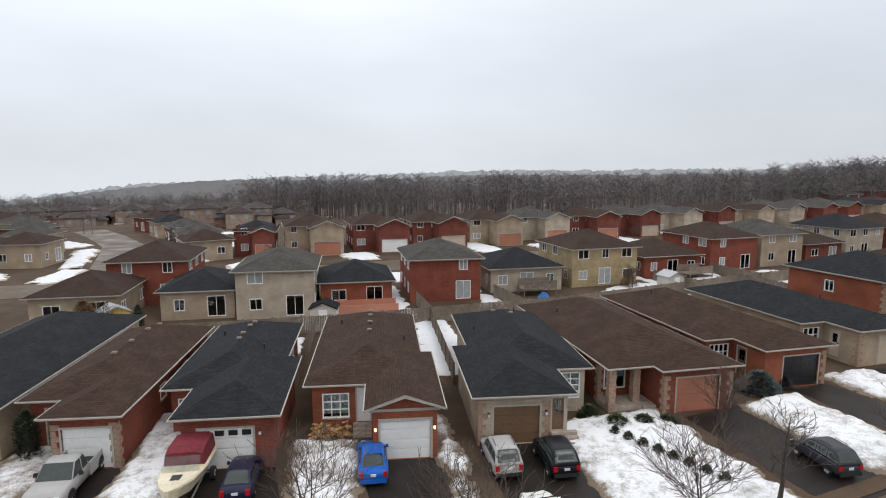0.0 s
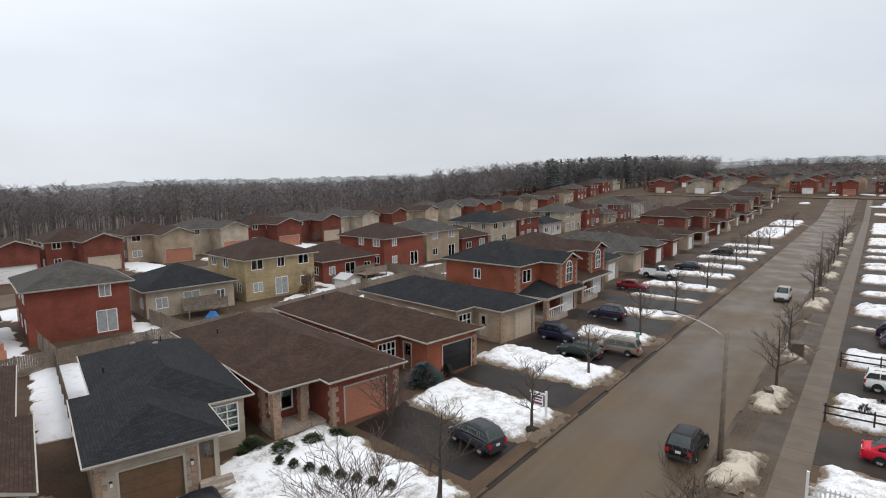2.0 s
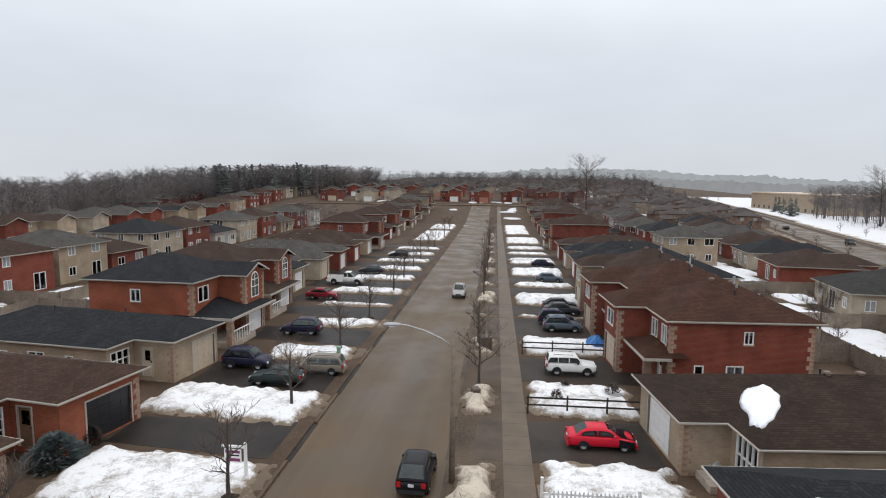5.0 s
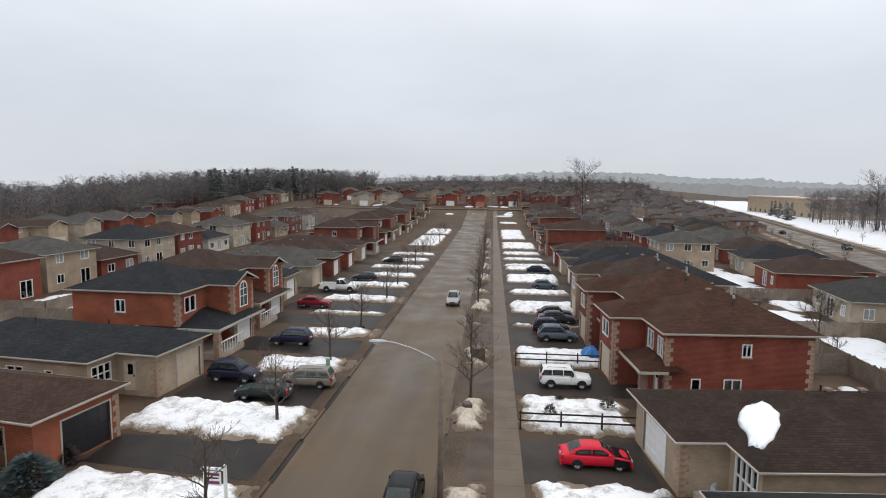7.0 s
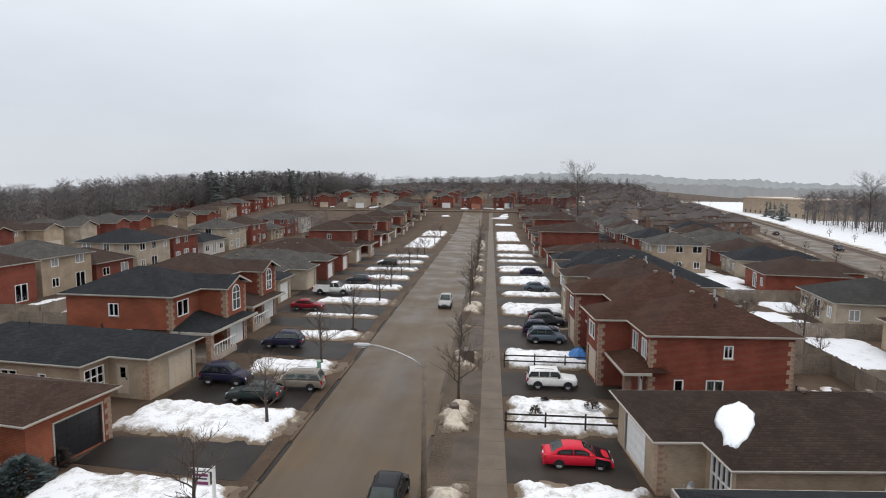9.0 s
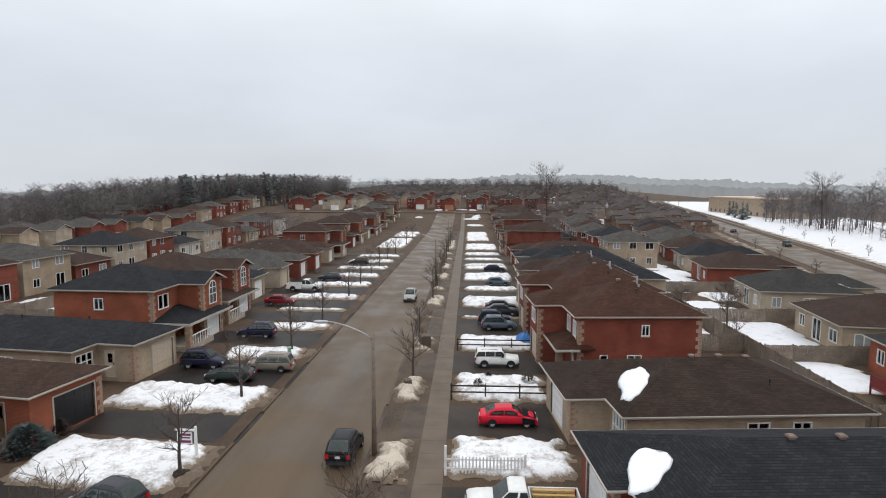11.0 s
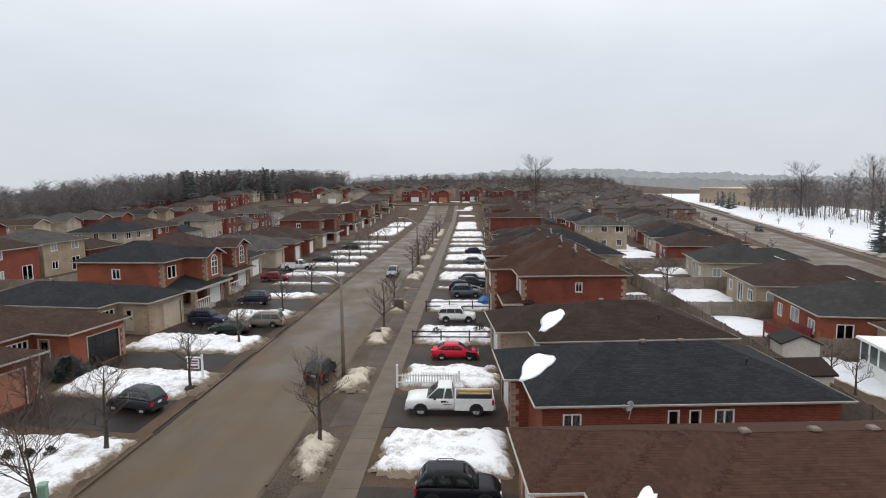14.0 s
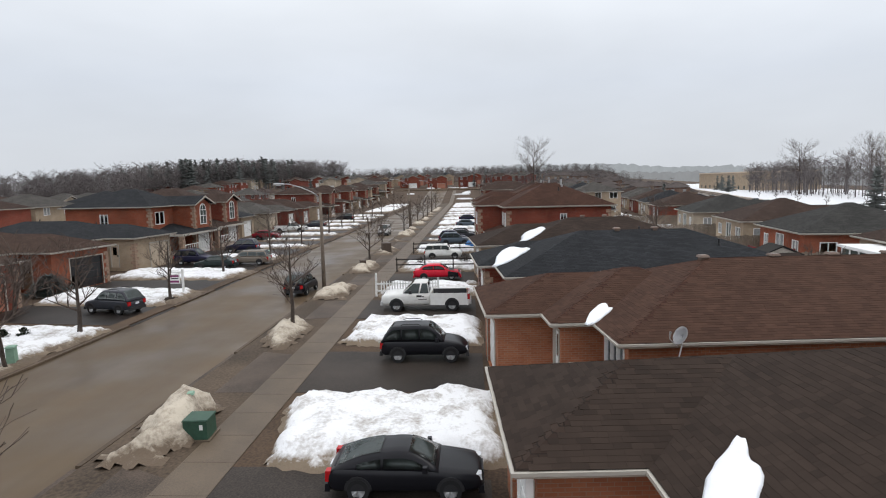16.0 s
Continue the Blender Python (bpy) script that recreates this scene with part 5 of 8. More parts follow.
def south_two(m, label, wall, sh, fwd=2.2, eave=4.9, width=8.0, depth=9.0, rich=True):
    """A two-storey house whose garage wing comes forward on the far side, with low roofs over the entrance."""
    w = width
    ops = [("g", 1, "f", .5, 3.1, .02, 2.2, DOOR_BEIGE), ("w", 1, "f", .8, 2.6, 3.0, 4.2, (2, 1), .5), ("w", 0, "f", w * .55, w * .55 + 1.2, 3.0, 4.3, (2, 1), .6), ("w", 0, "f", w * .55 + 2, w * .55 + 3, 3.0, 4.3, (2, 1), .3),
           ("w", 0, "r", 4.6, 5.2, 3.35, 4.2, (2, 1), .3), ("w", 0, "r", 1.6, 2.2, 1.0, 1.95), ("w", 0, "r", 3.6, 4.7, .9, 1.95, (2, 1), .7), ("d", 0, "f", w * .75, w * .75 + .9, .3, 2.4, DOOR_WHITE)]
    h = house_thing(m, label, [(-w, 0, 0, depth), (-w, -w + 3.8, -fwd, 6)], eave, wall, sh, ops, group=ROW, pitch=.44, quoin=((0, 0, 1, -1), (0, depth, 1, 1), (-w + 3.8, -fwd, 1, -1)), vents=((-w / 2, depth * .45), (-w / 2, depth * .6)), stacks=((-w * .3, depth * .55),))
    bm = bmesh.new()
    for p in hip_shape(-w * .53, .5, -1.7, 1.2, 2.5, .45):
        face_uv(bm, p)
    bmesh.ops.remove_doubles(bm, verts=bm.verts, dist=.001)
    part("porch_roof", bm, sh, h, "low shingled roof over the entrance")
    fb = bmesh.new()
    box(fb, -w * .53, .52, -1.76, -1.70, 2.32, 2.49)
    box(fb, .5, .56, -1.7, 0, 2.32, 2.49)
    part("porch_fascia", fb, TRIM, h)
    brick_column(h, .1, -1.4, 2.35, BRICK_DARK)
    for i, yy in enumerate((.6, 1.0)):
        pb3 = bmesh.new()
        tube(pb3, [(-w * .45 + i * .4, depth * .6, eave + 1), (-w * .45 + i * .4, depth * .6, eave + 2.25 - .5 * i)], [.09, .09], 8)
        part("flue_pipe", pb3, METAL_GREY, h, "grey metal flue pipe")
    return h


south_two(south(46.6, -6.1, 3), "two-storey red brick house with brown shingles and pale quoins", BRICK_RED, SH_BROWN)
south_two(south(56.6, -6.3, 2), "two-storey dark red brick house with brown shingles", BRICK_DARK, SH_BROWN, fwd=2.6)
south_two(south(66.4, -6.5, 1), "two-storey tan brick house with brown shingles", BRICK_TAN, SH_DARKBROWN, fwd=2.4)
for i, (w_, s_, t_) in enumerate(((BRICK_TAN, SH_BLACK, "tan brick bungalow with charcoal shingles"), (BRICK_RED, SH_BLACK, "red brick bungalow with charcoal shingles"), (BRICK_TAN, SH_BLACK, "tan brick bungalow with charcoal shingles"), (BRICK_DARK, SH_DARKBROWN, "dark red brick bungalow with brown shingles"))):
    bungalow(south(77.6 + 10.2 * i, -6.2, 0), t_, w_, s_, width=8.2, flip=True)
two_storey(south(127, -6.0, 0), "two-storey dark red brick house with brown shingles", BRICK_DARK, SH_DARKBROWN, arch=False)
bungalow(south(140, -6.4, 0), "red brick bungalow with charcoal shingles", BRICK_RED, SH_BLACK, width=8.2, flip=True)
bungalow(south(151, -6.4, 0), "tan brick bungalow with brown shingles", BRICK_TAN, SH_DARKBROWN, width=8.2, flip=True)
bungalow(south(162, -6.4, 0), "red brick bungalow with dark brown shingles", BRICK_DARK, SH_DARKBROWN, width=8.2, flip=True)
two_storey(south(172, -8, 0), "two-storey dark red brick house with dark shingles", BRICK_DARK, SH_DARKBROWN, arch=False)

for k, (x, y, s_) in enumerate(((182, 30, 1), (196, 31, 1), (210, 31, 1), (224, 30, 1), (238, 30, 1))):
    two_storey(pose(x, y, land(x - 4, y) + .1), "two-storey brick house at the end of the street", (BRICK_RED, BRICK_TAN, BRICK_DARK, BRICK_BEIGE, BRICK_RED)[k], (SH_DARKBROWN, SH_GREY, SH_DARKBROWN, SH_GREY, SH_DARKBROWN)[k], arch=False)
for k, x in enumerate((186, 199, 212, 225, 238)):
    bungalow(pose(x, -7, land(x - 3, -7) + .1, 0, 0, 180), "brick bungalow at the end of the street", (BRICK_DARK, BRICK_TAN, BRICK_RED, BRICK_BEIGE, BRICK_DARK)[k], (SH_DARKBROWN, SH_GREY, SH_GREY, SH_DARKBROWN, SH_DARKBROWN)[k], width=8.2, flip=True)

# ---- rows of houses further off ----
def plain_house(m, label, wall, sh, w, d, eave, seed, wing=None, group="houses in the back rows", garage=False):
    """A house seen from behind or from afar: hipped roof, windows on each side, a patio door."""
    rnd = random.Random(seed)
    ops = []
    for s, ln in (("f", w),) if m.translation.x > 195 else (("f", w), ("l", d)) if m.translation.x > 150 else (("f", w), ("l", d), ("r", d)):
        n = 2 if ln < 8.5 else 3
        for storey in range(2 if eave > 4 else 1):
            z = .9 + 2.6 * storey
            for k in range(n):
                u = ln * (k + .5) / n
                ww = rnd.choice((.5, .6, .75))
                if storey == 0 and k == n // 2 and s in "fb":
                    ops.append(("w", 0, s, u - .85, u + .85, .25, 2.3, (2, 1), rnd.choice((.6, .9, .95))))
                elif rnd.random() < .85:
                    ops.append(("w", 0, s, u - ww, u + ww, z, z + 1.15, (2, 1), rnd.choice((.4, .7, .95))))
    blocks = [(-w / 2, w / 2, 0, d)]
    if wing:
        blocks.append(wing)
        if garage:
            ops = [o for o in ops if not (o[2] == "f" and o[3] < wing[1] + w / 2 + .4 and o[4] > wing[0] + w / 2 - .4 and o[5] < 2.6)]
            g = wing[1] - wing[0]
            ops.append(("g", 1, "f", .5, g - .5, .02, 2.2, rnd.choice((DOOR_WHITE, DOOR_BEIGE, DOOR_WHITE, DOOR_RED))))
    return house_thing(m, label, blocks, eave, wall, sh, ops, group=group, pitch=.40, rich=False)


BACK = [(-25.5, 62, -12, 8, 8.5, 2.9, BRICK_TAN, SH_BLACK, "tan brick bungalow with a charcoal roof"), (-11, 61.5, -12, 7.6, 8.5, 2.9, BRICK_TAN, SH_DARKBROWN, "tan brick bungalow with a dark brown roof"),
        (-5.2, 68, -12, 8.0, 9, 4.8, BRICK_RED, SH_DARKBROWN, "two-storey red brick house with a dark brown roof"), (-.4, 59.8, -12, 6.8, 8.5, 2.9, BRICK_TAN, SH_BLACK, "tan brick bungalow with a charcoal roof"),
        (6.6, 57.2, -14, 7.4, 9, 4.8, BRICK_BEIGE, SH_GREY, "two-storey beige house with a grey roof"), (15.0, 58.2, -12, 7.4, 8.5, 2.9, BRICK_ORANGE, SH_BLACK, "orange brick bungalow with a charcoal roof"),
        (24.8, 57.3, -12, 7.9, 9, 4.8, BRICK_RED, SH_GREY, "two-storey red brick house with a grey-brown roof"), (35.8, 58.4, -10, 9.0, 8.5, 2.9, BRICK_BEIGE, SH_BLACK, "beige brick bungalow with a charcoal roof"),
        (46.5, 57.4, -6, 9.2, 9, 4.8, BRICK_BUFF, SH_DARKBROWN, "two-storey buff stone house with a brown roof"), (59.0, 58.8, -6, 9.0, 9, 2.9, BRICK_RED, SH_DARKBROWN, "red brick bungalow with a dark brown roof"),
        (70.2, 58.6, -4, 8.4, 10, 4.8, BRICK_RED, SH_DARKBROWN, "two-storey red brick house with a brown roof"), (80.6, 59, -3, 8.4, 10, 4.8, BRICK_TAN, SH_GREY, "two-storey tan brick house with a grey roof"),
        (90.5, 59.2, -2, 8.0, 9, 2.9, BRICK_DARK, SH_DARKBROWN, "dark brick bungalow with a brown roof"), (101, 59.5, 0, 9.5, 10, 4.8, BRICK_BEIGE, SH_BLACK, "two-storey beige house with a charcoal roof"),
        (112, 60, 0, 8.5, 9, 4.8, BRICK_DARK, SH_DARKBROWN, "two-storey dark brick house with a brown roof"), (123, 60, 0, 9, 9, 2.9, STUCCO, SH_BLACK, "white-sided bungalow with a charcoal roof"),
        (134, 60, 0, 9, 9, 4.8, BRICK_BEIGE, SH_GREY, "two-storey beige house with a grey roof"), (146, 60, 0, 9, 9, 4.8, BRICK_RED, SH_DARKBROWN, "two-storey red brick house with a brown roof"),
        (158, 60, 0, 9, 9, 2.9, BRICK_TAN, SH_GREY, "tan brick bungalow with a grey roof"), (170, 60, 0, 9, 9, 4.8, BRICK_RED, SH_GREY, "two-storey red brick house with a grey roof"), (182, 60, 0, 9, 9, 4.8, STUCCO, SH_DARKBROWN, "two-storey pale-sided house with a brown roof")]
for k, (x, y, a, w_, d_, e_, wl, sh, t_) in enumerate(BACK):
    plain_house(pose(x, y, .1, 0, 0, a), t_, wl, sh, w_, d_, e_, k + 5)

KINDS = [(BRICK_TAN, SH_DARKBROWN, "two-storey tan brick house with a brown roof"), (BRICK_DARK, SH_DARKBROWN, "two-storey dark brick house with a brown roof"), (BRICK_RED, SH_GREY, "two-storey red brick house with a grey roof"),
         (BRICK_BEIGE, SH_GREY, "two-storey beige brick house with a grey roof"), (BRICK_TAN, SH_BLACK, "two-storey tan brick house with a charcoal roof"), (BRICK_DARK, SH_GREY, "two-storey dark brick house with a grey roof")]
# across the parallel street, garages towards it
plain_house(pose(8.6, 99.5, .1, 0, 0, -10), "two-storey red brick house with a charcoal roof and a front garage", BRICK_DARK, SH_BLACK, 6.6, 7.5, 4.2, 99, (-.2, 3.2, -3.2, 3, "gable"), "houses across the parallel street", True)
for k in range(16):
    wl, sh, t_ = KINDS[(0, 1, 1, 0, 3, 1, 5, 3, 1, 0, 3, 5, 2, 4, 0, 2)[k]]
    x = 17.9 + 11.4 * k
    y = 98.5 + (1.2, 0, 0.6, 0)[k % 4]
    plain_house(pose(x, y, .1, 0, 0, -6 if k < 6 else 0), t_ + " and a front garage", wl, sh, 8.6, 9, 4.6, 100 + k, (-.4, 5.0, -4.0, 3, "gable"), "houses across the parallel street", True)
# to the west beyond the back yards, along the curving street
for k, (x, y, a) in enumerate(((-20.5, 103, 75), (-29, 106, 75), (-22.5, 115, 75), (-25.5, 126, 65), (-31, 95, 85), (-29, 84, 90), (-30, 138, 60), (-36, 150, 55))):
    wl, sh, t_ = KINDS[(0, 1, 3, 5, 4, 0, 3, 1)[k]]
    plain_house(pose(x, y, .1, 0, 0, a), t_ + " along the curving street", wl, sh, 6.6, 6.8, 3.5, 140 + k, group="houses along the curving street")
for k, (x, y, a) in enumerate(((-2.5, 100, -80), (-3.5, 112, -85), (-5.5, 123, -80), (-8.5, 134, -72), (-12, 146, -65))):
    wl, sh, t_ = KINDS[(0, 3, 5, 4, 1)[k]]
    plain_house(pose(x, y, .1, 0, 0, a), t_ + " along the curving street", wl, sh, 6.6, 7.0, 3.2, 160 + k, group="houses along the curving street")
# behind the southern row, backs towards it
SOUTHBACK = [(33.5, -29.5, BRICK_TAN, SH_DARKBROWN, "tan brick bungalow with a brown roof"), (45.6, -28.6, BRICK_ORANGE, SH_SLATE, "orange brick bungalow with a slate grey roof"), (58.4, -30, BRICK_TAN, SH_DARKBROWN, "tan brick bungalow with a dark brown roof"),
             (75.0, -31.5, BRICK_BEIGE, SH_SLATE, "beige brick bungalow with a slate grey roof"), (94.5, -33.5, BRICK_RED, SH_DARKBROWN, "red brick bungalow with a brown roof"), (110, -36, BRICK_BEIGE, SH_BLACK, "beige brick bungalow with a charcoal roof"),
             (124, -38, BRICK_DARK, SH_DARKBROWN, "dark brick bungalow with a brown roof"), (138, -40, BRICK_TAN, SH_GREY, "tan brick bungalow with a grey roof"), (153, -43, BRICK_RED, SH_GREY, "red brick bungalow with a grey roof"), (168, -45, BRICK_TAN, SH_DARKBROWN, "tan brick bungalow with a brown roof"), (184, -49, BRICK_BEIGE, SH_BLACK, "beige brick bungalow with a charcoal roof"), (199, -53, BRICK_RED, SH_DARKBROWN, "red brick bungalow with a brown roof"), (215, -57, BRICK_TAN, SH_GREY, "tan brick bungalow with a grey roof")]
south_back = []
for k, (x, y, wl, sh, t_) in enumerate(SOUTHBACK):
    south_back.append(plain_house(pose(x, y, .1, 0, 0, 172), t_, wl, sh, 9.4, 10, 2.75, 200 + k, (-4.7, .4, 6, 13.5)))
for k, (x, y, wl, sh, t_) in enumerate(((112, -23, BRICK_TAN, SH_GREY, "two-storey tan house with a porch and grey roof"), (124, -23, BRICK_RED, SH_BLACK, "two-storey red brick house with a charcoal roof"), (136, -22, BRICK_DARK, SH_GREY, "two-storey dark brick house with a grey roof"), (150, -24, BRICK_RED, SH_DARKBROWN, "two-storey red brick house with a brown roof"), (163, -25, STUCCO, SH_GREY, "two-storey pale house with a grey roof"), (177, -26, BRICK_RED, SH_GREY, "two-storey red brick house with a grey roof"), (192, -14, BRICK_TAN, SH_DARKBROWN, "two-storey tan house with a brown roof"))):
    plain_house(pose(x, y, .1, 0, 0, 178), t_, wl, sh, 8.6, 8.5, 4.8, 230 + k)
# beyond the crossing street
rnd = random.Random(4)
for k in range(26):
    wl, sh, t_ = KINDS[rnd.randrange(6)]
    row, col = divmod(k, 9)
    x, y = 264 + 40 * row + rnd.uniform(-3, 3), 78 - 13.5 * col + rnd.uniform(-2, 2)
    plain_house(pose(x, y, land(x - 3, y), 0, 0, -90), t_ + " across the crossing street", wl, sh, 8.6, 9, 4.8, 260 + k, (-.2, 4.3, -3.5, 3, "gable"), "houses beyond the crossing street", True)
for k in range(22):
    wl, sh, t_ = KINDS[rnd.randrange(6)]
    row, col = divmod(k, 11)
    plain_house(pose(205 + 13 * col, 100 + 26 * row, land(203 + 13 * col, 100 + 26 * row) + .1, 0, 0, 0), t_ + " in the distance", wl, sh, 9, 9, 4.8, 300 + k, group="houses in the distance")


def far_town(name, places, label, seed):
    """Very many small houses towards the horizon as one mesh: walls, hipped roofs, a gabled wing, window panes."""
    rnd = random.Random(seed)
    bm = bmesh.new()
    for x, y, a in places:
        w, d, h = rnd.uniform(5.6, 8), rnd.uniform(6, 8), rnd.choice((2.5, 3.9, 3.9, 4.2))
        m = pose(x, y, land(x, y), 0, 0, a)
        n0 = len(bm.verts)
        box(bm, -w / 2, w / 2, -d / 2, d / 2, -1.5, h, 0)
        wing = rnd.choice((-1, 1)) * w * .22
        box(bm, wing - w * .26, wing + w * .26, -d / 2 - 2.5, -d / 2 + .2, -1.5, h * .62, 0)
        for x0, x1, y0, y1, z in ((-w / 2, w / 2, -d / 2, d / 2, h), (wing - w * .26, wing + w * .26, -d / 2 - 2.5, -d / 2 + 2, h * .62)):
            for pts in hip_shape(x0 - .4, x1 + .4, y0 - .4, y1 + .4, z, .42):
                f = bm.faces.new([bm.verts.new(p) for p in pts])
                f.material_index = 1
        for sy in (-1, 1):
            for k in range(3):
                u = -w / 2 + w * (k + .5) / 3
                for z in ((.9, 3.3) if h > 4 else (.9,)):
                    if rnd.random() < .8 and not (sy < 0 and abs(u - wing) < w * .3 and z < 3):
                        box(bm, u - .55, u + .55, sy * d / 2 - .03, sy * d / 2 + .03, z, z + 1.1, 2)
        for sx in (-1, 1):
            for k in range(2):
                u = -d / 2 + d * (k + .5) / 2
                box(bm, sx * w / 2 - .03, sx * w / 2 + .03, u - .5, u + .5, h - 1.6, h - .5, 2)
        bm.verts.ensure_lookup_table()
        for v in bm.verts[n0:]:
            v.co = m @ v.co
    return tagged(part(name, bm, [TOWN_WALL, TOWN_ROOF, BLIND_GLASS]), label, "houses", kind="stuff")


rt = random.Random(31)
TOWN_EAST = [(x + rt.uniform(-5, 5), y + rt.uniform(-4, 4), rt.choice((0, 90, 180, 270)) + rt.uniform(-8, 8)) for x in range(392, 900, 27) for y in range(int(-34 - .255 * (x - 60)), 118, 14) if rt.random() < .85]
TOWN_SOUTH = [(x + rt.uniform(-4, 4), -52 - .255 * (x - 60) + v + rt.uniform(-3, 3), rt.choice((80, 170, 260, 350))) for x in range(204, 392, 12) for v in (15, 27, 39, 51, 63)]
far_town("distant_houses", TOWN_EAST + TOWN_SOUTH, "rows of small brick houses fading towards the horizon", 1)
TOWN_WEST = [(x + rt.uniform(-4, 4), y + rt.uniform(-4, 4), rt.choice((0, 90, 180, 270)) + rt.uniform(-15, 15)) for y in range(112, 300, 12) for x in range(-int(y * .36), 30, 10) if rt.random() < .85 and not (y < 168 and -44 < x < 3) and not (y < 150 and x > 8)]
far_town("distant_houses", TOWN_WEST, "small brick houses low in the valley before wooded hills", 2)


def far_snow(places, seed):
    """Scraps of thin snow on far lawns, as one mesh of low rounded plates."""
    rnd = random.Random(seed)
    bm = bmesh.new()
    for x, y in places:
        r1, r2, a0 = rnd.uniform(1.6, 4.2), rnd.uniform(.9, 2.0), rnd.uniform(0, 3)
        rim, top = [], []
        for k in range(9):
            a = k * .698
            q = rnd.uniform(.75, 1.15)
            u, v = r1 * q * math.cos(a), r2 * q * math.sin(a)
            X_, Y_ = x + u * math.cos(a0) - v * math.sin(a0), y + u * math.sin(a0) + v * math.cos(a0)
            rim.append(bm.verts.new((X_, Y_, land(X_, Y_) - .2)))
            top.append(bm.verts.new((x + (X_ - x) * .85, y + (Y_ - y) * .85, land(X_, Y_) + .28)))
        bm.faces.new(top)
        for k in range(9):
            bm.faces.new((rim[k], rim[(k + 1) % 9], top[(k + 1) % 9], top[k]))
    return tagged(part("far_snow", bm, SNOW_BACK), "scraps of old snow on far lawns", "snow", kind="stuff")


END_SNOW = [(200 + 5.5 * k + rt.uniform(-1, 1), y) for k in range(8) for y in (rt.uniform(18, 23), rt.uniform(-3, 1)) if rt.random() < .6]
END_SNOW += [(259 + rt.uniform(-1, 3), y) for y in range(-30, 76, 5) if rt.random() < .6]
far_snow(END_SNOW, 6)
far_snow([(x + rt.uniform(-9, 9), y + rt.uniform(4, 9)) for x, y, a in TOWN_WEST + TOWN_EAST + TOWN_SOUTH for _ in (0, 1)], 5)

# ---- cars ----
def loft(bm, sections, close=True):
    """Skins a list of rings with equal numbers of points."""
    rings = [[bm.verts.new(p) for p in s] for s in sections]
    n = len(rings[0])
    for a, b in zip(rings, rings[1:]):
        for k in range(n):
            bm.faces.new((a[k], a[(k + 1) % n], b[(k + 1) % n], b[k]))
    if close:
        bm.faces.new(rings[0][::-1])
        bm.faces.new(rings[-1])


def wheel_meshes(r, wide):
    tb, rb = bmesh.new(), bmesh.new()
    n = 20
    prof = [(r * .62, -wide / 2), (r * .94, -wide / 2), (r, -wide * .3), (r, wide * .3), (r * .94, wide / 2), (r * .62, wide / 2)]
    rings = [[tb.verts.new((q * math.cos(2 * math.pi * k / n), w, q * math.sin(2 * math.pi * k / n))) for q, w in prof] for k in range(n)]
    for k in range(n):
        a, b = rings[k], rings[(k + 1) % n]
        for i in range(len(prof)):
            j = (i + 1) % len(prof)
            tb.faces.new((a[i], b[i], b[j], a[j]))
    # rim: a dished disc with five spokes
    c0 = rb.verts.new((0, -wide * .42, 0))
    m = 20
    ring = [rb.verts.new((r * .63 * math.cos(2 * math.pi * k / m), -wide * (.46 if k % 4 < 2 else .2), r * .63 * math.sin(2 * math.pi * k / m))) for k in range(m)]
    back = rb.verts.new((0, wide * .4, 0))
    for k in range(m):
        rb.faces.new((c0, ring[(k + 1) % m], ring[k]))
        rb.faces.new((back, ring[k], ring[(k + 1) % m]))
    return tb, rb


CARS = {
    # length, width, roof, clearance, belt, hood, nose-to-windscreen base, roof front, roof rear, rear base, deck height, wheel radius, wheelbase, front axle from nose
    "suv": (4.40, 1.80, 1.70, .28, 1.04, .98, 1.18, 2.02, 3.72, 4.34, 1.04, .36, 2.63, .88),
    "jeep": (4.40, 1.76, 1.66, .27, 1.06, 1.00, 1.30, 1.75, 4.15, 4.36, 1.06, .36, 2.63, .85),
    "sedan": (4.60, 1.76, 1.42, .22, .94, .88, 1.20, 2.05, 3.25, 4.15, .98, .32, 2.68, .90),
    "coupe": (4.45, 1.76, 1.28, .20, .88, .82, 1.25, 2.15, 2.75, 4.28, .92, .33, 2.60, .92),
    "wagon": (4.80, 1.80, 1.62, .22, .98, .95, 1.05, 1.75, 4.35, 4.72, .98, .33, 2.85, .92),
}


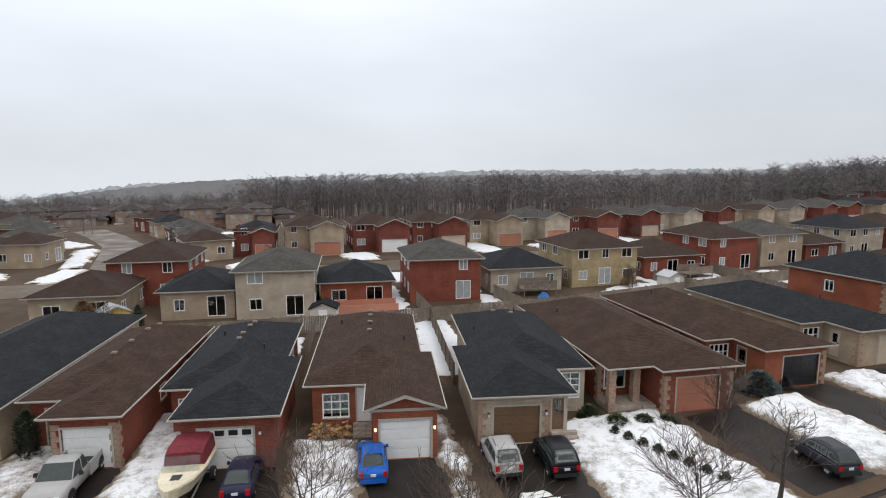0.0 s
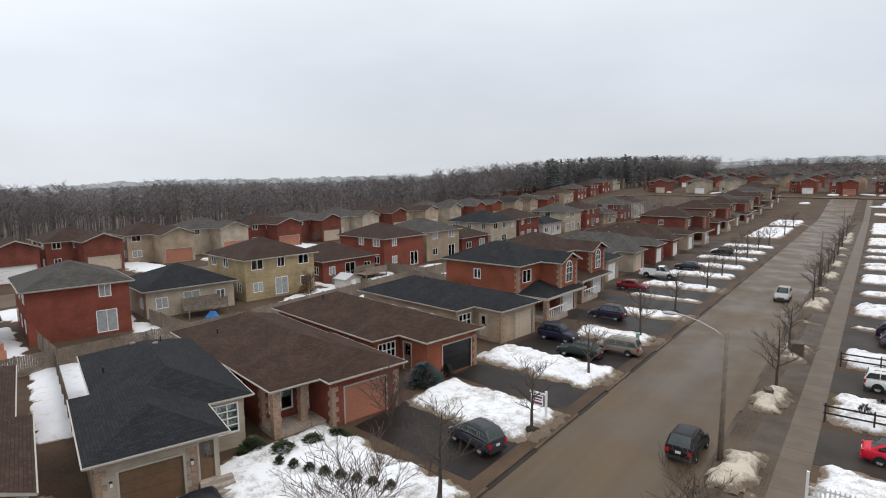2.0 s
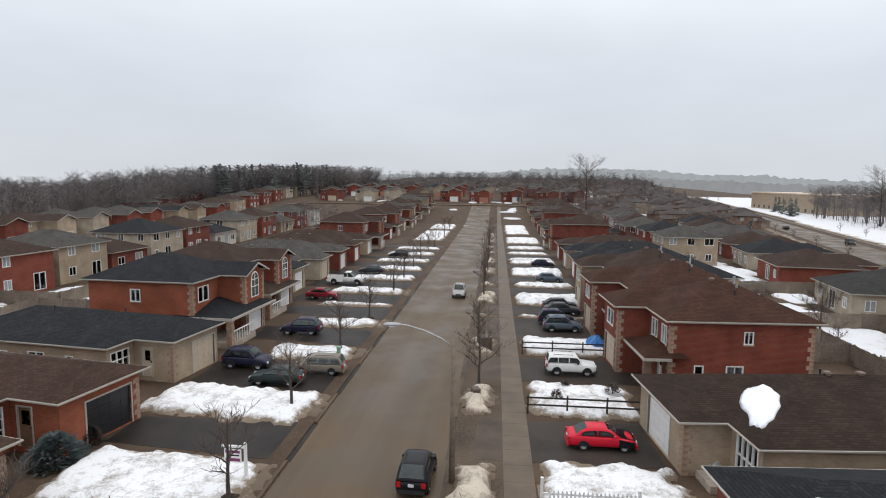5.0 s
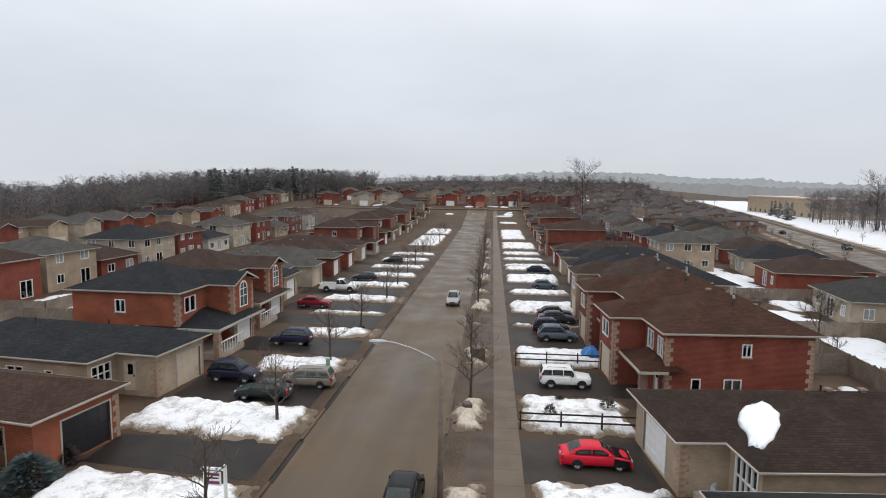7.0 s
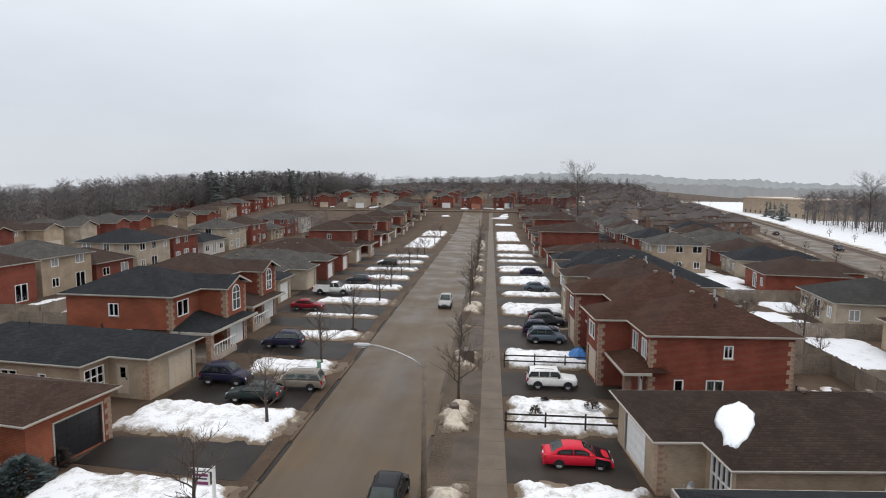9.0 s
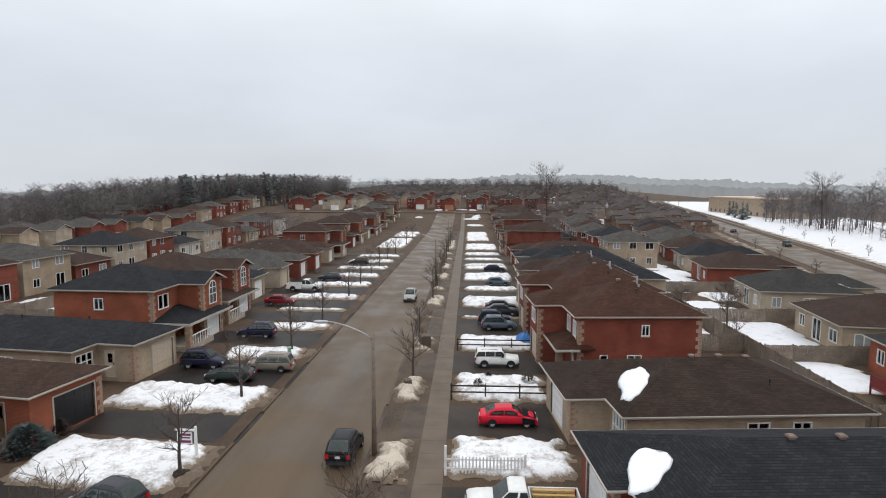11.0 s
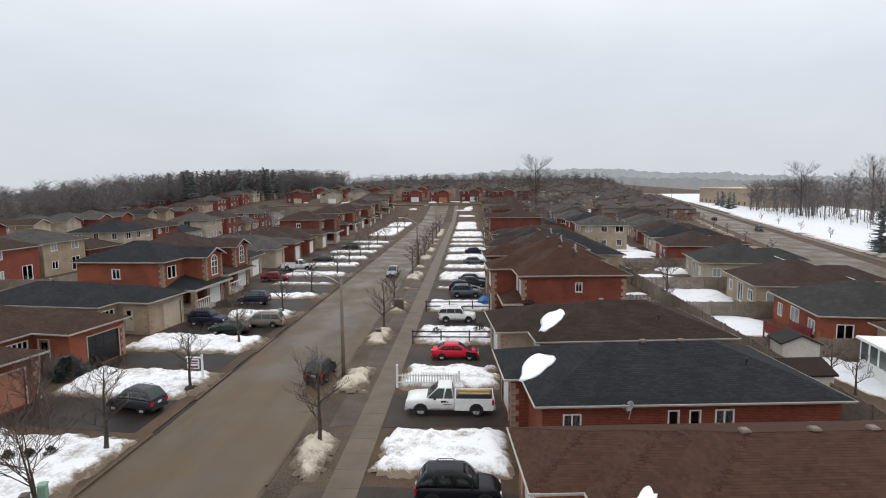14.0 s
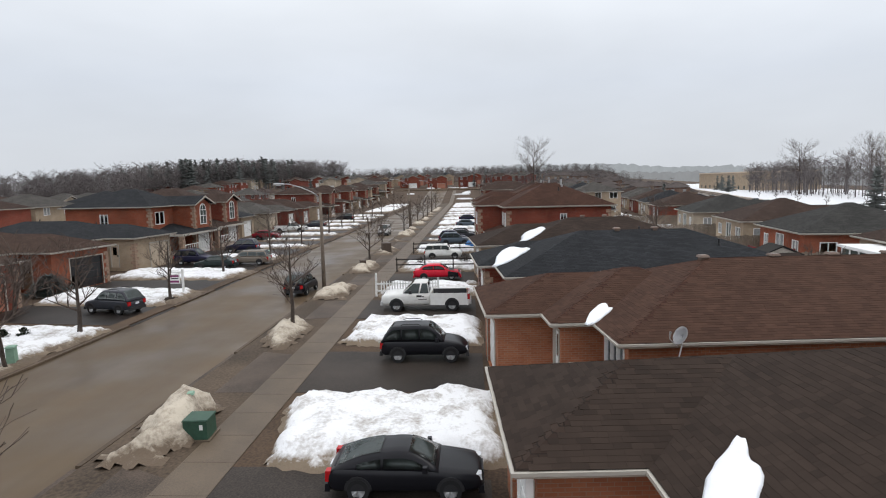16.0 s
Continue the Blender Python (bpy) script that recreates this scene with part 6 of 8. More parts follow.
def car(kind, m, body, label, name="car", hood=None, rims=None):
    """A car in its own frame: nose towards +x, centred, wheels on the ground."""
    L_, W, H, c, belt, hd, xa, xb, xc, xd, deck, wr, wb, fa = CARS[kind]
    t = thing(name, m @ Matrix.Diagonal((.79, .83, .85, 1)), label, "car", "cars parked along the street")
    X = lambda d: L_ / 2 - d
    hw = W / 2

    def sec(d, zt, w, zb=None):
        zb = c if zb is None else zb
        return [(X(d), s * w * k, z) for s, k, z in ((1, .88, zb), (1, 1.0, zb + .16), (1, 1.0, zb + (zt - zb) * .72), (1, .955, zt - .05), (1, .86, zt),
                                                    (-1, .86, zt), (-1, .955, zt - .05), (-1, 1.0, zb + (zt - zb) * .72), (-1, 1.0, zb + .16), (-1, .88, zb))]

    bm = bmesh.new()
    nose = .72 if kind != "jeep" else .95
    loft(bm, [sec(.0, nose - .12, hw * .72, c + .12), sec(.10, nose, hw * .86, c + .02), sec(.45, hd - .05, hw * .97), sec(.9, hd, hw), sec(xa, belt, hw),
              sec((xa + xd) / 2, belt, hw), sec(xd - .05, deck, hw), sec(L_ - .25, deck - .02, hw * .97), sec(L_ - .06, deck - .12, hw * .9, c + .04), sec(L_, deck - .25, hw * .8, c + .12)])
    body_ob = part("body", bm, body, t, smooth=True)
    sm = body_ob.modifiers.new("smooth", "SUBSURF")
    sm.levels = sm.render_levels = 1
    # cabin: a rounded hull of painted roof and pillars, with curved glass set a little proud
    wb0, wt0 = hw * .92, hw * (.70 if kind in ("sedan", "coupe") else .77)
    bz = belt - .05

    def crest(d):
        if d < xb:
            k = max(0, (d - xa) / (xb - xa))
            return bz + .02 + (H - .04 - bz) * (1 - (1 - k) ** 1.55)
        if d > xc:
            k = max(0, (xd - d) / (xd - xc))
            return min(bz, deck) + .02 + (H - .05 - min(bz, deck)) * (1 - (1 - k) ** (1.8 if kind in ("sedan", "coupe") else 1.4))
        return H - .02 + .02 * math.sin(math.pi * (d - xb) / (xc - xb)) - .02 * (d - xb) / (xc - xb)

    def side(d, f):
        """Half width at a share f of the height between belt and crest."""
        top_w = wb0 + (wt0 - wb0) * (crest(d) - bz) / (H - bz)
        return wb0 + (top_w - wb0) * (.75 * f + .25 * f * f)

    def stations(p, q, n):
        return [p + (q - p) * i / n for i in range(n + 1)]

    def hull(d):
        z, w = crest(d), side(d, 1)
        g = z - bz
        r = min(.09, g * .4)
        half = [(wb0, bz - .05), (side(d, .5), bz + g * .5 - r * .3), (side(d, .9), z - r), (w * .95, z - r * .4), (w * .80, z - r * .05), (w * .4, z + .01)]
        return [(X(d), y, zz) for y, zz in half] + [(X(d), -y, zz) for y, zz in half[::-1]]

    cb = bmesh.new()
    loft(cb, [hull(d) for d in stations(xa, xb, 6) + stations(xb, xc, 5)[1:] + stations(xc, xd, 6)[1:]])
    part("roof", cb, body, t, smooth=True)

    def glass(rows):
        pb = bmesh.new()
        vs = [[pb.verts.new(p) for p in r] for r in rows]
        for r, q in zip(vs, vs[1:]):
            for k in range(len(r) - 1):
                pb.faces.new((r[k], r[k + 1], q[k + 1], q[k]))
        bmesh.ops.solidify(pb, geom=pb.faces[:], thickness=.006)
        part("window_pane", pb, CAR_GLASS, t, "tinted car glass", smooth=True)

    # windscreen and rear window
    for p, q in ((xa + (xb - xa) * .08, xa + (xb - xa) * .93), (xd - (xd - xc) * .10, xd - (xd - xc) * .90)):
        rows = []
        for d in stations(p, q, 5):
            z, w = crest(d), side(d, 1) * .84
            rows.append([(X(d), w * f, z + .022 - .02 * abs(f) ** 3) for f in (-1, -.6, -.2, .2, .6, 1)])
        glass(rows)
    # side windows
    n = 3 if kind in ("suv", "jeep", "wagon") else 2
    d0, d1 = xa + (xb - xa) * .42, xd - (xd - xc) * (.45 if kind in ("sedan", "coupe") else .2)
    if kind == "coupe":
        cutl = [d0, d0 + (d1 - d0) * .62, d1]
    else:
        cutl = stations(d0, d1, n)
    for s in (1, -1):
        for p, q in zip(cutl, cutl[1:]):
            rows = []
            for d in stations(p + .035, q - .035, 4):
                g = crest(d) - bz
                top_f = max(.3, 1 - .13 / g)
                rows.append([(X(d), s * (side(d, f) + .012), bz + g * f) for f in (.16, .16 + (top_f - .16) * .5, top_f)])
            glass(rows)
    # wheels
    tb, rb = wheel_meshes(wr, .22)
    first = None
    for ax, s in ((fa, 1), (fa, -1), (fa + wb, 1), (fa + wb, -1)):
        mw = pose(X(ax), s * (hw - .10), wr, 0, 0, 180 if s > 0 else 0)
        if first is None:
            first = (part("wheel", tb, TYRE, t, "black tyre"), None)
            first[0].matrix_basis = mw
            rim = part("rim", rb, rims or RIM, first[0], "five-spoke rim")
            first = (first[0], rim)
        else:
            w = share("wheel", first[0], mw, t)
            share("rim", first[1], Matrix(), w)
        ab = bmesh.new()
        loft(ab, [[(X(ax) + (wr + .07) * math.cos(a * math.pi / 8), s * q, wr + (wr + .06) * math.sin(a * math.pi / 8)) for a in range(9)] for q in (hw - .2, hw + .004)])
        part("wheel_arch", ab, CAR_TRIM, t, "dark wheel arch")
    # lamps, bumpers, mirrors, plate
    for s in (1, -1):
        hb = bmesh.new()
        box(hb, X(.30), X(.03), s * hw * .62 - .14, s * hw * .62 + .14, nose - .16, nose - .02, taper=.02)
        part("headlight", hb, LAMP_CLEAR, t, "clear headlight")
        lb = bmesh.new()
        box(lb, X(L_ + .012), X(L_ - .16), s * hw * .76 - .12, s * hw * .76 + .12, deck - .38, deck - .10, taper=.01)
        part("taillight", lb, LAMP_RED, t, "red taillight")
        mb = bmesh.new()
        box(mb, X(xa + .45), X(xa + .28), s * (hw + .02) - .09, s * (hw + .02) + .09, belt - .02, belt + .13, taper=.02)
        part("wing_mirror", mb, body if kind != "jeep" else CAR_TRIM, t)
    fb = bmesh.new()
    box(fb, X(.14), X(-.03), -hw * .8, hw * .8, c, c + .2, taper=.02)
    part("front_bumper", fb, CAR_TRIM if kind in ("suv", "jeep") else body, t)
    rbm = bmesh.new()
    box(rbm, X(L_ + .05), X(L_ - .1), -hw * .84, hw * .84, c + .04, c + .24, taper=.02)
    part("rear_bumper", rbm, CAR_TRIM if kind in ("suv", "jeep") else body, t)
    gbm = bmesh.new()
    box(gbm, X(.05), X(-.012), -hw * .38, hw * .38, nose - .22, nose - .06, taper=.01)
    part("grille", gbm, CAR_TRIM, t)
    pbm = bmesh.new()
    box(pbm, X(L_ + .02), X(L_ - .05), -.16, .16, deck - .34, deck - .2)
    part("number_plate", pbm, PLATE, t, "plain number plate")
    if kind in ("suv", "jeep", "wagon"):
        for s in (1, -1):
            qb = bmesh.new()
            tube(qb, [(X(xb + .35), s * wt0 * .82, H), (X(xb + .5), s * wt0 * .82, H + .06), (X(xc - .5), s * wt0 * .82, H + .06), (X(xc - .35), s * wt0 * .82, H)], [.02] * 4, 6)
            part("roof_rail", qb, CAR_TRIM, t)
    if hood:
        ob2 = bmesh.new()
        q = [(X(.12), hw * .8, nose + .012), (X(.12), -hw * .8, nose + .012), (X(.9), -hw * .84, hd + .014), (X(.9), hw * .84, hd + .014), (X(xa), hw * .84, belt + .014), (X(xa), -hw * .84, belt + .014)]
        vs = [ob2.verts.new(p) for p in q]
        ob2.faces.new((vs[0], vs[1], vs[2], vs[3]))
        ob2.faces.new((vs[3], vs[2], vs[5], vs[4]))
        bmesh.ops.solidify(ob2, geom=ob2.faces[:], thickness=.01)
        part("bonnet", ob2, hood, t, "black replacement bonnet")
        for s in (1, -1):
            wbm = bmesh.new()
            loft(wbm, [[(X(d), s * (hw + .008), z) for d, z in ((.25, c + .1), (xa + .05, c + .1), (xa + .05, belt - .08), (.9, hd - .1), (.25, nose - .03))], [(X(d), s * (hw - .03), z) for d, z in ((.25, c + .1), (xa + .05, c + .1), (xa + .05, belt - .08), (.9, hd - .1), (.25, nose - .03))]])
            part("front_wing", wbm, hood, t, "black replacement wing")
    return t


def pickup(m, body, label, cargo=True, lettering=True):
    """A pickup with an open bed."""
    t = thing("pickup_truck", m @ Matrix.Diagonal((.845, .87, .88, 1)), label, "truck", "cars parked along the street")
    L_, W, H, c, wr = 5.75, 1.98, 1.84, .42, .40
    hw = W / 2
    X = lambda d: L_ / 2 - d

    def sec(d, zt, w, zb=None):
        zb = c if zb is None else zb
        return [(X(d), s * w * k, z) for s, k, z in ((1, .9, zb), (1, 1, zb + .15), (1, 1, zt - .2), (1, .96, zt - .06), (1, .88, zt), (-1, .88, zt), (-1, .96, zt - .06), (-1, 1, zt - .2), (-1, 1, zb + .15), (-1, .9, zb))]

    bm = bmesh.new()
    loft(bm, [sec(0, .92, hw * .86, c + .12), sec(.1, 1.05, hw * .95), sec(.5, 1.10, hw), sec(1.45, 1.16, hw), sec(3.15, 1.16, hw)])
    part("cab_body", bm, body, t, smooth=True)
    # bed: floor, two sides, front wall, tailgate
    for nm, q in (("bed_floor", (X(5.6), X(3.18), -hw * .9, hw * .9, c + .1, c + .3)), ("bed_side", (X(5.68), X(3.18), hw - .10, hw, c, 1.16)), ("bed_side", (X(5.68), X(3.18), -hw, -hw + .10, c, 1.16)),
                  ("tailgate", (X(5.75), X(5.66), -hw * .96, hw * .96, c + .1, 1.18)), ("bed_front", (X(3.27), X(3.19), -hw + .1, hw - .1, c + .3, 1.2))):
        b2 = bmesh.new()
        box(b2, *q, taper=.012)
        part(nm, b2, body if nm != "bed_floor" else CAR_TRIM, t)
    if cargo:
        for k, (mat, yy, z0, z1) in enumerate(((TAN_BOARD, -hw + .16, 1.0, 1.14), (TAN_BOARD, -hw + .42, .9, 1.02), (DOOR_BLACK, hw - .3, .8, 1.42))):
            b3 = bmesh.new()
            box(b3, X(5.55), X(3.4), yy, yy + .18, z0, z1)
            part("board", b3, mat, t, "lumber lying in the bed")
    wb0, wt0 = hw * .92, hw * .76
    cb = bmesh.new()
    low = [(X(1.35), wb0, 1.13), (X(3.12), wb0, 1.13), (X(3.12), -wb0, 1.13), (X(1.35), -wb0, 1.13)]
    mid = [(X(2.1), wt0, H - .05), (X(3.0), wt0, H - .05), (X(3.0), -wt0, H - .05), (X(2.1), -wt0, H - .05)]
    top = [(X(2.25), wt0 * .85, H), (X(2.9), wt0 * .85, H), (X(2.9), -wt0 * .85, H), (X(2.25), -wt0 * .85, H)]
    loft(cb, [low, mid, top])
    bmesh.ops.bevel(cb, geom=cb.edges[:], offset=.045, segments=2, affect="EDGES")
    part("roof", cb, body, t, smooth=True)
    mix = lambda a, b, k: tuple(p + (q - p) * k for p, q in zip(a, b))

    def pane(P, inset=.06):
        P = [Vector(q) for q in P]
        ctr = sum(P, Vector()) / 4
        nrm = (P[1] - P[0]).cross(P[3] - P[0]).normalized()
        if nrm.dot(ctr - Vector((X(2.7), 0, 1.3))) < 0:
            nrm = -nrm
        pb = bmesh.new()
        f = pb.faces.new([pb.verts.new(ctr + (q - ctr) * (1 - inset) + nrm * .012) for q in P])
        bmesh.ops.solidify(pb, geom=[f], thickness=.01)
        part("window_pane", pb, CAR_GLASS, t, "tinted car glass")

    pane((low[0], low[3], mid[3], mid[0]))
    pane((low[1], low[2], mid[2], mid[1]))
    for A, B, C_, D_ in ((low[0], low[1], mid[1], mid[0]), (low[3], low[2], mid[2], mid[3])):
        pane((A, mix(A, B, .62), mix(D_, C_, .55), D_), .09)
        pane((mix(A, B, .64), B, C_, mix(D_, C_, .6)), .09)
    tb, rb = wheel_meshes(wr, .26)
    first = None
    for ax, s in ((.98, 1), (.98, -1), (4.6, 1), (4.6, -1)):
        mw = pose(X(ax), s * (hw - .12), wr, 0, 0, 180 if s > 0 else 0)
        if first is None:
            w0 = part("wheel", tb, TYRE, t, "black tyre")
            w0.matrix_basis = mw
            first = (w0, part("rim", rb, RIM, w0, "steel rim"))
        else:
            w = share("wheel", first[0], mw, t)
            share("rim", first[1], Matrix(), w)
        ab = bmesh.new()
        loft(ab, [[(X(ax) + (wr + .08) * math.cos(a * math.pi / 8), s * q, wr + (wr + .08) * math.sin(a * math.pi / 8)) for a in range(9)] for q in (hw - .2, hw + .006)])
        part("wheel_arch", ab, CAR_TRIM, t, "dark wheel arch")
    for s in (1, -1):
        hb = bmesh.new()
        box(hb, X(.2), X(-.01), s * hw * .74 - .14, s * hw * .74 + .14, .76, .98, taper=.02)
        part("headlight", hb, LAMP_CLEAR, t, "clear headlight")
        lb = bmesh.new()
        box(lb, X(5.77), X(5.6), s * (hw - .08) - .09, s * (hw - .08) + .09, .78, 1.12, taper=.01)
        part("taillight", lb, LAMP_RED, t, "red taillight")
        mb = bmesh.new()
        box(mb, X(2.0), X(1.84), s * (hw + .1) - .1, s * (hw + .1) + .1, 1.16, 1.36, taper=.02)
        part("wing_mirror", mb, CAR_TRIM, t)
    for nm, q in (("front_bumper", (X(.1), X(-.08), -hw * .95, hw * .95, .42, .66)), ("rear_bumper", (X(5.86), X(5.7), -hw * .9, hw * .9, .45, .62)), ("grille", (X(.06), X(-.03), -hw * .5, hw * .5, .72, .98))):
        b4 = bmesh.new()
        box(b4, *q, taper=.02)
        part(nm, b4, METAL_GREY if "bumper" in nm else CAR_TRIM, t)
    if lettering:
        for k, (x, z, ln, hh) in enumerate(((2.30, .93, .34, .12), (2.68, .93, .10, .08), (2.42, .78, .55, .04))):
            for s in (1, -1):
                b5 = bmesh.new()
                box(b5, X(x + ln), X(x), min(s * hw, s * (hw + .006)), max(s * hw, s * (hw + .006)), z, z + hh)
                part("lettering", b5, DOOR_BLACK, t, "dark lettering bar on the door")
    return t


WHITE_CAR, BLACK_CAR, RED_CAR = paint("white_car_paint", (0.72, 0.72, 0.70)), paint("black_car_paint", (0.010, 0.010, 0.013)), paint("red_car_paint", (0.55, 0.014, 0.035))
GREY_CAR, BLUE_CAR, SILVER_CAR = paint("slate_grey_car_paint", (0.036, 0.038, 0.046)), paint("bright_blue_car_paint", (0.012, 0.10, 0.42)), paint("silver_car_paint", (0.36, 0.35, 0.34))
NAVY_CAR, TAN_CAR, GREEN_CAR, STEEL_CAR, MAROON_CAR = paint("navy_car_paint", (0.018, 0.018, 0.042)), paint("tan_car_paint", (0.20, 0.17, 0.14)), paint("dark_green_car_paint", (0.020, 0.030, 0.030)), paint("steel_blue_car_paint", (0.10, 0.125, 0.155)), paint("maroon_car_paint", (0.22, 0.015, 0.025))
G = .112
N_, S_, E_ = 90, -90, 0
pickup(pose(28.5, -.45, G, 0, 0, N_), WHITE_CAR, "white pickup truck with lumber in its open bed")
car("suv", pose(19.3, -1.1, G, 0, 0, S_), BLACK_CAR, "black SUV parked on a wet driveway")
car("coupe", pose(9.3, -1.45, G, 0, 0, S_), BLACK_CAR, "glossy black coupe parked on a driveway")
car("sedan", pose(38.55, -.5, G, 0, 0, S_) @ Matrix.Scale(.95, 4), RED_CAR, "bright red sedan with a black bonnet", hood=BLACK_CAR)
car("jeep", pose(50.0, -.4, G, 0, 0, S_), WHITE_CAR, "boxy white SUV parked on a driveway")
car("suv", pose(62.0, -1.2, G, 0, 0, S_), STEEL_CAR, "steel blue SUV parked beside other cars")
car("suv", pose(64.6, -.9, G, 0, 0, S_), NAVY_CAR, "navy SUV parked beside other cars")
car("sedan", pose(69.0, -1.9, G, 0, 0, S_), GREY_CAR, "slate grey sedan on a driveway")
car("sedan", pose(71.2, -1.9, G, 0, 0, S_), BLACK_CAR, "black sedan on a driveway")
car("sedan", pose(88.8, -2.4, G, 0, 0, S_), STEEL_CAR, "steel blue sedan on a driveway")
car("sedan", pose(102.8, -2.6, G, 0, 0, S_), NAVY_CAR, "navy sedan on a driveway")
car("suv", pose(34.3, 8.4, .02, 0, 0, E_ - 2) @ Matrix.Scale(.96, 4), BLACK_CAR, "black SUV parked at the kerb of the street")
car("suv", pose(77.2, 9.2, .02, 0, 0, E_ + 180), SILVER_CAR, "silver SUV standing on the street")
car("suv", pose(28.4, 17.6, G, 0, 0, 76) @ Matrix.Scale(.95, 4), GREY_CAR, "slate grey SUV parked on a driveway")
car("suv", pose(48.6, 22.6, G, 0, 0, -93), NAVY_CAR, "dark blue SUV parked before a garage")
car("sedan", pose(45.6, 19.3, G, 0, 0, 92) @ Matrix.Scale(.96, 4), GREEN_CAR, "dark green sedan on a driveway")
car("wagon", pose(48.0, 17.2, G, 0, 0, 92) @ Matrix.Scale(.96, 4), TAN_CAR, "tan minivan parked near the street")
car("suv", pose(58.0, 21.9, G, 0, 0, 92), NAVY_CAR, "dark purple-blue SUV on a driveway")
car("sedan", pose(73.2, 24.6, G, 0, 0, -90), MAROON_CAR, "maroon car parked on a driveway")
pickup(pose(83.0, 24.4, G, 0, 0, -90), WHITE_CAR, "white crew pickup truck on a driveway", False, False)
car("sedan", pose(92, 23, G, 0, 0, 90), GREY_CAR, "grey sedan on a far driveway")
car("suv", pose(110, 22, G, 0, 0, 90), BLACK_CAR, "black SUV on a far driveway")
car("suv", pose(13.4, 24.0, G, 0, 0, 76), SILVER_CAR, "silver crossover parked before a garage")
car("suv", pose(15.9, 22.9, G, 0, 0, 76), BLACK_CAR, "black crossover on a wet driveway")
car("sedan", pose(12.7, 18.6, G, 0, 0, 80), WHITE_CAR, "white car parked on a driveway")
car("sedan", pose(7.35, 26.1, G, 0, 0, 75), BLUE_CAR, "bright blue hatchback on a driveway")
car("sedan", pose(1.3, 27.0, G, 0, 0, 75), NAVY_CAR, "dark purple-blue car beside a boat")
pickup(pose(-6.2, 30.0, G, 0, 0, -105), SILVER_CAR, "silver pickup truck before a white garage", False, False)
car("suv", pose(31.5, 84.4, .03, 0, 0, 0), BLACK_CAR, "black SUV on the parallel street")
car("sedan", pose(37.5, 90.0, .1, 0, 0, 90), WHITE_CAR, "white car before a far house")
car("sedan", ART @ pose(142, 2.0, .04), BLACK_CAR, "black car on the arterial road")
car("suv", ART @ pose(95, -2.0, .04, 0, 0, 180), GREY_CAR, "grey SUV on the arterial road")


def boat(m):
    """A small motor boat under a canvas top, on its trailer."""
    t = thing("motor_boat", m, "cream motor boat with a wine-red canvas top on a trailer", "boat")
    bm = bmesh.new()
    secs = []
    for x, w, zt, zb in ((-2.6, .95, 1.25, .62), (-1.2, 1.02, 1.28, .55), (.3, 1.0, 1.34, .52), (1.6, .78, 1.42, .6), (2.4, .42, 1.5, .78), (2.8, .08, 1.55, 1.0)):
        secs.append([(x, 0, zb), (x, w * .75, zb + .22), (x, w, zt - .08), (x, w * .93, zt), (x, -w * .93, zt), (x, -w, zt - .08), (x, -w * .75, zb + .22)])
    loft(bm, secs)
    part("hull", bm, CREAM, t, smooth=False)
    cb = bmesh.new()
    loft(cb, [[(x, s * w, z) for s, w, z in ((1, .9, 1.3), (1, .82, zt - .1), (1, .5, zt), (-1, .5, zt), (-1, .82, zt - .1), (-1, .9, 1.3))] for x, zt in ((-2.5, 1.7), (-1.6, 2.05), (-.2, 2.1), (.25, 1.95))])
    part("canvas_top", cb, WINE, t, "wine-red canvas cover")
    for k, yy in enumerate((-.55, 0, .55)):
        wb_ = bmesh.new()
        quad(wb_, (.95, yy - .26, 1.38), (.95, yy + .26, 1.38), (.35, yy + .24, 1.85), (.35, yy - .24, 1.85))
        bmesh.ops.solidify(wb_, geom=wb_.faces[:], thickness=.015)
        part("windscreen", wb_, GLASS, t, "boat windscreen")
    hb = bmesh.new()
    box(hb, 1.25, 1.75, -.22, .22, 1.385, 1.44, taper=.02)
    part("hatch", hb, CAR_TRIM, t)
    fb = bmesh.new()
    tube(fb, [(-2.3, .6, .42), (1.6, .6, .42), (3.4, 0, .42)], [.05] * 3, 6)
    tube(fb, [(-2.3, -.6, .42), (1.6, -.6, .42), (3.4, 0, .42)], [.05] * 3, 6)
    tube(fb, [(-.8, -.95, .38), (-.8, .95, .38)], [.04] * 2, 6)
    tube(fb, [(-1.6, -.6, .42), (-1.6, 0, .56), (-1.6, .6, .42)], [.04] * 3, 6)
    part("trailer", fb, METAL_GREY, t, "metal boat trailer")
    for s in (1, -1):
        tb, rb = wheel_meshes(.32, .2)
        w = part("wheel", tb, TYRE, t)
        w.matrix_basis = pose(-.8, s * .95, .32, 0, 0, 180 if s > 0 else 0)
        part("rim", rb, RIM, w)


boat(pose(-1.1, 27.6, G, 0, 0, -105))

# ---- trees ----
def branch(bm, p, d, ln, r, level, rnd, sides):
    """One limb and what grows from it."""
    pts, radii = [p.copy()], [r]
    n = 4 if level < 2 else 3
    for i in range(n):
        d = (d + Vector((rnd.uniform(-1, 1), rnd.uniform(-1, 1), rnd.uniform(-.3, .6))) * .16).normalized()
        p = p + d * ln / n
        pts.append(p.copy())
        radii.append(max(.009 if r < .2 else .02, r * (1 - .68 * (i + 1) / n)))
    tube(bm, pts, radii, sides, cap=False)
    if level >= 4:
        return
    for i in range(1, n + 1):
        for k in range(2 if level < 3 else rnd.choice((1, 2))):
            side = Vector((rnd.uniform(-1, 1), rnd.uniform(-1, 1), rnd.uniform(-.1, .7))).normalized()
            nd = (d * .75 + side * .8).normalized()
            branch(bm, pts[i], nd, ln * rnd.uniform(.45, .68), radii[i] * .7, level + 1, rnd, 3)


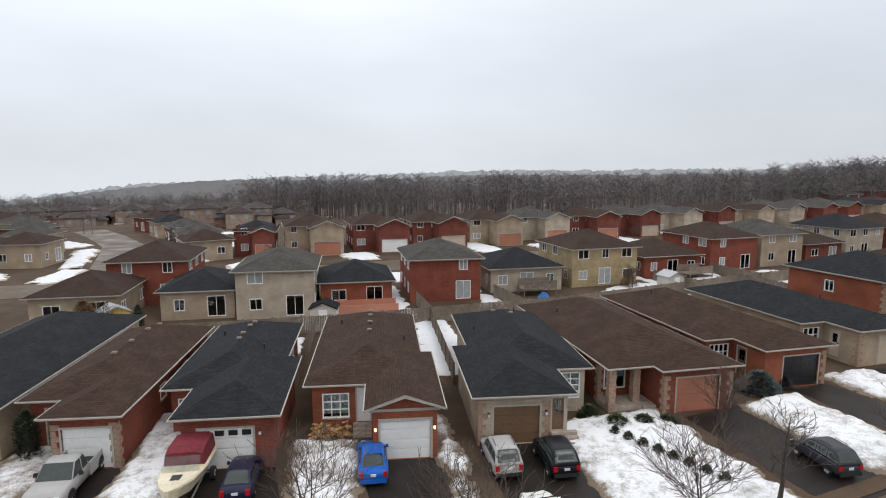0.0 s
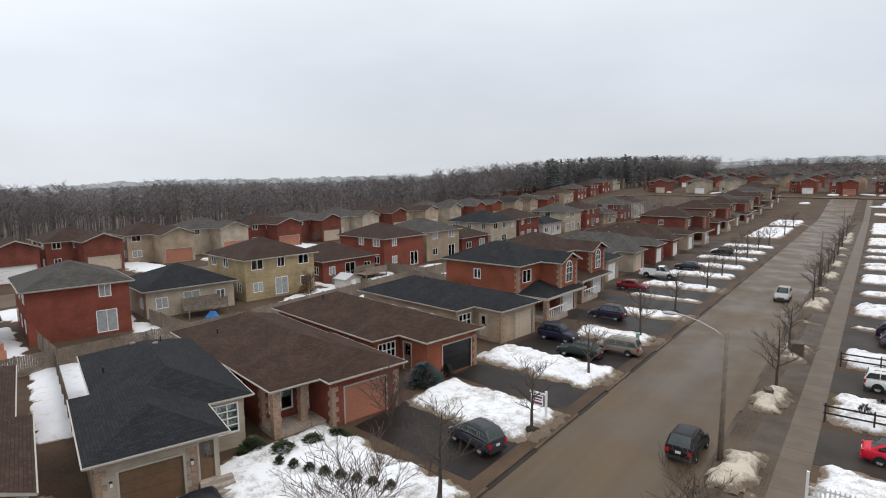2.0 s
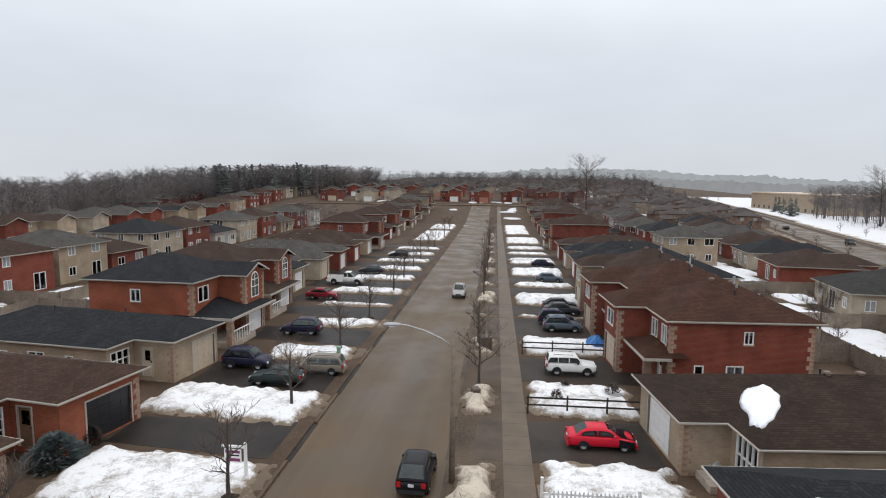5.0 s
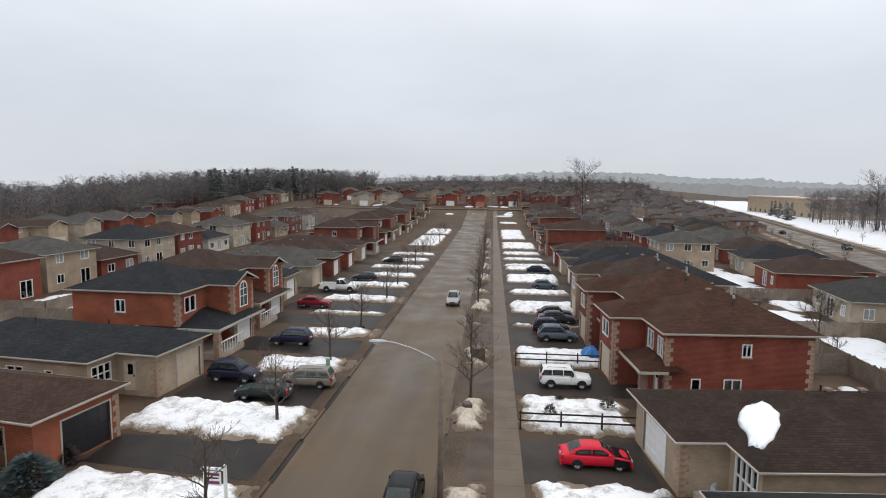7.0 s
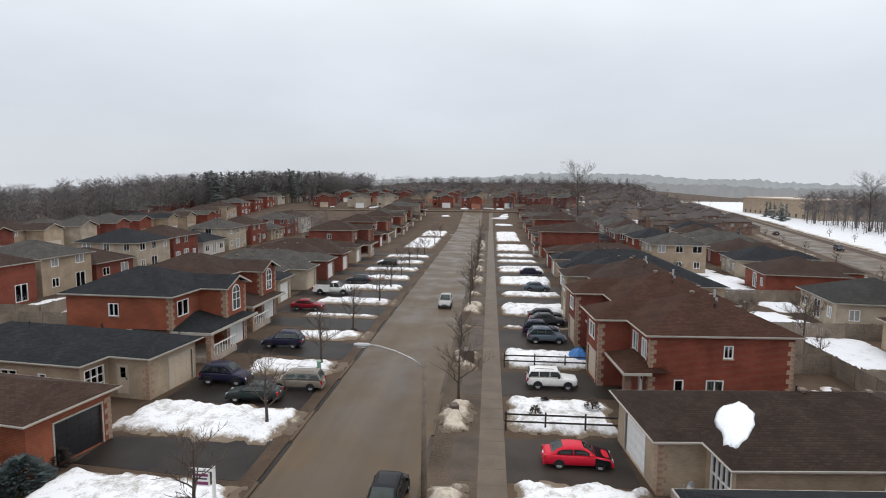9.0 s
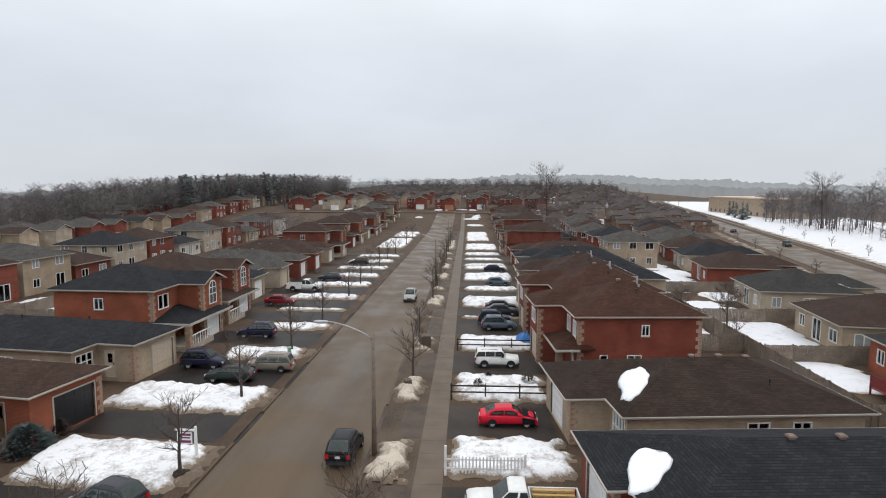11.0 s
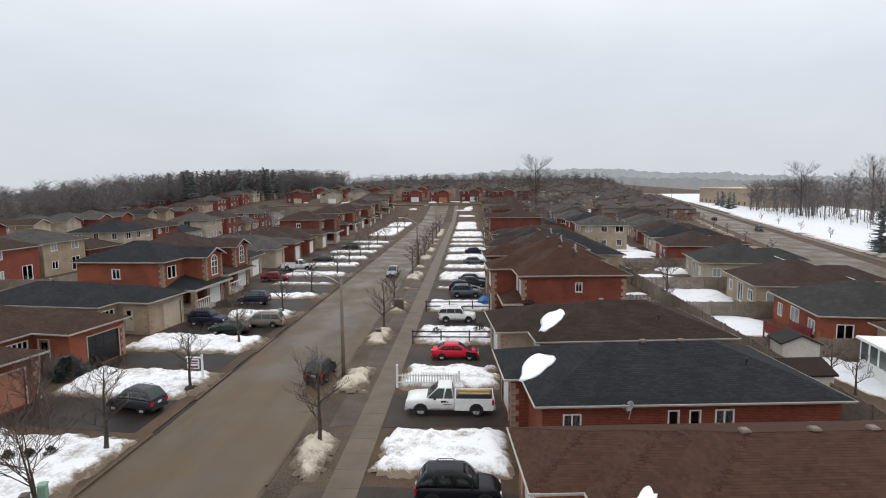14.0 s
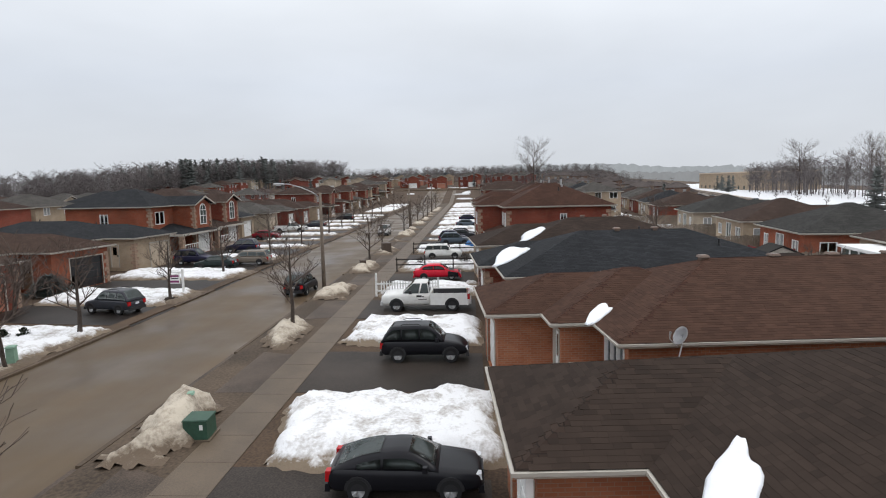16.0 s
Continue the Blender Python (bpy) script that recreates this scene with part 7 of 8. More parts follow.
def tree_parts(seed, height, spread, stems=1, limbs=9):
    """The trunk and the bare crown of a young street tree, as two meshes."""
    rnd = random.Random(seed)
    tb, cb = bmesh.new(), bmesh.new()
    for s in range(stems):
        lean = Vector((rnd.uniform(-1, 1), rnd.uniform(-1, 1), 0)) * (.03 if stems == 1 else .28)
        n = 7
        pts = [Vector((0, 0, -.1))]
        for i in range(n):
            pts.append(pts[-1] + (Vector((rnd.uniform(-.06, .06), rnd.uniform(-.06, .06), 1)) + lean).normalized() * (height * .8 / n))
        r0 = .034 * height ** .75 / (1 if stems == 1 else 1.5)
        radii = [r0 * (1.35 if i == 0 else 1 - .85 * i / n) for i in range(n + 1)]
        tube(tb, pts, radii, 7, cap=False)
        for k in range(limbs):
            f = .32 + .66 * k / limbs
            i = min(n - 1, int(f * n))
            a = k * 2.4 + rnd.uniform(-.4, .4)
            d = Vector((math.cos(a), math.sin(a), rnd.uniform(.55, 1.1))).normalized()
            branch(cb, pts[i].lerp(pts[i + 1], f * n - i), d, spread * (1.05 - .55 * f) * rnd.uniform(.75, 1.1), radii[i] * .55, 1 if height > 8 else 2, rnd, 4)
    return tb, cb


TREE_KINDS = {}


def tree(kind, m, label, category="tree", group="bare trees along the street"):
    if kind not in TREE_KINDS:
        t = thing("tree", m, label, category, group)
        tb, cb = tree_parts(*TREES[kind])
        part("trunk", tb, BARK, t, "grey-brown trunk", smooth=True)
        part("crown", cb, TWIG, t, "bare branches and twigs")
        TREE_KINDS[kind] = t
        return t
    t = copy_thing(TREE_KINDS[kind], m)
    return tagged(t, label, category, group)


TREES = {"a": (3, 5.0, 1.9, 1, 10), "b": (8, 5.4, 1.8, 1, 11), "c": (12, 4.6, 1.9, 1, 9), "multi": (21, 3.8, 1.7, 3, 6), "wide": (27, 4.6, 2.7, 2, 9), "big": (33, 19, 6.6, 1, 9), "mid": (41, 9, 3.4, 1, 7), "whip": (50, 3.2, 1.0, 1, 6)}
YOUNG = "leafless young street tree in a snowy verge"
for k, (x, y, kd) in enumerate(((5.0, 6.0, "a"), (23.8, 5.75, "b"), (46.8, 6.0, "a"), (56.4, 6.3, "c"), (76.0, 6.2, "b"), (85, 6.2, "a"), (96, 6.2, "c"), (107, 6.2, "b"), (119, 6.2, "a"), (132, 6.2, "c"), (150, 6.2, "b"),
                                (8.3, 16.4, "wide"), (18.0, 15.5, "wide"), (22.9, 15.9, "b"), (31.6, 16.0, "c"), (41.4, 16.8, "a"), (53.0, 17.0, "b"), (64.2, 17.2, "a"), (77.5, 17.2, "b"), (87, 17.4, "c"), (97, 17.5, "a"), (106, 17.5, "b"), (116, 17.5, "c"), (128, 17.5, "a"), (150, 17.5, "b"), (166, 17.5, "c"))):
    tree(kd, pose(x, y, .1, 0, 0, k * 67), YOUNG)
MULCH = material("dark_wet_mulch", (0.030, 0.020, 0.014), 0.95, 0.4, 20, 120, 0.5)
for k, (x, y) in enumerate(((22.9, 15.9), (31.6, 16.0), (41.4, 16.8), (53.0, 17.0), (64.2, 17.2))):
    bm = bmesh.new()
    rr_ = random.Random(k)
    ring = [(a * .45, rr_.uniform(.85, 1.15)) for a in range(14)]
    loft(bm, [[(x + r * q * math.cos(a), y + r * q * math.sin(a), z + rr_.uniform(-.02, .02)) for a, q in ring] for r, z in ((.46, .06), (.40, .24), (.28, .30), (.10, .27))])
    tagged(part("mulch_ring", bm, MULCH), "ring of dark wet mulch round a young tree", "mulch", "mulch rings")
for k, (x, y) in enumerate(((3.2, 20.6), (27.0, 22.6))):
    tree(("wide", "multi")[k], pose(x, y, .12, 0, 0, k * 100), "leafless many-stemmed tree on a snowy lawn", group="bare yard trees")
for k, (x, y, kd) in enumerate(((63, -24, "mid"), (70, -22, "mid"), (34.0, -24.6, "whip"), (31.5, -24.5, "whip"), (57.5, -22.4, "whip"), (48, 54, "mid"), (-8, 57, "mid"), (88, 52, "mid"), (98, -24, "mid"), (116, 50, "mid"), (10, 90, "mid"), (80, 90, "mid"))):
    tree(kd, pose(x, y, .1, 0, 0, k * 77) @ Matrix.Scale(.62 if kd == "mid" else 1, 4), "leafless tree in a back yard", group="bare yard trees")
tree("big", pose(222, -27.5, land(222, -27.5), 0, 0, 20) @ Matrix.Scale(1.22, 4), "tall bare tree standing over distant roofs", group="tall bare trees")
for k, (u, v, z_) in enumerate(((169, -31, 1.05), (176, -56, 1.15), (158, -52, .95), (148, -60, 1.1), (190, -52, .9), (136, -50, 1.0), (124, -62, 1.15), (112, -56, .9), (98, -70, 1.1))):
    c = ART @ Vector((u, v, 0))
    t = tree("big", pose(c.x, c.y, fall(c.y), 0, 0, 50 * k) @ Matrix.Scale(.88 * z_, 4), "tall bare tree beside the snowfield", group="tall bare trees")
for k in range(12):
    c = ART @ Vector((30 + 11 * k, (-8.9, 7.2)[k % 2] - 3 * (k % 2 == 0), 0))
    tree("whip", pose(c.x, c.y, fall(c.y), 0, 0, 40 * k), "young bare tree beside the arterial road", group="young trees along the arterial road")


def far_woods(name, places, mat, label, kind="bare", seed=0):
    """Many far trees as one mesh: tapered trunks with forking branches, or tiers of needles."""
    rnd = np.random.RandomState(seed)
    variants = []
    for v in range(6):
        V, F = [], []

        def sliver(p, q, w):
            k = len(V)
            p, q = np.array(p), np.array(q)
            d = q - p
            s = np.cross(d, (0.3, 0.5, 0.8))
            s = s / (np.linalg.norm(s) + 1e-9) * w
            s2 = np.cross(d, s)
            s2 = s2 / (np.linalg.norm(s2) + 1e-9) * w
            V.extend([p + s, p - s * .5 + s2 * .9, p - s * .5 - s2 * .9, q])
            F.extend([(k, k + 1, k + 3), (k + 1, k + 2, k + 3), (k + 2, k, k + 3)])

        if kind == "bare":
            sliver((0, 0, -.05), (rnd.uniform(-.03, .03), rnd.uniform(-.03, .03), 1), .013)
            for b in range(22):
                z0 = rnd.uniform(.28, .86)
                a, l = rnd.uniform(0, 6.28), rnd.uniform(.13, .26) * math.sin(math.pi * min(1, (1.12 - z0) * .95)) ** .6
                q = (l * math.cos(a), l * math.sin(a), min(.97, z0 + l * rnd.uniform(.35, 1.0)))
                sliver((0, 0, z0), q, .0042)
                for c in range(8):
                    f = rnd.uniform(.35, 1)
                    pp = (q[0] * f, q[1] * f, z0 + (q[2] - z0) * f)
                    d = np.array((rnd.uniform(-1, 1) + .5 * math.cos(a), rnd.uniform(-1, 1) + .5 * math.sin(a), rnd.uniform(-.1, .9)))
                    d = d / np.linalg.norm(d) * rnd.uniform(.05, .11)
                    sliver(pp, (pp[0] + d[0], pp[1] + d[1], pp[2] + d[2]), .0030)
        else:
            sliver((0, 0, -.05), (0, 0, 1), .018)
            for b in range(70):
                z0 = rnd.uniform(.2 if kind == "pine" else .03, .98)
                a = rnd.uniform(0, 6.28)
                l = (1.12 - z0) * (.27 if kind == "pine" else .26) * rnd.uniform(.7, 1.2) + .03
                q = (l * math.cos(a), l * math.sin(a), z0 + rnd.uniform(-.03, .05))
                sliver((0, 0, z0), q, .034)
        variants.append((np.array(V), np.array(F)))
    VV, FF, n = [], [], 0
    for x, y, z, h in places:
        V, F = variants[rnd.randint(6)]
        a = rnd.uniform(0, 6.28)
        c, s = math.cos(a), math.sin(a)
        P = V * h * np.array((rnd.uniform(.8, 1.3), rnd.uniform(.8, 1.3), 1))
        VV.append(np.stack([P[:, 0] * c - P[:, 1] * s + x, P[:, 0] * s + P[:, 1] * c + y, P[:, 2] + z], 1))
        FF.append(F + n)
        n += len(V)
    me = bpy.data.meshes.new(name)
    me.from_pydata(np.concatenate(VV).tolist(), [], np.concatenate(FF).tolist())
    me.materials.append(mat)
    return tagged(new(name, me), label, "trees", kind="stuff")


def band(line, depth, n, lo, hi, seed):
    """Places along a broken line, spread over a depth towards the north."""
    rnd = np.random.RandomState(seed)
    out = []
    seg = [math.dist(a[:2], b[:2]) for a, b in zip(line, line[1:])]
    for k in range(n):
        s = rnd.uniform(0, sum(seg))
        for (a, b), l in zip(zip(line, line[1:]), seg):
            if s <= l:
                break
            s -= l
        f = s / l
        x, y = a[0] + (b[0] - a[0]) * f, a[1] + (b[1] - a[1]) * f + rnd.uniform(0, 1) * depth
        out.append((x, y, land(x, y), rnd.uniform(lo, hi)))
    return out


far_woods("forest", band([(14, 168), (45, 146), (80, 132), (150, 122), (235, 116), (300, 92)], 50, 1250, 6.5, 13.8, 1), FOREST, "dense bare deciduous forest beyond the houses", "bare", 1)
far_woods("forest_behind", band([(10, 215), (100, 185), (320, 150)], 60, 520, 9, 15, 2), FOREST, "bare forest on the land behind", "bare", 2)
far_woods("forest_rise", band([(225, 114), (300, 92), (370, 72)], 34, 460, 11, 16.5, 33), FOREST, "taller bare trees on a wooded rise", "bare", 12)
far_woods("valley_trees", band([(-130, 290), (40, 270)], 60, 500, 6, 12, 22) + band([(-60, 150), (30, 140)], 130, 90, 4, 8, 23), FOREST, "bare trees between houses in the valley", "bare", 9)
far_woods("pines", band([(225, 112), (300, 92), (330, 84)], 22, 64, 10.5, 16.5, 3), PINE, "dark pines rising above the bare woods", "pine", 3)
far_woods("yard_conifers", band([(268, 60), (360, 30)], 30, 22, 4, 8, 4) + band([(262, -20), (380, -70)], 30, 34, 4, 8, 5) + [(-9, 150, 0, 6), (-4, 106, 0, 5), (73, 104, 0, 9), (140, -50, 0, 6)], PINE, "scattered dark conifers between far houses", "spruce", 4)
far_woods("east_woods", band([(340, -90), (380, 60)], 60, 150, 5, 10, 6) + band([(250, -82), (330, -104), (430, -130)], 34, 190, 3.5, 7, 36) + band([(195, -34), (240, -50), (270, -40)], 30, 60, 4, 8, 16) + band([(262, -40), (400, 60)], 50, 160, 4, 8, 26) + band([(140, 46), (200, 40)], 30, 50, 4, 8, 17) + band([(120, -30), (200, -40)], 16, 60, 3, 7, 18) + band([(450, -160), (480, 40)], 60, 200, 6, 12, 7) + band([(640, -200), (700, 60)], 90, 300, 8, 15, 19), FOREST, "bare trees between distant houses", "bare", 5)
SOUTH_LINE = [tuple((ART @ Vector((u, v, 0)))[:2]) for u, v in ((50, -84), (110, -60), (165, -50), (225, -46), (290, -62))]
FIELD_LINE = [tuple((ART @ Vector((u, v, 0)))[:2]) for u, v in ((40, -46), (110, -38), (170, -36), (240, -34))]
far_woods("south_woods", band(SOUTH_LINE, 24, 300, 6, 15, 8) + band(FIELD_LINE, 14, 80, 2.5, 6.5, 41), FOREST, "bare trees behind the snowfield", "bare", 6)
SPR = [(100.5, -73, 0), (98.5, -74.5, 0), (103, -75, 0), (96.5, -75, 0)] + [tuple((ART @ Vector((u, v, 0)))) for u, v in ((225, -16), (236, -20), (246, -17), (258, -22), (270, -18), (283, -22))]
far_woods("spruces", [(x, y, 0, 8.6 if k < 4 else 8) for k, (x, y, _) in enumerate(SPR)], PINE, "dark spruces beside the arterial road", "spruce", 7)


def ridge(radius, rows, rough, colour, label, seed):
    """A far wooded rise, all round, its haze painted in as a glowing colour: rows give bearing and height of its crest
    in degrees.
    """
    bm = bmesh.new()
    n = 1440
    vs = []
    for k in range(n):
        az = -180 + 360 * k / n
        e = rows[-1][1]
        for (a0, e0), (a1, e1) in zip(rows, rows[1:]):
            if a0 <= az <= a1:
                f = (az - a0) / (a1 - a0)
                e = e0 + (e1 - e0) * f * f * (3 - 2 * f)
                break
        a = radians(az)
        q = Vector((math.cos(a) * 9, math.sin(a) * 9, seed))
        e += rough * (.7 * noise.noise(q * 2) + .5 * noise.noise(q * 9) + .8 * noise.noise(q * 26) + .9 * max(0, noise.noise(q * 70)))
        z = 14 + radius * math.tan(radians(e))
        x, y = radius * math.cos(a), radius * math.sin(a)
        vs.append((bm.verts.new((x, y, min(z - 20, -420))), bm.verts.new((x, y, z))))
    for k in range(n):
        a, b = vs[k], vs[(k + 1) % n]
        bm.faces.new((a[0], b[0], b[1], a[1]))
    # black base that glows in a haze colour, mottled for treetops
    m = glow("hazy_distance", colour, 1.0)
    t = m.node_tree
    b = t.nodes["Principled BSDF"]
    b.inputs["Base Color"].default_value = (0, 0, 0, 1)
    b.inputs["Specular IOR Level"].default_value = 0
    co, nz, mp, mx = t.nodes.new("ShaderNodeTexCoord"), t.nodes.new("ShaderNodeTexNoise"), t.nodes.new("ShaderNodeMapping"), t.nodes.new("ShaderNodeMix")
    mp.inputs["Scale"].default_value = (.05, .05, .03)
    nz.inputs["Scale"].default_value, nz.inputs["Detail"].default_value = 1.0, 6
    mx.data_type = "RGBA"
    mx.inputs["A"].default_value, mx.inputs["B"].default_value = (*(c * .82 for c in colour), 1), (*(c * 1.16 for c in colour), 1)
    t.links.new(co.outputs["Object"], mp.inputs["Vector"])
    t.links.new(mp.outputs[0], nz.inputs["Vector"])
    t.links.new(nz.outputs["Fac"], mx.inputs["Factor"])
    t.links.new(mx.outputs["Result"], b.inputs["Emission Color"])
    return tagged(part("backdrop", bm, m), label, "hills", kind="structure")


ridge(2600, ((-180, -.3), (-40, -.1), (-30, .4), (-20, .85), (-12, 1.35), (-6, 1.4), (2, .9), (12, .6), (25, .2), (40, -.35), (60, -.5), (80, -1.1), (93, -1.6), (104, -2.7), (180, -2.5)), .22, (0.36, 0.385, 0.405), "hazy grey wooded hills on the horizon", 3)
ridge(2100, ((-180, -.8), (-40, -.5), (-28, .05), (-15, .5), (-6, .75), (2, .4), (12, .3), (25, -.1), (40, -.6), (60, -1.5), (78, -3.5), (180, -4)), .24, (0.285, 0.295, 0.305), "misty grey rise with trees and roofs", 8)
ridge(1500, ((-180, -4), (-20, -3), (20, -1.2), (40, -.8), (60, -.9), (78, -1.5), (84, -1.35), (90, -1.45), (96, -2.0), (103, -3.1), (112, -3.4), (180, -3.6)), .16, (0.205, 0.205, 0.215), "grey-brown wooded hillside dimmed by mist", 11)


# ---- shrubs ----
def needle_bush(name, m, r, h, mat, label, n=900, seed=0, column=False, category="shrub"):
    """A dense evergreen of many small sprays about a short stem."""
    rnd = random.Random(seed)
    t = thing(name, m, label, category)
    sb = bmesh.new()
    tube(sb, [(0, 0, -.1), (0, 0, h * .8)], [.06, .02], 6)
    part("stem", sb, BARK, t)
    bm = bmesh.new()
    for k in range(n):
        z = rnd.random() ** (1.0 if column else 1.4)
        w = (1 - z) ** .6 if not column else min(1, (1 - z) * 4) * (.85 + .3 * rnd.random())
        a = rnd.uniform(0, 6.283)
        q = rnd.uniform(.45, 1.0) * w * r
        p = Vector((q * math.cos(a), q * math.sin(a), h * (z * .95 + .03)))
        d = Vector((math.cos(a), math.sin(a), rnd.uniform(.0, .9 if not column else 2.0))).normalized()
        s = d.cross(Vector((0, 0, 1))).normalized() * rnd.uniform(.03, .07)
        ln = rnd.uniform(.12, .26) * (r ** .4)
        v = [bm.verts.new(x) for x in (p - s, p + s, p + d * ln + s * .3, p + d * ln - s * .3)]
        bm.faces.new(v)
    part("foliage", bm, mat, t, "dense needle foliage")
    return t


needle_bush("spruce_bush", pose(33.9, 25.6, .1), 1.45, 1.35, SPRUCE, "low blue spruce beside a brick bungalow", 2800, 1)
needle_bush("shrub", pose(36.0, 25.4, .1), .7, .9, BARK, "round brown leafless shrub beside a porch", 700, 2)
needle_bush("cedar", pose(-8.6, 33.9, .1), .55, 2.6, CEDAR, "tall dark columnar cedar before a house", 1300, 3, True)
needle_bush("cedar", pose(-6.9, 33.4, .1), .55, 2.5, CEDAR, "tall dark columnar cedar beside a garage", 1300, 4, True)
needle_bush("cedar", pose(79.6, -5.4, .1), .8, 3.2, CEDAR, "tall dark cedar beside a front door", 1300, 5, True)
for k, (x, y, r, h) in enumerate(((21.6, 25.0, .9, .7), (23.2, 24.6, .8, .6), (24.6, 24.2, .7, .5), (20.9, 26.6, .8, .8))):
    needle_bush("shrub", pose(x, y, .1, 0, 0, 30 * k), r, h, SHRUB, "low green evergreen shrub before a porch", 700, 10 + k)
for k in range(8):
    needle_bush("shrub", pose(20.6 + .22 * k, 24.0 - .85 * k, .42), .26, .34, CEDAR, "small dark shrub poking through snow", 160, 20 + k)
for k, (x, y, r, h) in enumerate(((43.8, 1.2, .5, .8), (45.2, -2.4, .6, .9), (46.2, .4, .4, .5))):
    needle_bush("shrub", pose(x, y, .3), r, h, BARK, "brown dry shrub standing in snow", 260, 40 + k)
needle_bush("brown_bush", pose(-9.8, 58.6, .1), 1.7, 3.0, DRY_LEAF, "large brown bush holding dry leaves in a yard", 2600, 60)
needle_bush("cedar", pose(-5.4, 57.6, .1), .5, 2.4, CEDAR, "dark columnar cedar beside a yellow playhouse", 900, 61, True)
needle_bush("brown_bush", pose(48.6, 55.4, .1), 1.2, 2.4, DRY_LEAF, "round brown bush in a snowy back yard", 1400, 62)
needle_bush("shrub", pose(33.0, -19.0, .1), 1.0, 1.0, DRY_LEAF, "low brown shrub beside a fence", 700, 63)

# ---- street furniture ----
def street_lamp(m, label):
    t = thing("street_lamp", m, label, "street lamp", "street lamps")
    bm = bmesh.new()
    tube(bm, [(0, 0, -.2), (0, 0, 3.5), (0, 0, 7.1)], [.135, .110, .085], 10)
    part("pole", bm, POLE, t, "weathered round pole", smooth=True)
    ab = bmesh.new()
    tube(ab, [(0, .02, 6.75), (0, .5, 7.15), (0, 1.2, 7.5), (0, 1.9, 7.72), (0, 2.3, 7.76)], [.035, .035, .032, .03, .03], 8)
    part("arm", ab, METAL_GREY, t, "curved grey metal arm", smooth=True)
    hb = bmesh.new()
    loft(hb, [[(w * a, y, 7.74 + z * b) for a, b in ((1, 0), (.8, 1), (-.8, 1), (-1, 0), (-.7, -.8), (.7, -.8))] for y, w, z in ((2.2, .05, .05), (2.35, .11, .08), (2.75, .12, .08), (2.9, .07, .05))])
    h = part("lamp_head", hb, METAL_GREY, t, "grey lamp housing")
    lb = bmesh.new()
    box(lb, -.08, .08, 2.42, 2.72, 7.64, 7.675, taper=.01)
    part("lens", lb, LAMP_CLEAR, h, "unlit clear lens")
    return t


street_lamp(pose(34.1, 6.82, .1) @ Matrix.Diagonal((1, 1.06, .925, 1)), "street lamp on a weathered pole, unlit")
street_lamp(pose(85.0, 6.4, .1), "street lamp on a weathered pole, unlit")
street_lamp(pose(136.0, 6.4, .1), "street lamp on a weathered pole, unlit")


def for_sale_sign():
    t = thing("yard_sign", pose(33.3, 16.0, .1, 0, 0, 88), "white post with a hanging white notice board", "sign")
    for nm, q in (("post", (-.06, .06, -.06, .06, -.2, 1.75)), ("crossbar", (.06, 1.1, -.045, .045, 1.5, 1.6))):
        bm = bmesh.new()
        box(bm, *q, taper=.004)
        part(nm, bm, WHITE_PAINT, t)
    bm = bmesh.new()
    box(bm, .2, 1.0, -.02, .02, .8, 1.42)
    b = part("board", bm, WHITE_PAINT, t, "hanging notice board")
    for k, (x0, x1, z0, z1, mm) in enumerate(((.26, .94, 1.24, 1.36, PURPLE_INK), (.3, .8, 1.1, 1.17, CAR_TRIM), (.26, .94, .86, 1.0, PURPLE_INK))):
        for s in (-1, 1):
            lb = bmesh.new()
            box(lb, x0, x1, min(s * .02, s * .026), max(s * .02, s * .026), z0, z1)
            part("lettering", lb, mm, b)


for_sale_sign()


def transformer():
    t = thing("transformer_box", pose(11.95, 4.75, .1, 0, 0, 4) @ Matrix.Diagonal((.68, .68, .68, 1)), "dark green electrical box on a concrete pad", "utility box")
    pb = bmesh.new()
    box(pb, -.62, .62, -.62, .62, -.2, .09, taper=.01)
    part("pad", pb, CONCRETE, t, "concrete pad")
    bm = bmesh.new()
    box(bm, -.5, .5, -.5, .5, .09, .86, taper=.015)
    part("cabinet", bm, GREEN_BOX, t)
    lb = bmesh.new()
    box(lb, -.52, .52, -.53, .52, .86, .92, taper=.02)
    part("lid", lb, GREEN_BOX, t)
    sb = bmesh.new()
    box(sb, -.506, -.5, -.32, -.18, .5, .72)
    part("notice", sb, WHITE_PAINT, t, "white warning label")


transformer()


def pedestal(x, y, label, mat, h=.8, w=.17, kind="utility_pedestal"):
    t = thing(kind, pose(x, y, .1, 0, 0, 20), label, "utility box")
    bm = bmesh.new()
    box(bm, -w, w, -w * .8, w * .8, -.1, h, taper=.02)
    part("housing", bm, mat, t)
    cb = bmesh.new()
    box(cb, -w - .02, w + .02, -w * .8 - .02, w * .8 + .02, h, h + .06, taper=.03)
    part("cap", cb, mat, t)


pedestal(18.6, 14.98 + .75, "faded green plastic utility pedestal in snow", PALE_GREEN, .75, .2)
pedestal(13.2, 5.6, "faded green plastic cap in dirty snow", PALE_GREEN, .8, .12)
pedestal(51.6, 16.8, "faded green utility pedestal beside a driveway", PALE_GREEN, .8, .2)
pedestal(44.2, 6.1, "small grey-brown utility box in snow", BROWN_BOX, .7, .3)
pedestal(55.4, 5.75, "dark brown metal box on a snowy verge", BROWN_BOX, 1.0, .55, "mail_box")
pedestal(18.2, 16.2, "dark bin beside a green pedestal", BROWN_BOX, .5, .2, "rubbish_bin")


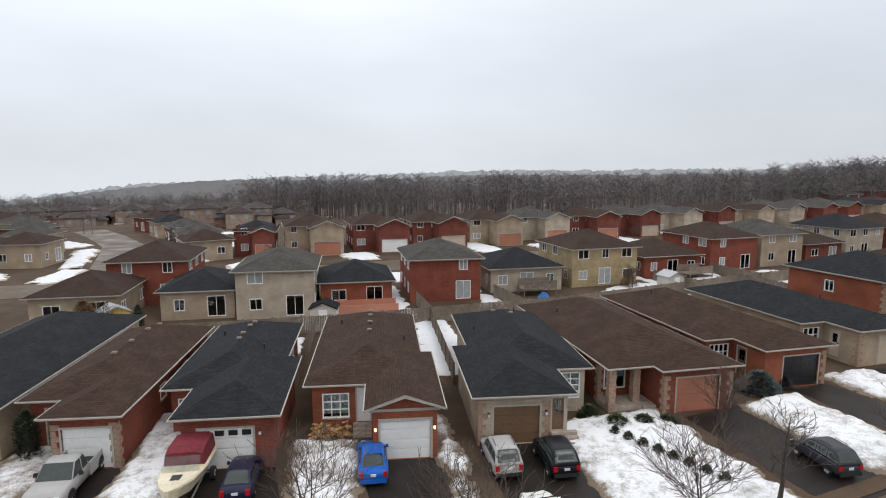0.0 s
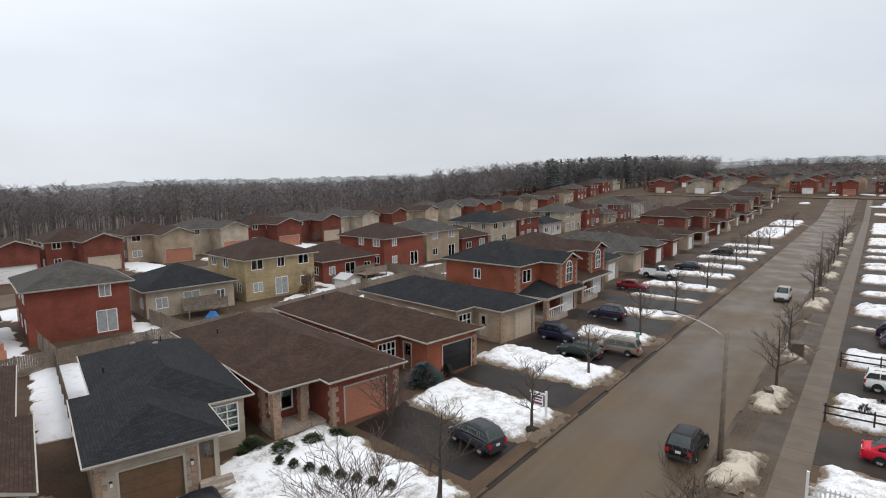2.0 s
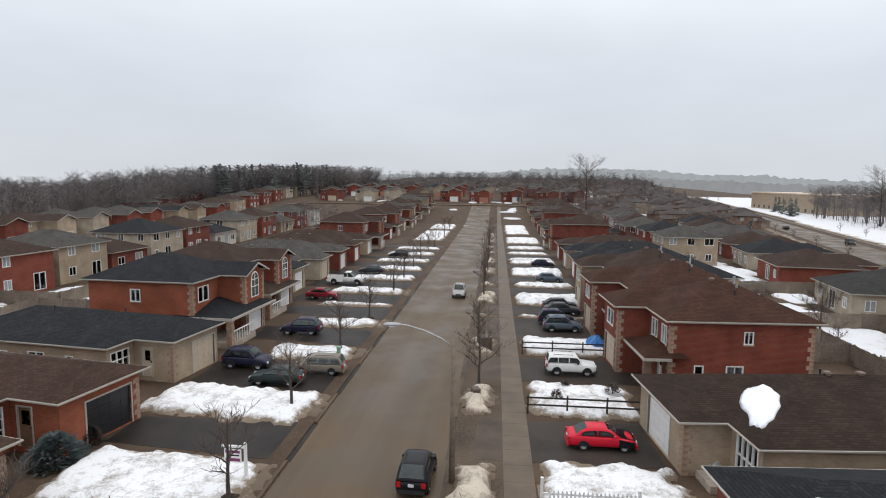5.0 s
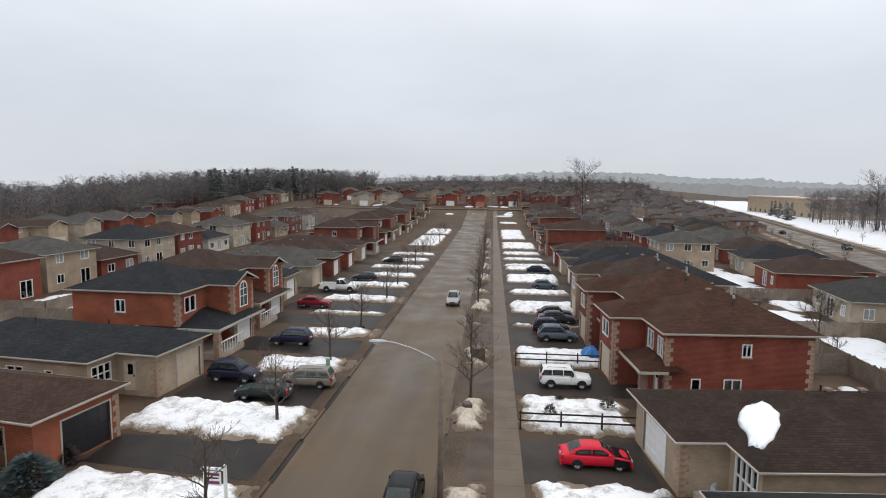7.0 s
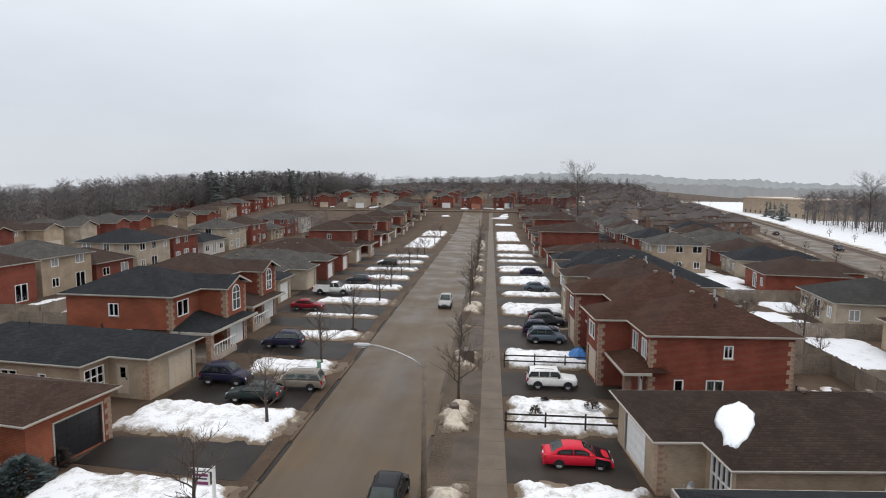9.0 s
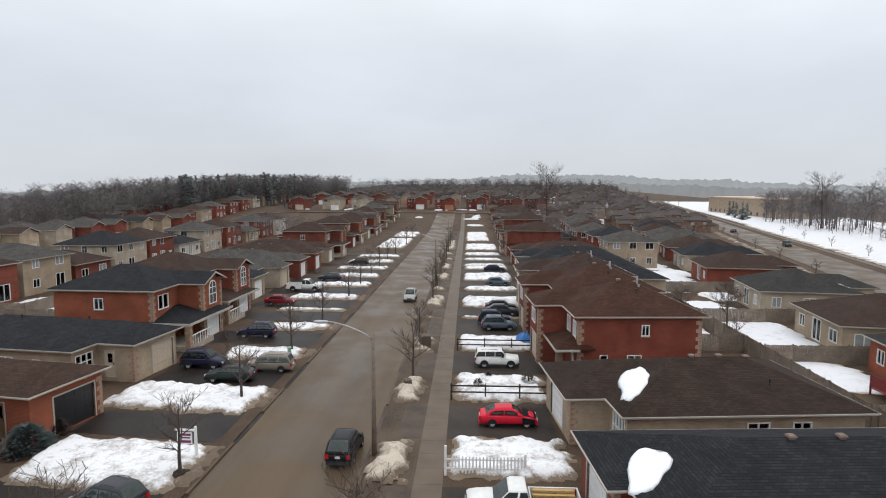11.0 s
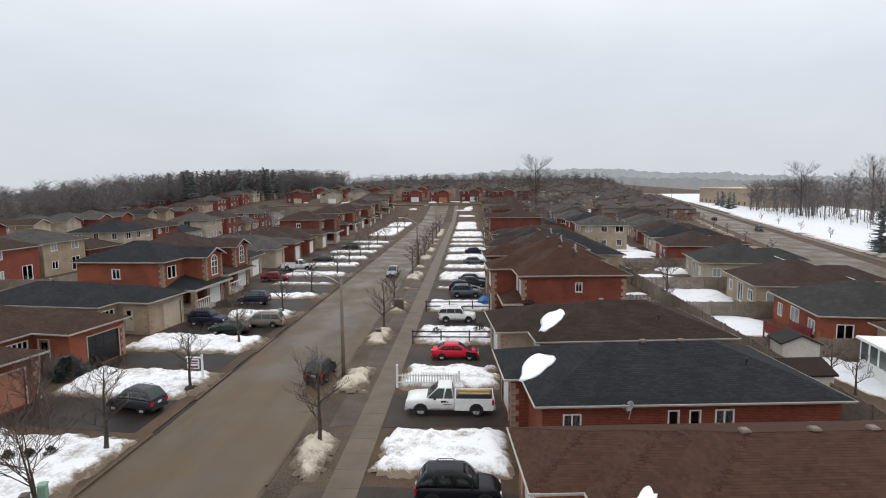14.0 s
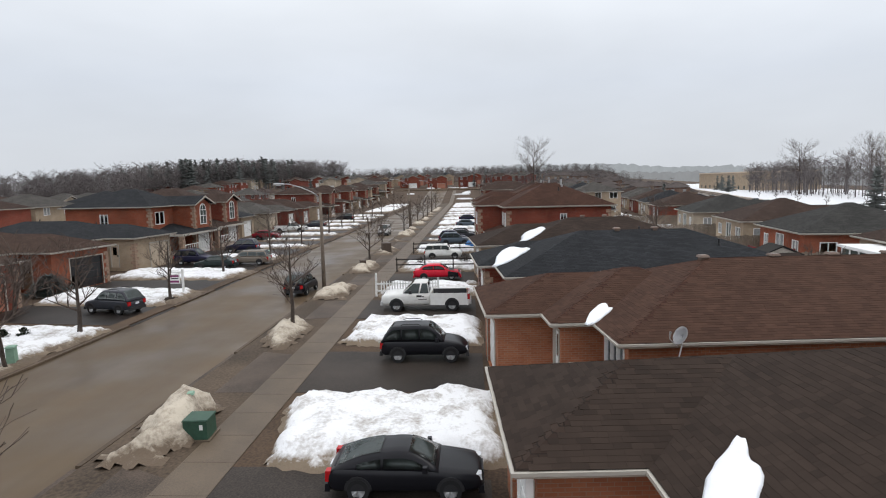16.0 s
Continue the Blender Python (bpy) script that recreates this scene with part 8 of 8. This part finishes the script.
# ---- fences ----
def rail_fence(x, y0, y1, label, z=.1, m=None):
    t = thing("rail_fence", pose(x, y0, z), label, "fence", "dark rail fences")
    ln = y1 - y0
    n = 4
    for k in range(n):
        bm = bmesh.new()
        yy = ln * k / (n - 1)
        box(bm, -.05, .05, yy - .05, yy + .05, -.2, 1.15 if k else 1.35, taper=.006)
        part("post", bm, BLACK_RAIL, t)
    for zz in (.55, .98):
        bm = bmesh.new()
        box(bm, -.02, .02, -.1, ln + .1, zz - .05, zz + .05, taper=.004)
        part("rail", bm, BLACK_RAIL, t)


rail_fence(42.4, -3.8, 3.0, "dark two-rail fence standing in snow")
rail_fence(54.2, -4.2, 2.8, "dark two-rail fence before a snow bank")


def picket_fence(x, y0, y1):
    t = thing("picket_fence", pose(x, y0, .1), "white picket fence half buried in snow", "fence")
    ln = y1 - y0
    for k, yy in enumerate((0, ln)):
        bm = bmesh.new()
        box(bm, -.06, .06, yy - .06, yy + .06, -.1, 1.15 if k == 0 else 1.5, taper=.004)
        part("post", bm, WHITE_PAINT, t)
    for zz in (.35, .8):
        bm = bmesh.new()
        box(bm, .0, .03, 0, ln, zz - .04, zz + .04)
        part("rail", bm, WHITE_PAINT, t)
    first = None
    n = int(ln / .17)
    for k in range(1, n):
        if first is None:
            bm = bmesh.new()
            b = [(-.012, -.04, -.1), (-.012, .04, -.1), (-.012, .04, .9), (-.012, 0, 1.0), (-.012, -.04, .9)]
            loft(bm, [b, [(p[0] - .02, p[1], p[2]) for p in b]])
            first = part("picket", bm, WHITE_PAINT, t)
            first.matrix_basis = pose(0, .17 * k, 0)
        else:
            share("picket", first, pose(0, .17 * k, 0), t)


picket_fence(32.2, -.9, 3.0)


def board_panel():
    """A panel of a wooden yard fence: posts apart, upright boards side by side."""
    bm = bmesh.new()
    n = 16
    rnd = random.Random(2)
    for k in range(n):
        x = .02 + k * 2.4 / n
        box(bm, x, x + 2.4 / n - .012, -.012, .012, .02, 1.56 + rnd.uniform(-.03, .03), taper=.003)
    return bm


FENCE_FIRST = {}


def wood_fence(p, q, label, group="wooden yard fences"):
    """A fence of panels and posts from p to q."""
    ln = math.dist(p, q)
    n = max(1, round(ln / 2.4))
    a = math.degrees(math.atan2(q[1] - p[1], q[0] - p[0]))
    t = thing("wooden_fence", pose(p[0], p[1], .1, 0, 0, a), label, "fence", group)
    s = ln / n / 2.4
    for k in range(n):
        mm = pose(k * ln / n, 0, 0) @ Matrix.Diagonal((s, 1, 1, 1))
        if "panel" not in FENCE_FIRST:
            FENCE_FIRST["panel"] = part("fence_panel", board_panel(), WOOD_FENCE, t)
            FENCE_FIRST["panel"].matrix_basis = mm
            FENCE_FIRST["panel"]["kind"] = "stuff"
            pb = bmesh.new()
            box(pb, -.05, .05, -.05, .05, -.2, 1.66, taper=.01)
            FENCE_FIRST["post"] = part("post", pb, WOOD_FENCE, t)
            FENCE_FIRST["post"].matrix_basis = pose(k * ln / n, .04, 0)
        else:
            share("fence_panel", FENCE_FIRST["panel"], mm, t)["kind"] = "stuff"
            share("post", FENCE_FIRST["post"], pose(k * ln / n, .04, 0), t)


WF = "weathered grey-brown wooden board fence"
wood_fence((-14, 54.5), (10.5, 50.6), WF)
wood_fence((10.5, 50.6), (34, 48.6), WF)
wood_fence((34, 48.6), (62, 50.2), WF)
wood_fence((62, 50.2), (130, 50.0), WF)
for x0, y0, x1, y1 in ((5.2, 37, 9.2, 50.7), (15.6, 34.5, 20.0, 49.8), (24.8, 41.6, 26.4, 49.2), (33.8, 42.5, 35.0, 48.7), (52, 41, 52.4, 49.6), (62, 40, 62, 50), (72, 40, 72, 50), (-2, 45.5, 0.6, 52), (20.2, 50, 21.2, 57), (30.0, 49, 30.6, 57), (54, 50, 54, 57), (65, 50, 65, 58)):
    wood_fence((x0, y0), (x1, y1), WF)
wood_fence((-6, -21.6), (38, -21.6), WF)
wood_fence((38, -21.6), (80, -22.4), WF)
wood_fence((80, -22.4), (130, -24), WF)
for x0, y0, y1 in ((9.9, -18, -21.5), (21.0, -19, -21.5), (32.4, -17.8, -21.5), (43.4, -16, -21.8), (55, -15.5, -22), (38.6, -21.6, -32), (51.6, -22, -33), (66, -22.2, -34), (84, -22.6, -36)):
    wood_fence((x0, y0), (x0, y1), WF)


# ---- sheds and yard things ----
def shed(m, label, wall, sh, w=2.4, d=2.0, eave=1.7):
    t = thing("shed", m, label, "shed")
    bm = bmesh.new()
    wall_run(bm, (-w / 2, -d / 2), (w / 2, -d / 2), 0, eave)
    wall_run(bm, (w / 2, -d / 2), (w / 2, d / 2), 0, eave)
    wall_run(bm, (w / 2, d / 2), (-w / 2, d / 2), 0, eave)
    wall_run(bm, (-w / 2, d / 2), (-w / 2, -d / 2), 0, eave)
    weld(bm)
    part("wall", bm, wall, t)
    rb = bmesh.new()
    z, h = eave - .02, .6
    loft(rb, [[(-w / 2 - .15, y, z - .05), (0, y, z + h - .05), (w / 2 + .15, y, z - .05), (w / 2 + .15, y, z + .05), (0, y, z + h + .05), (-w / 2 - .15, y, z + .05)] for y in (-d / 2 - .15, d / 2 + .15)])
    part("roof", rb, sh, t)
    for y in (-d / 2 + .02, d / 2 - .02):
        gb = bmesh.new()
        gb.faces.new([gb.verts.new(p) for p in ((-w / 2, y, eave - .03), (w / 2, y, eave - .03), (0, y, eave + h - .1))])
        part("gable", gb, wall, t)
    db = bmesh.new()
    box(db, -.4, .4, -d / 2 - .03, -d / 2, .05, 1.6)
    part("door", db, WHITE_PAINT, t)


shed(pose(37.6, -24.2, .1, 0, 0, 85), "pale grey garden shed with a grey roof", STUCCO, SH_GREY)
shed(pose(30.4, -20.0, .1, 0, 0, 5), "pale garden shed with dark shingles and snow", STUCCO, SH_DARKBROWN, 2.6, 3.4, 2.0)
shed(pose(52.6, 52.6, .1, 0, 0, 0), "grey plastic garden shed beside a fence", STUCCO, METAL_GREY)
shed(pose(-7.4, 58.2, .1, 0, 0, 20), "yellow garden playhouse with a pale snowy roof", YELLOW_PAINT, METAL_GREY, 2.2, 2.0, 1.9)
shed(pose(10.6, 53.4, .1, 0, 0, -20), "small grey shed with charcoal shingles", STUCCO, SH_BLACK)


def sunroom(m, w, d, h):
    """A white glazed room built on to the back of a bungalow."""
    t = thing("sunroom", m, "white framed sunroom with dark glass and a flat pale roof", "sunroom")
    bm = bmesh.new()
    box(bm, -w / 2, w / 2, 0, d, -.2, .95)
    part("base_wall", bm, WHITE_PAINT, t)
    rb = bmesh.new()
    box(rb, -w / 2 - .25, w / 2 + .25, -.25, d + .1, h, h + .16, taper=.03)
    part("roof", rb, WHITE_PAINT, t, "flat white roof edge")
    runs = [((-w / 2, 0), (w / 2, 0)), ((w / 2, 0), (w / 2, d)), ((-w / 2, d), (-w / 2, 0))]
    for p, q in runs:
        n = max(2, round(math.dist(p, q) / 1.1))
        dx, dy = (q[0] - p[0]) / n, (q[1] - p[1]) / n
        for k in range(n):
            a = (p[0] + dx * k, p[1] + dy * k)
            ln = math.hypot(dx, dy)
            mm = pose(a[0], a[1], .95, 0, 0, math.degrees(math.atan2(dy, dx)))
            fb = bmesh.new()
            plate(fb, [0, .09, ln - .09, ln], [0, .09, h - 1.04, h - .95], -.04, .04, {(1, 1)})
            f = part("window", fb, WHITE_PAINT, t)
            f.matrix_basis = mm
            gb = bmesh.new()
            box(gb, .09, ln - .09, -.008, .008, .09, h - 1.04)
            part("pane", gb, CAR_GLASS, f, "dark window glass")


sunroom(pose(33.6, -27.2, .1, 0, 0, 172), 4.4, 2.2, 2.3)


def deck(m, label, w, d, h, mat):
    t = thing("deck", m, label, "deck")
    n = max(4, int(w / .16))
    for k in range(n):
        bm = bmesh.new()
        box(bm, -w / 2 + k * w / n, -w / 2 + (k + 1) * w / n - .012, -d / 2, d / 2, h - .04, h)
        part("plank", bm, mat, t)
    for sx in (-1, 1):
        for sy in (-1, 1):
            pb = bmesh.new()
            box(pb, sx * (w / 2 - .06) - .05, sx * (w / 2 - .06) + .05, sy * (d / 2 - .06) - .05, sy * (d / 2 - .06) + .05, -.1, h + .95)
            part("post", pb, mat, t)
    for sy in (-1, 1):
        rb = bmesh.new()
        box(rb, -w / 2, w / 2, sy * (d / 2 - .06) - .03, sy * (d / 2 - .06) + .03, h + .1, h + .9)
        part("railing", rb, mat, t)


deck(pose(43.4, -26.8, .1), "dark red stained deck behind a bungalow", 3.0, 2.2, .5, RED_DECK)
deck(pose(60.5, 56.4, .1), "weathered wooden deck behind a red bungalow", 4.0, 2.4, .9, WOOD_FENCE)
deck(pose(15.5, 55.8, .1, 0, 0, -12), "low orange-brown deck behind a bungalow", 6.0, 2.6, .25, DOOR_RED)
deck(pose(36, 56.4, .1, 0, 0, -10), "weathered wooden deck behind a beige bungalow", 4.0, 2.2, .9, WOOD_FENCE)


def woodpile():
    """A stack of split logs against the front wall of a bungalow."""
    t = thing("firewood_pile", pose(11.0, 25.7, .1, 0, 0, -17), "stack of split yellow firewood below a window", "firewood")
    rnd = random.Random(6)
    for k in range(90):
        x, z = rnd.uniform(-7.0, -4.9), abs(rnd.gauss(0, .28))
        y = rnd.uniform(2.7, 3.4)
        bm = bmesh.new()
        r = rnd.uniform(.06, .1)
        pts = [(r * math.cos(a + rnd.uniform(-.2, .2)), r * math.sin(a)) for a in (0, 2.1, 4.2)]
        loft(bm, [[(p, -.2, q) for p, q in pts], [(p, .2, q) for p, q in pts]])
        o = part("log", bm, FIREWOOD, t)
        o.matrix_basis = pose(x, y, z + .08, rnd.uniform(-15, 15), rnd.uniform(0, 90), rnd.uniform(-70, 70))


woodpile()


def tarp_heap(m, label, mat, r, h, seed):
    rnd = random.Random(seed)
    bm = bmesh.new()
    rings = []
    for i, f in enumerate((1, .85, .55, .2)):
        rings.append([(r * f * (1 + .25 * rnd.uniform(-1, 1)) * math.cos(k * math.pi / 7), r * .7 * f * (1 + .25 * rnd.uniform(-1, 1)) * math.sin(k * math.pi / 7), h * (0, .55, .85, 1)[i] * (1 + .2 * rnd.uniform(-1, 1))) for k in range(14)])
    loft(bm, rings)
    t = tagged(part("tarpaulin", bm, mat), label, "tarpaulin")
    t.matrix_basis = m


tarp_heap(pose(55.9, -3.2, .3), "crumpled blue tarpaulin over a heap in snow", TARP_BLUE, 1.1, 1.0, 3)
tarp_heap(pose(35.0, 53.5, .1), "blue tarpaulin on a back yard table", TARP_BLUE, .8, .9, 4)


# ---- snow left on roofs ----
def roof_snow(house, x, y, rx, ry, turn, blocks, eave, seed, thick=.16, pitch=PITCH, wedge=.4):
    """A lens of snow lying in a roof valley."""
    bm = bmesh.new()
    n, rings = 26, 6
    c, s = math.cos(radians(turn)), math.sin(radians(turn))
    top = []
    for i in range(rings + 1):
        f = 1 - i / rings
        row = []
        for k in range(n):
            a = 2 * math.pi * k / n
            w = 1 + .3 * noise.noise(Vector((math.cos(a) * 1.6 + seed, math.sin(a) * 1.6, seed * 3.1))) + .16 * noise.noise(Vector((math.cos(a) * 5, math.sin(a) * 5, seed)))
            u, v = rx * w * f * math.cos(a), ry * w * f * math.sin(a) * (1 - wedge * math.cos(a))
            px, py = x + u * c - v * s, y + u * s + v * c
            z = roof_height(blocks, eave, pitch, px, py) + thick * (1 - f ** 6) * (.8 + .3 * noise.noise(Vector((px * 2, py * 2, seed)))) + (.012 if i else -.02)
            row.append((px, py, z))
        top.append(row)
    loft(bm, top)
    return part("roof_snow", bm, SNOW_ROOF, house, "patch of white snow on the shingles", smooth=True)


def eaves(blocks, over=.4):
    return [(b[0] - over, b[1] + over, b[2] - over, b[3] + over) for b in blocks]


B_NEAR, B_BROWN = eaves([(-4.6, 4.6, 2.0, 16.0), (-4.4, -.3, 0, 7)]), eaves([(-4.4, 3.6, 3.1, 17.4), (-4.4, -.1, 0, 8), (-4.4, 1.3, 1.8, 8)])
B_BLACK, B_TAN = eaves([(-4.6, 3.7, .9, 14.8), (-4.6, 0, 0, 7)]), eaves([(-5.8, 2.6, 2.2, 14.6), (-5.8, 0, 0, 8)])
roof_snow(r_near, .86, 2.45, .85, .34, -30, B_NEAR, 2.75, 6, .09, PITCH, -.35)
roof_snow(r_brown, 1.35, 2.9, .85, .26, -40, B_BROWN, 2.75, 2, .08)
roof_snow(r_black, -.2, 1.3, 1.45, .78, -40, B_BLACK, 2.75, 3)
roof_snow(r_tan, -.2, 3.55, 2.2, .74, -30, B_TAN, 2.75, 4)
B_BACK = eaves([(-4.7, 4.7, 0, 10), (-4.7, .4, 6, 13.5)])
for k in (0, 2, 3, 5):
    roof_snow(south_back[k], .95, 10.0, .75, .42, 35, B_BACK, 2.75, 20 + k, .12, .40, 0)

# ---- the school-like building and hoardings by the arterial road ----
def long_building(m, w, d, h):
    t = thing("long_building", m, "long low beige building with a flat roof", "building")
    bm = bmesh.new()
    holes = [(4 + 7.5 * k, 6.4 + 7.5 * k, 1.2, 2.9) for k in range(int(w / 7.5) - 1)]
    wall_run(bm, (-w / 2, -d / 2), (w / 2, -d / 2), -.3, h, holes)
    wall_run(bm, (w / 2, -d / 2), (w / 2, d / 2), -.3, h)
    wall_run(bm, (w / 2, d / 2), (-w / 2, d / 2), -.3, h, holes)
    wall_run(bm, (-w / 2, d / 2), (-w / 2, -d / 2), -.3, h)
    weld(bm)
    part("wall", bm, BRICK_TAN, t)
    rb = bmesh.new()
    box(rb, -w / 2 - .3, w / 2 + .3, -d / 2 - .3, d / 2 + .3, h, h + .6, taper=.05)
    part("flat_roof", rb, TRIM_TAN, t)
    ub = bmesh.new()
    box(ub, -3, 4, -3, 3, h + .6, h + 2.2)
    part("roof_unit", ub, METAL_GREY, t, "grey metal roof unit")
    for sgn in (-1, 1):
        for k in range(int(w / 7.5) - 1):
            gb = bmesh.new()
            x = -w / 2 + 4 + 7.5 * k if sgn < 0 else w / 2 - 4 - 7.5 * k - 2.4
            box(gb, x, x + 2.4, sgn * (d / 2 - .12) - .01, sgn * (d / 2 - .12) + .01, .9, 2.6)
            part("window", gb, CAR_GLASS, t, "dark window")


long_building(pose(330, -160, -.2, 0, 0, -4), 96, 26, 9.4)


# ---- shingle tabs on the two nearest roofs ----
def tabs(house, blocks, eave, pitch, mat, near, seed):
    """Overlapping asphalt tabs laid course by course over the roof planes; near(x, y) picks those that are parts of their own."""
    rnd = random.Random(seed)
    wide, rise, thick = .28, .127, .0035
    V, F, singles = [], [], []
    for bi, (x0, x1, y0, y1, *e) in enumerate(blocks):
        for pts in hip_shape(x0, x1, y0, y1, eave + .006 * bi, pitch):
            P = [Vector(p) for p in pts]
            nrm = (P[1] - P[0]).cross(P[2] - P[0]).normalized()
            u = Vector((0, 0, 1)).cross(nrm).normalized()
            v = nrm.cross(u)
            o = P[0]
            q = [((p - o).dot(u), (p - o).dot(v)) for p in P]
            umin, umax, vmax = min(a for a, b in q), max(a for a, b in q), max(b for a, b in q)

            def inside(a, b):
                s = False
                for (xa, ya), (xb, yb) in zip(q, q[1:] + q[:1]):
                    if (ya > b) != (yb > b) and a < (xb - xa) * (b - ya) / (yb - ya) + xa:
                        s = not s
                return s

            for r in range(int(vmax / rise) + 1):
                b = r * rise
                a = umin - rnd.uniform(0, wide)
                while a < umax:
                    w = wide * rnd.choice((.6, .8, 1, 1, 1.25))
                    if inside(a + w * .5, b + rise * .5) and inside(a + w * .04, b + rise * .55) and inside(a + w * .96, b + rise * .55):
                        t = thick * rnd.uniform(.7, 1.5)
                        c = o + u * a + v * (b - rnd.uniform(0, .012))
                        top = rise * 1.05
                        k = [c, c + u * (w - .002), c + u * (w - .002) + v * top, c + v * top]
                        lift = [t + .004, t + .004, .004, .004]
                        verts = [p for p in k] + [p + nrm * l for p, l in zip(k, lift)]
                        ctr = c + u * w / 2
                        if near(ctr.x, ctr.y) and len(singles) < 300 and roof_height(blocks, eave, pitch, ctr.x, ctr.y) < ctr.z + .08:
                            singles.append(verts)
                        else:
                            i = len(V)
                            V.extend(verts)
                            F.extend([(i + 4, i + 5, i + 6, i + 7), (i, i + 1, i + 5, i + 4), (i + 1, i + 2, i + 6, i + 5), (i + 3, i, i + 4, i + 7)])
                    a += w
    me = bpy.data.meshes.new("shingles")
    me.from_pydata([tuple(p) for p in V], [], F)
    me.materials.append(mat)
    ob = new("shingles", me)
    ob.parent = house
    ob["kind"] = "stuff"
    for vs in singles:
        m1 = bpy.data.meshes.new("shingle")
        m1.from_pydata([tuple(p) for p in vs], [], [(4, 5, 6, 7), (0, 1, 5, 4), (1, 2, 6, 5), (3, 0, 4, 7)])
        m1.materials.append(mat)
        s = new("shingle", m1)
        s.parent = house


tabs(r_near, B_NEAR, 2.75, PITCH, TAB_DARK, lambda x, y: 0 < x < 5 and 1.6 < y < 5, 1)
tabs(r_brown, B_BROWN, 2.75, PITCH, TAB_BROWN, lambda x, y: False, 2)

# ---- from units of the plan to metres ----
for ob in list(scene.objects):
    if ob.parent is None and ob.type in {"MESH", "EMPTY"}:
        ob.matrix_basis = Matrix.Scale(UNIT, 4) @ ob.matrix_basis
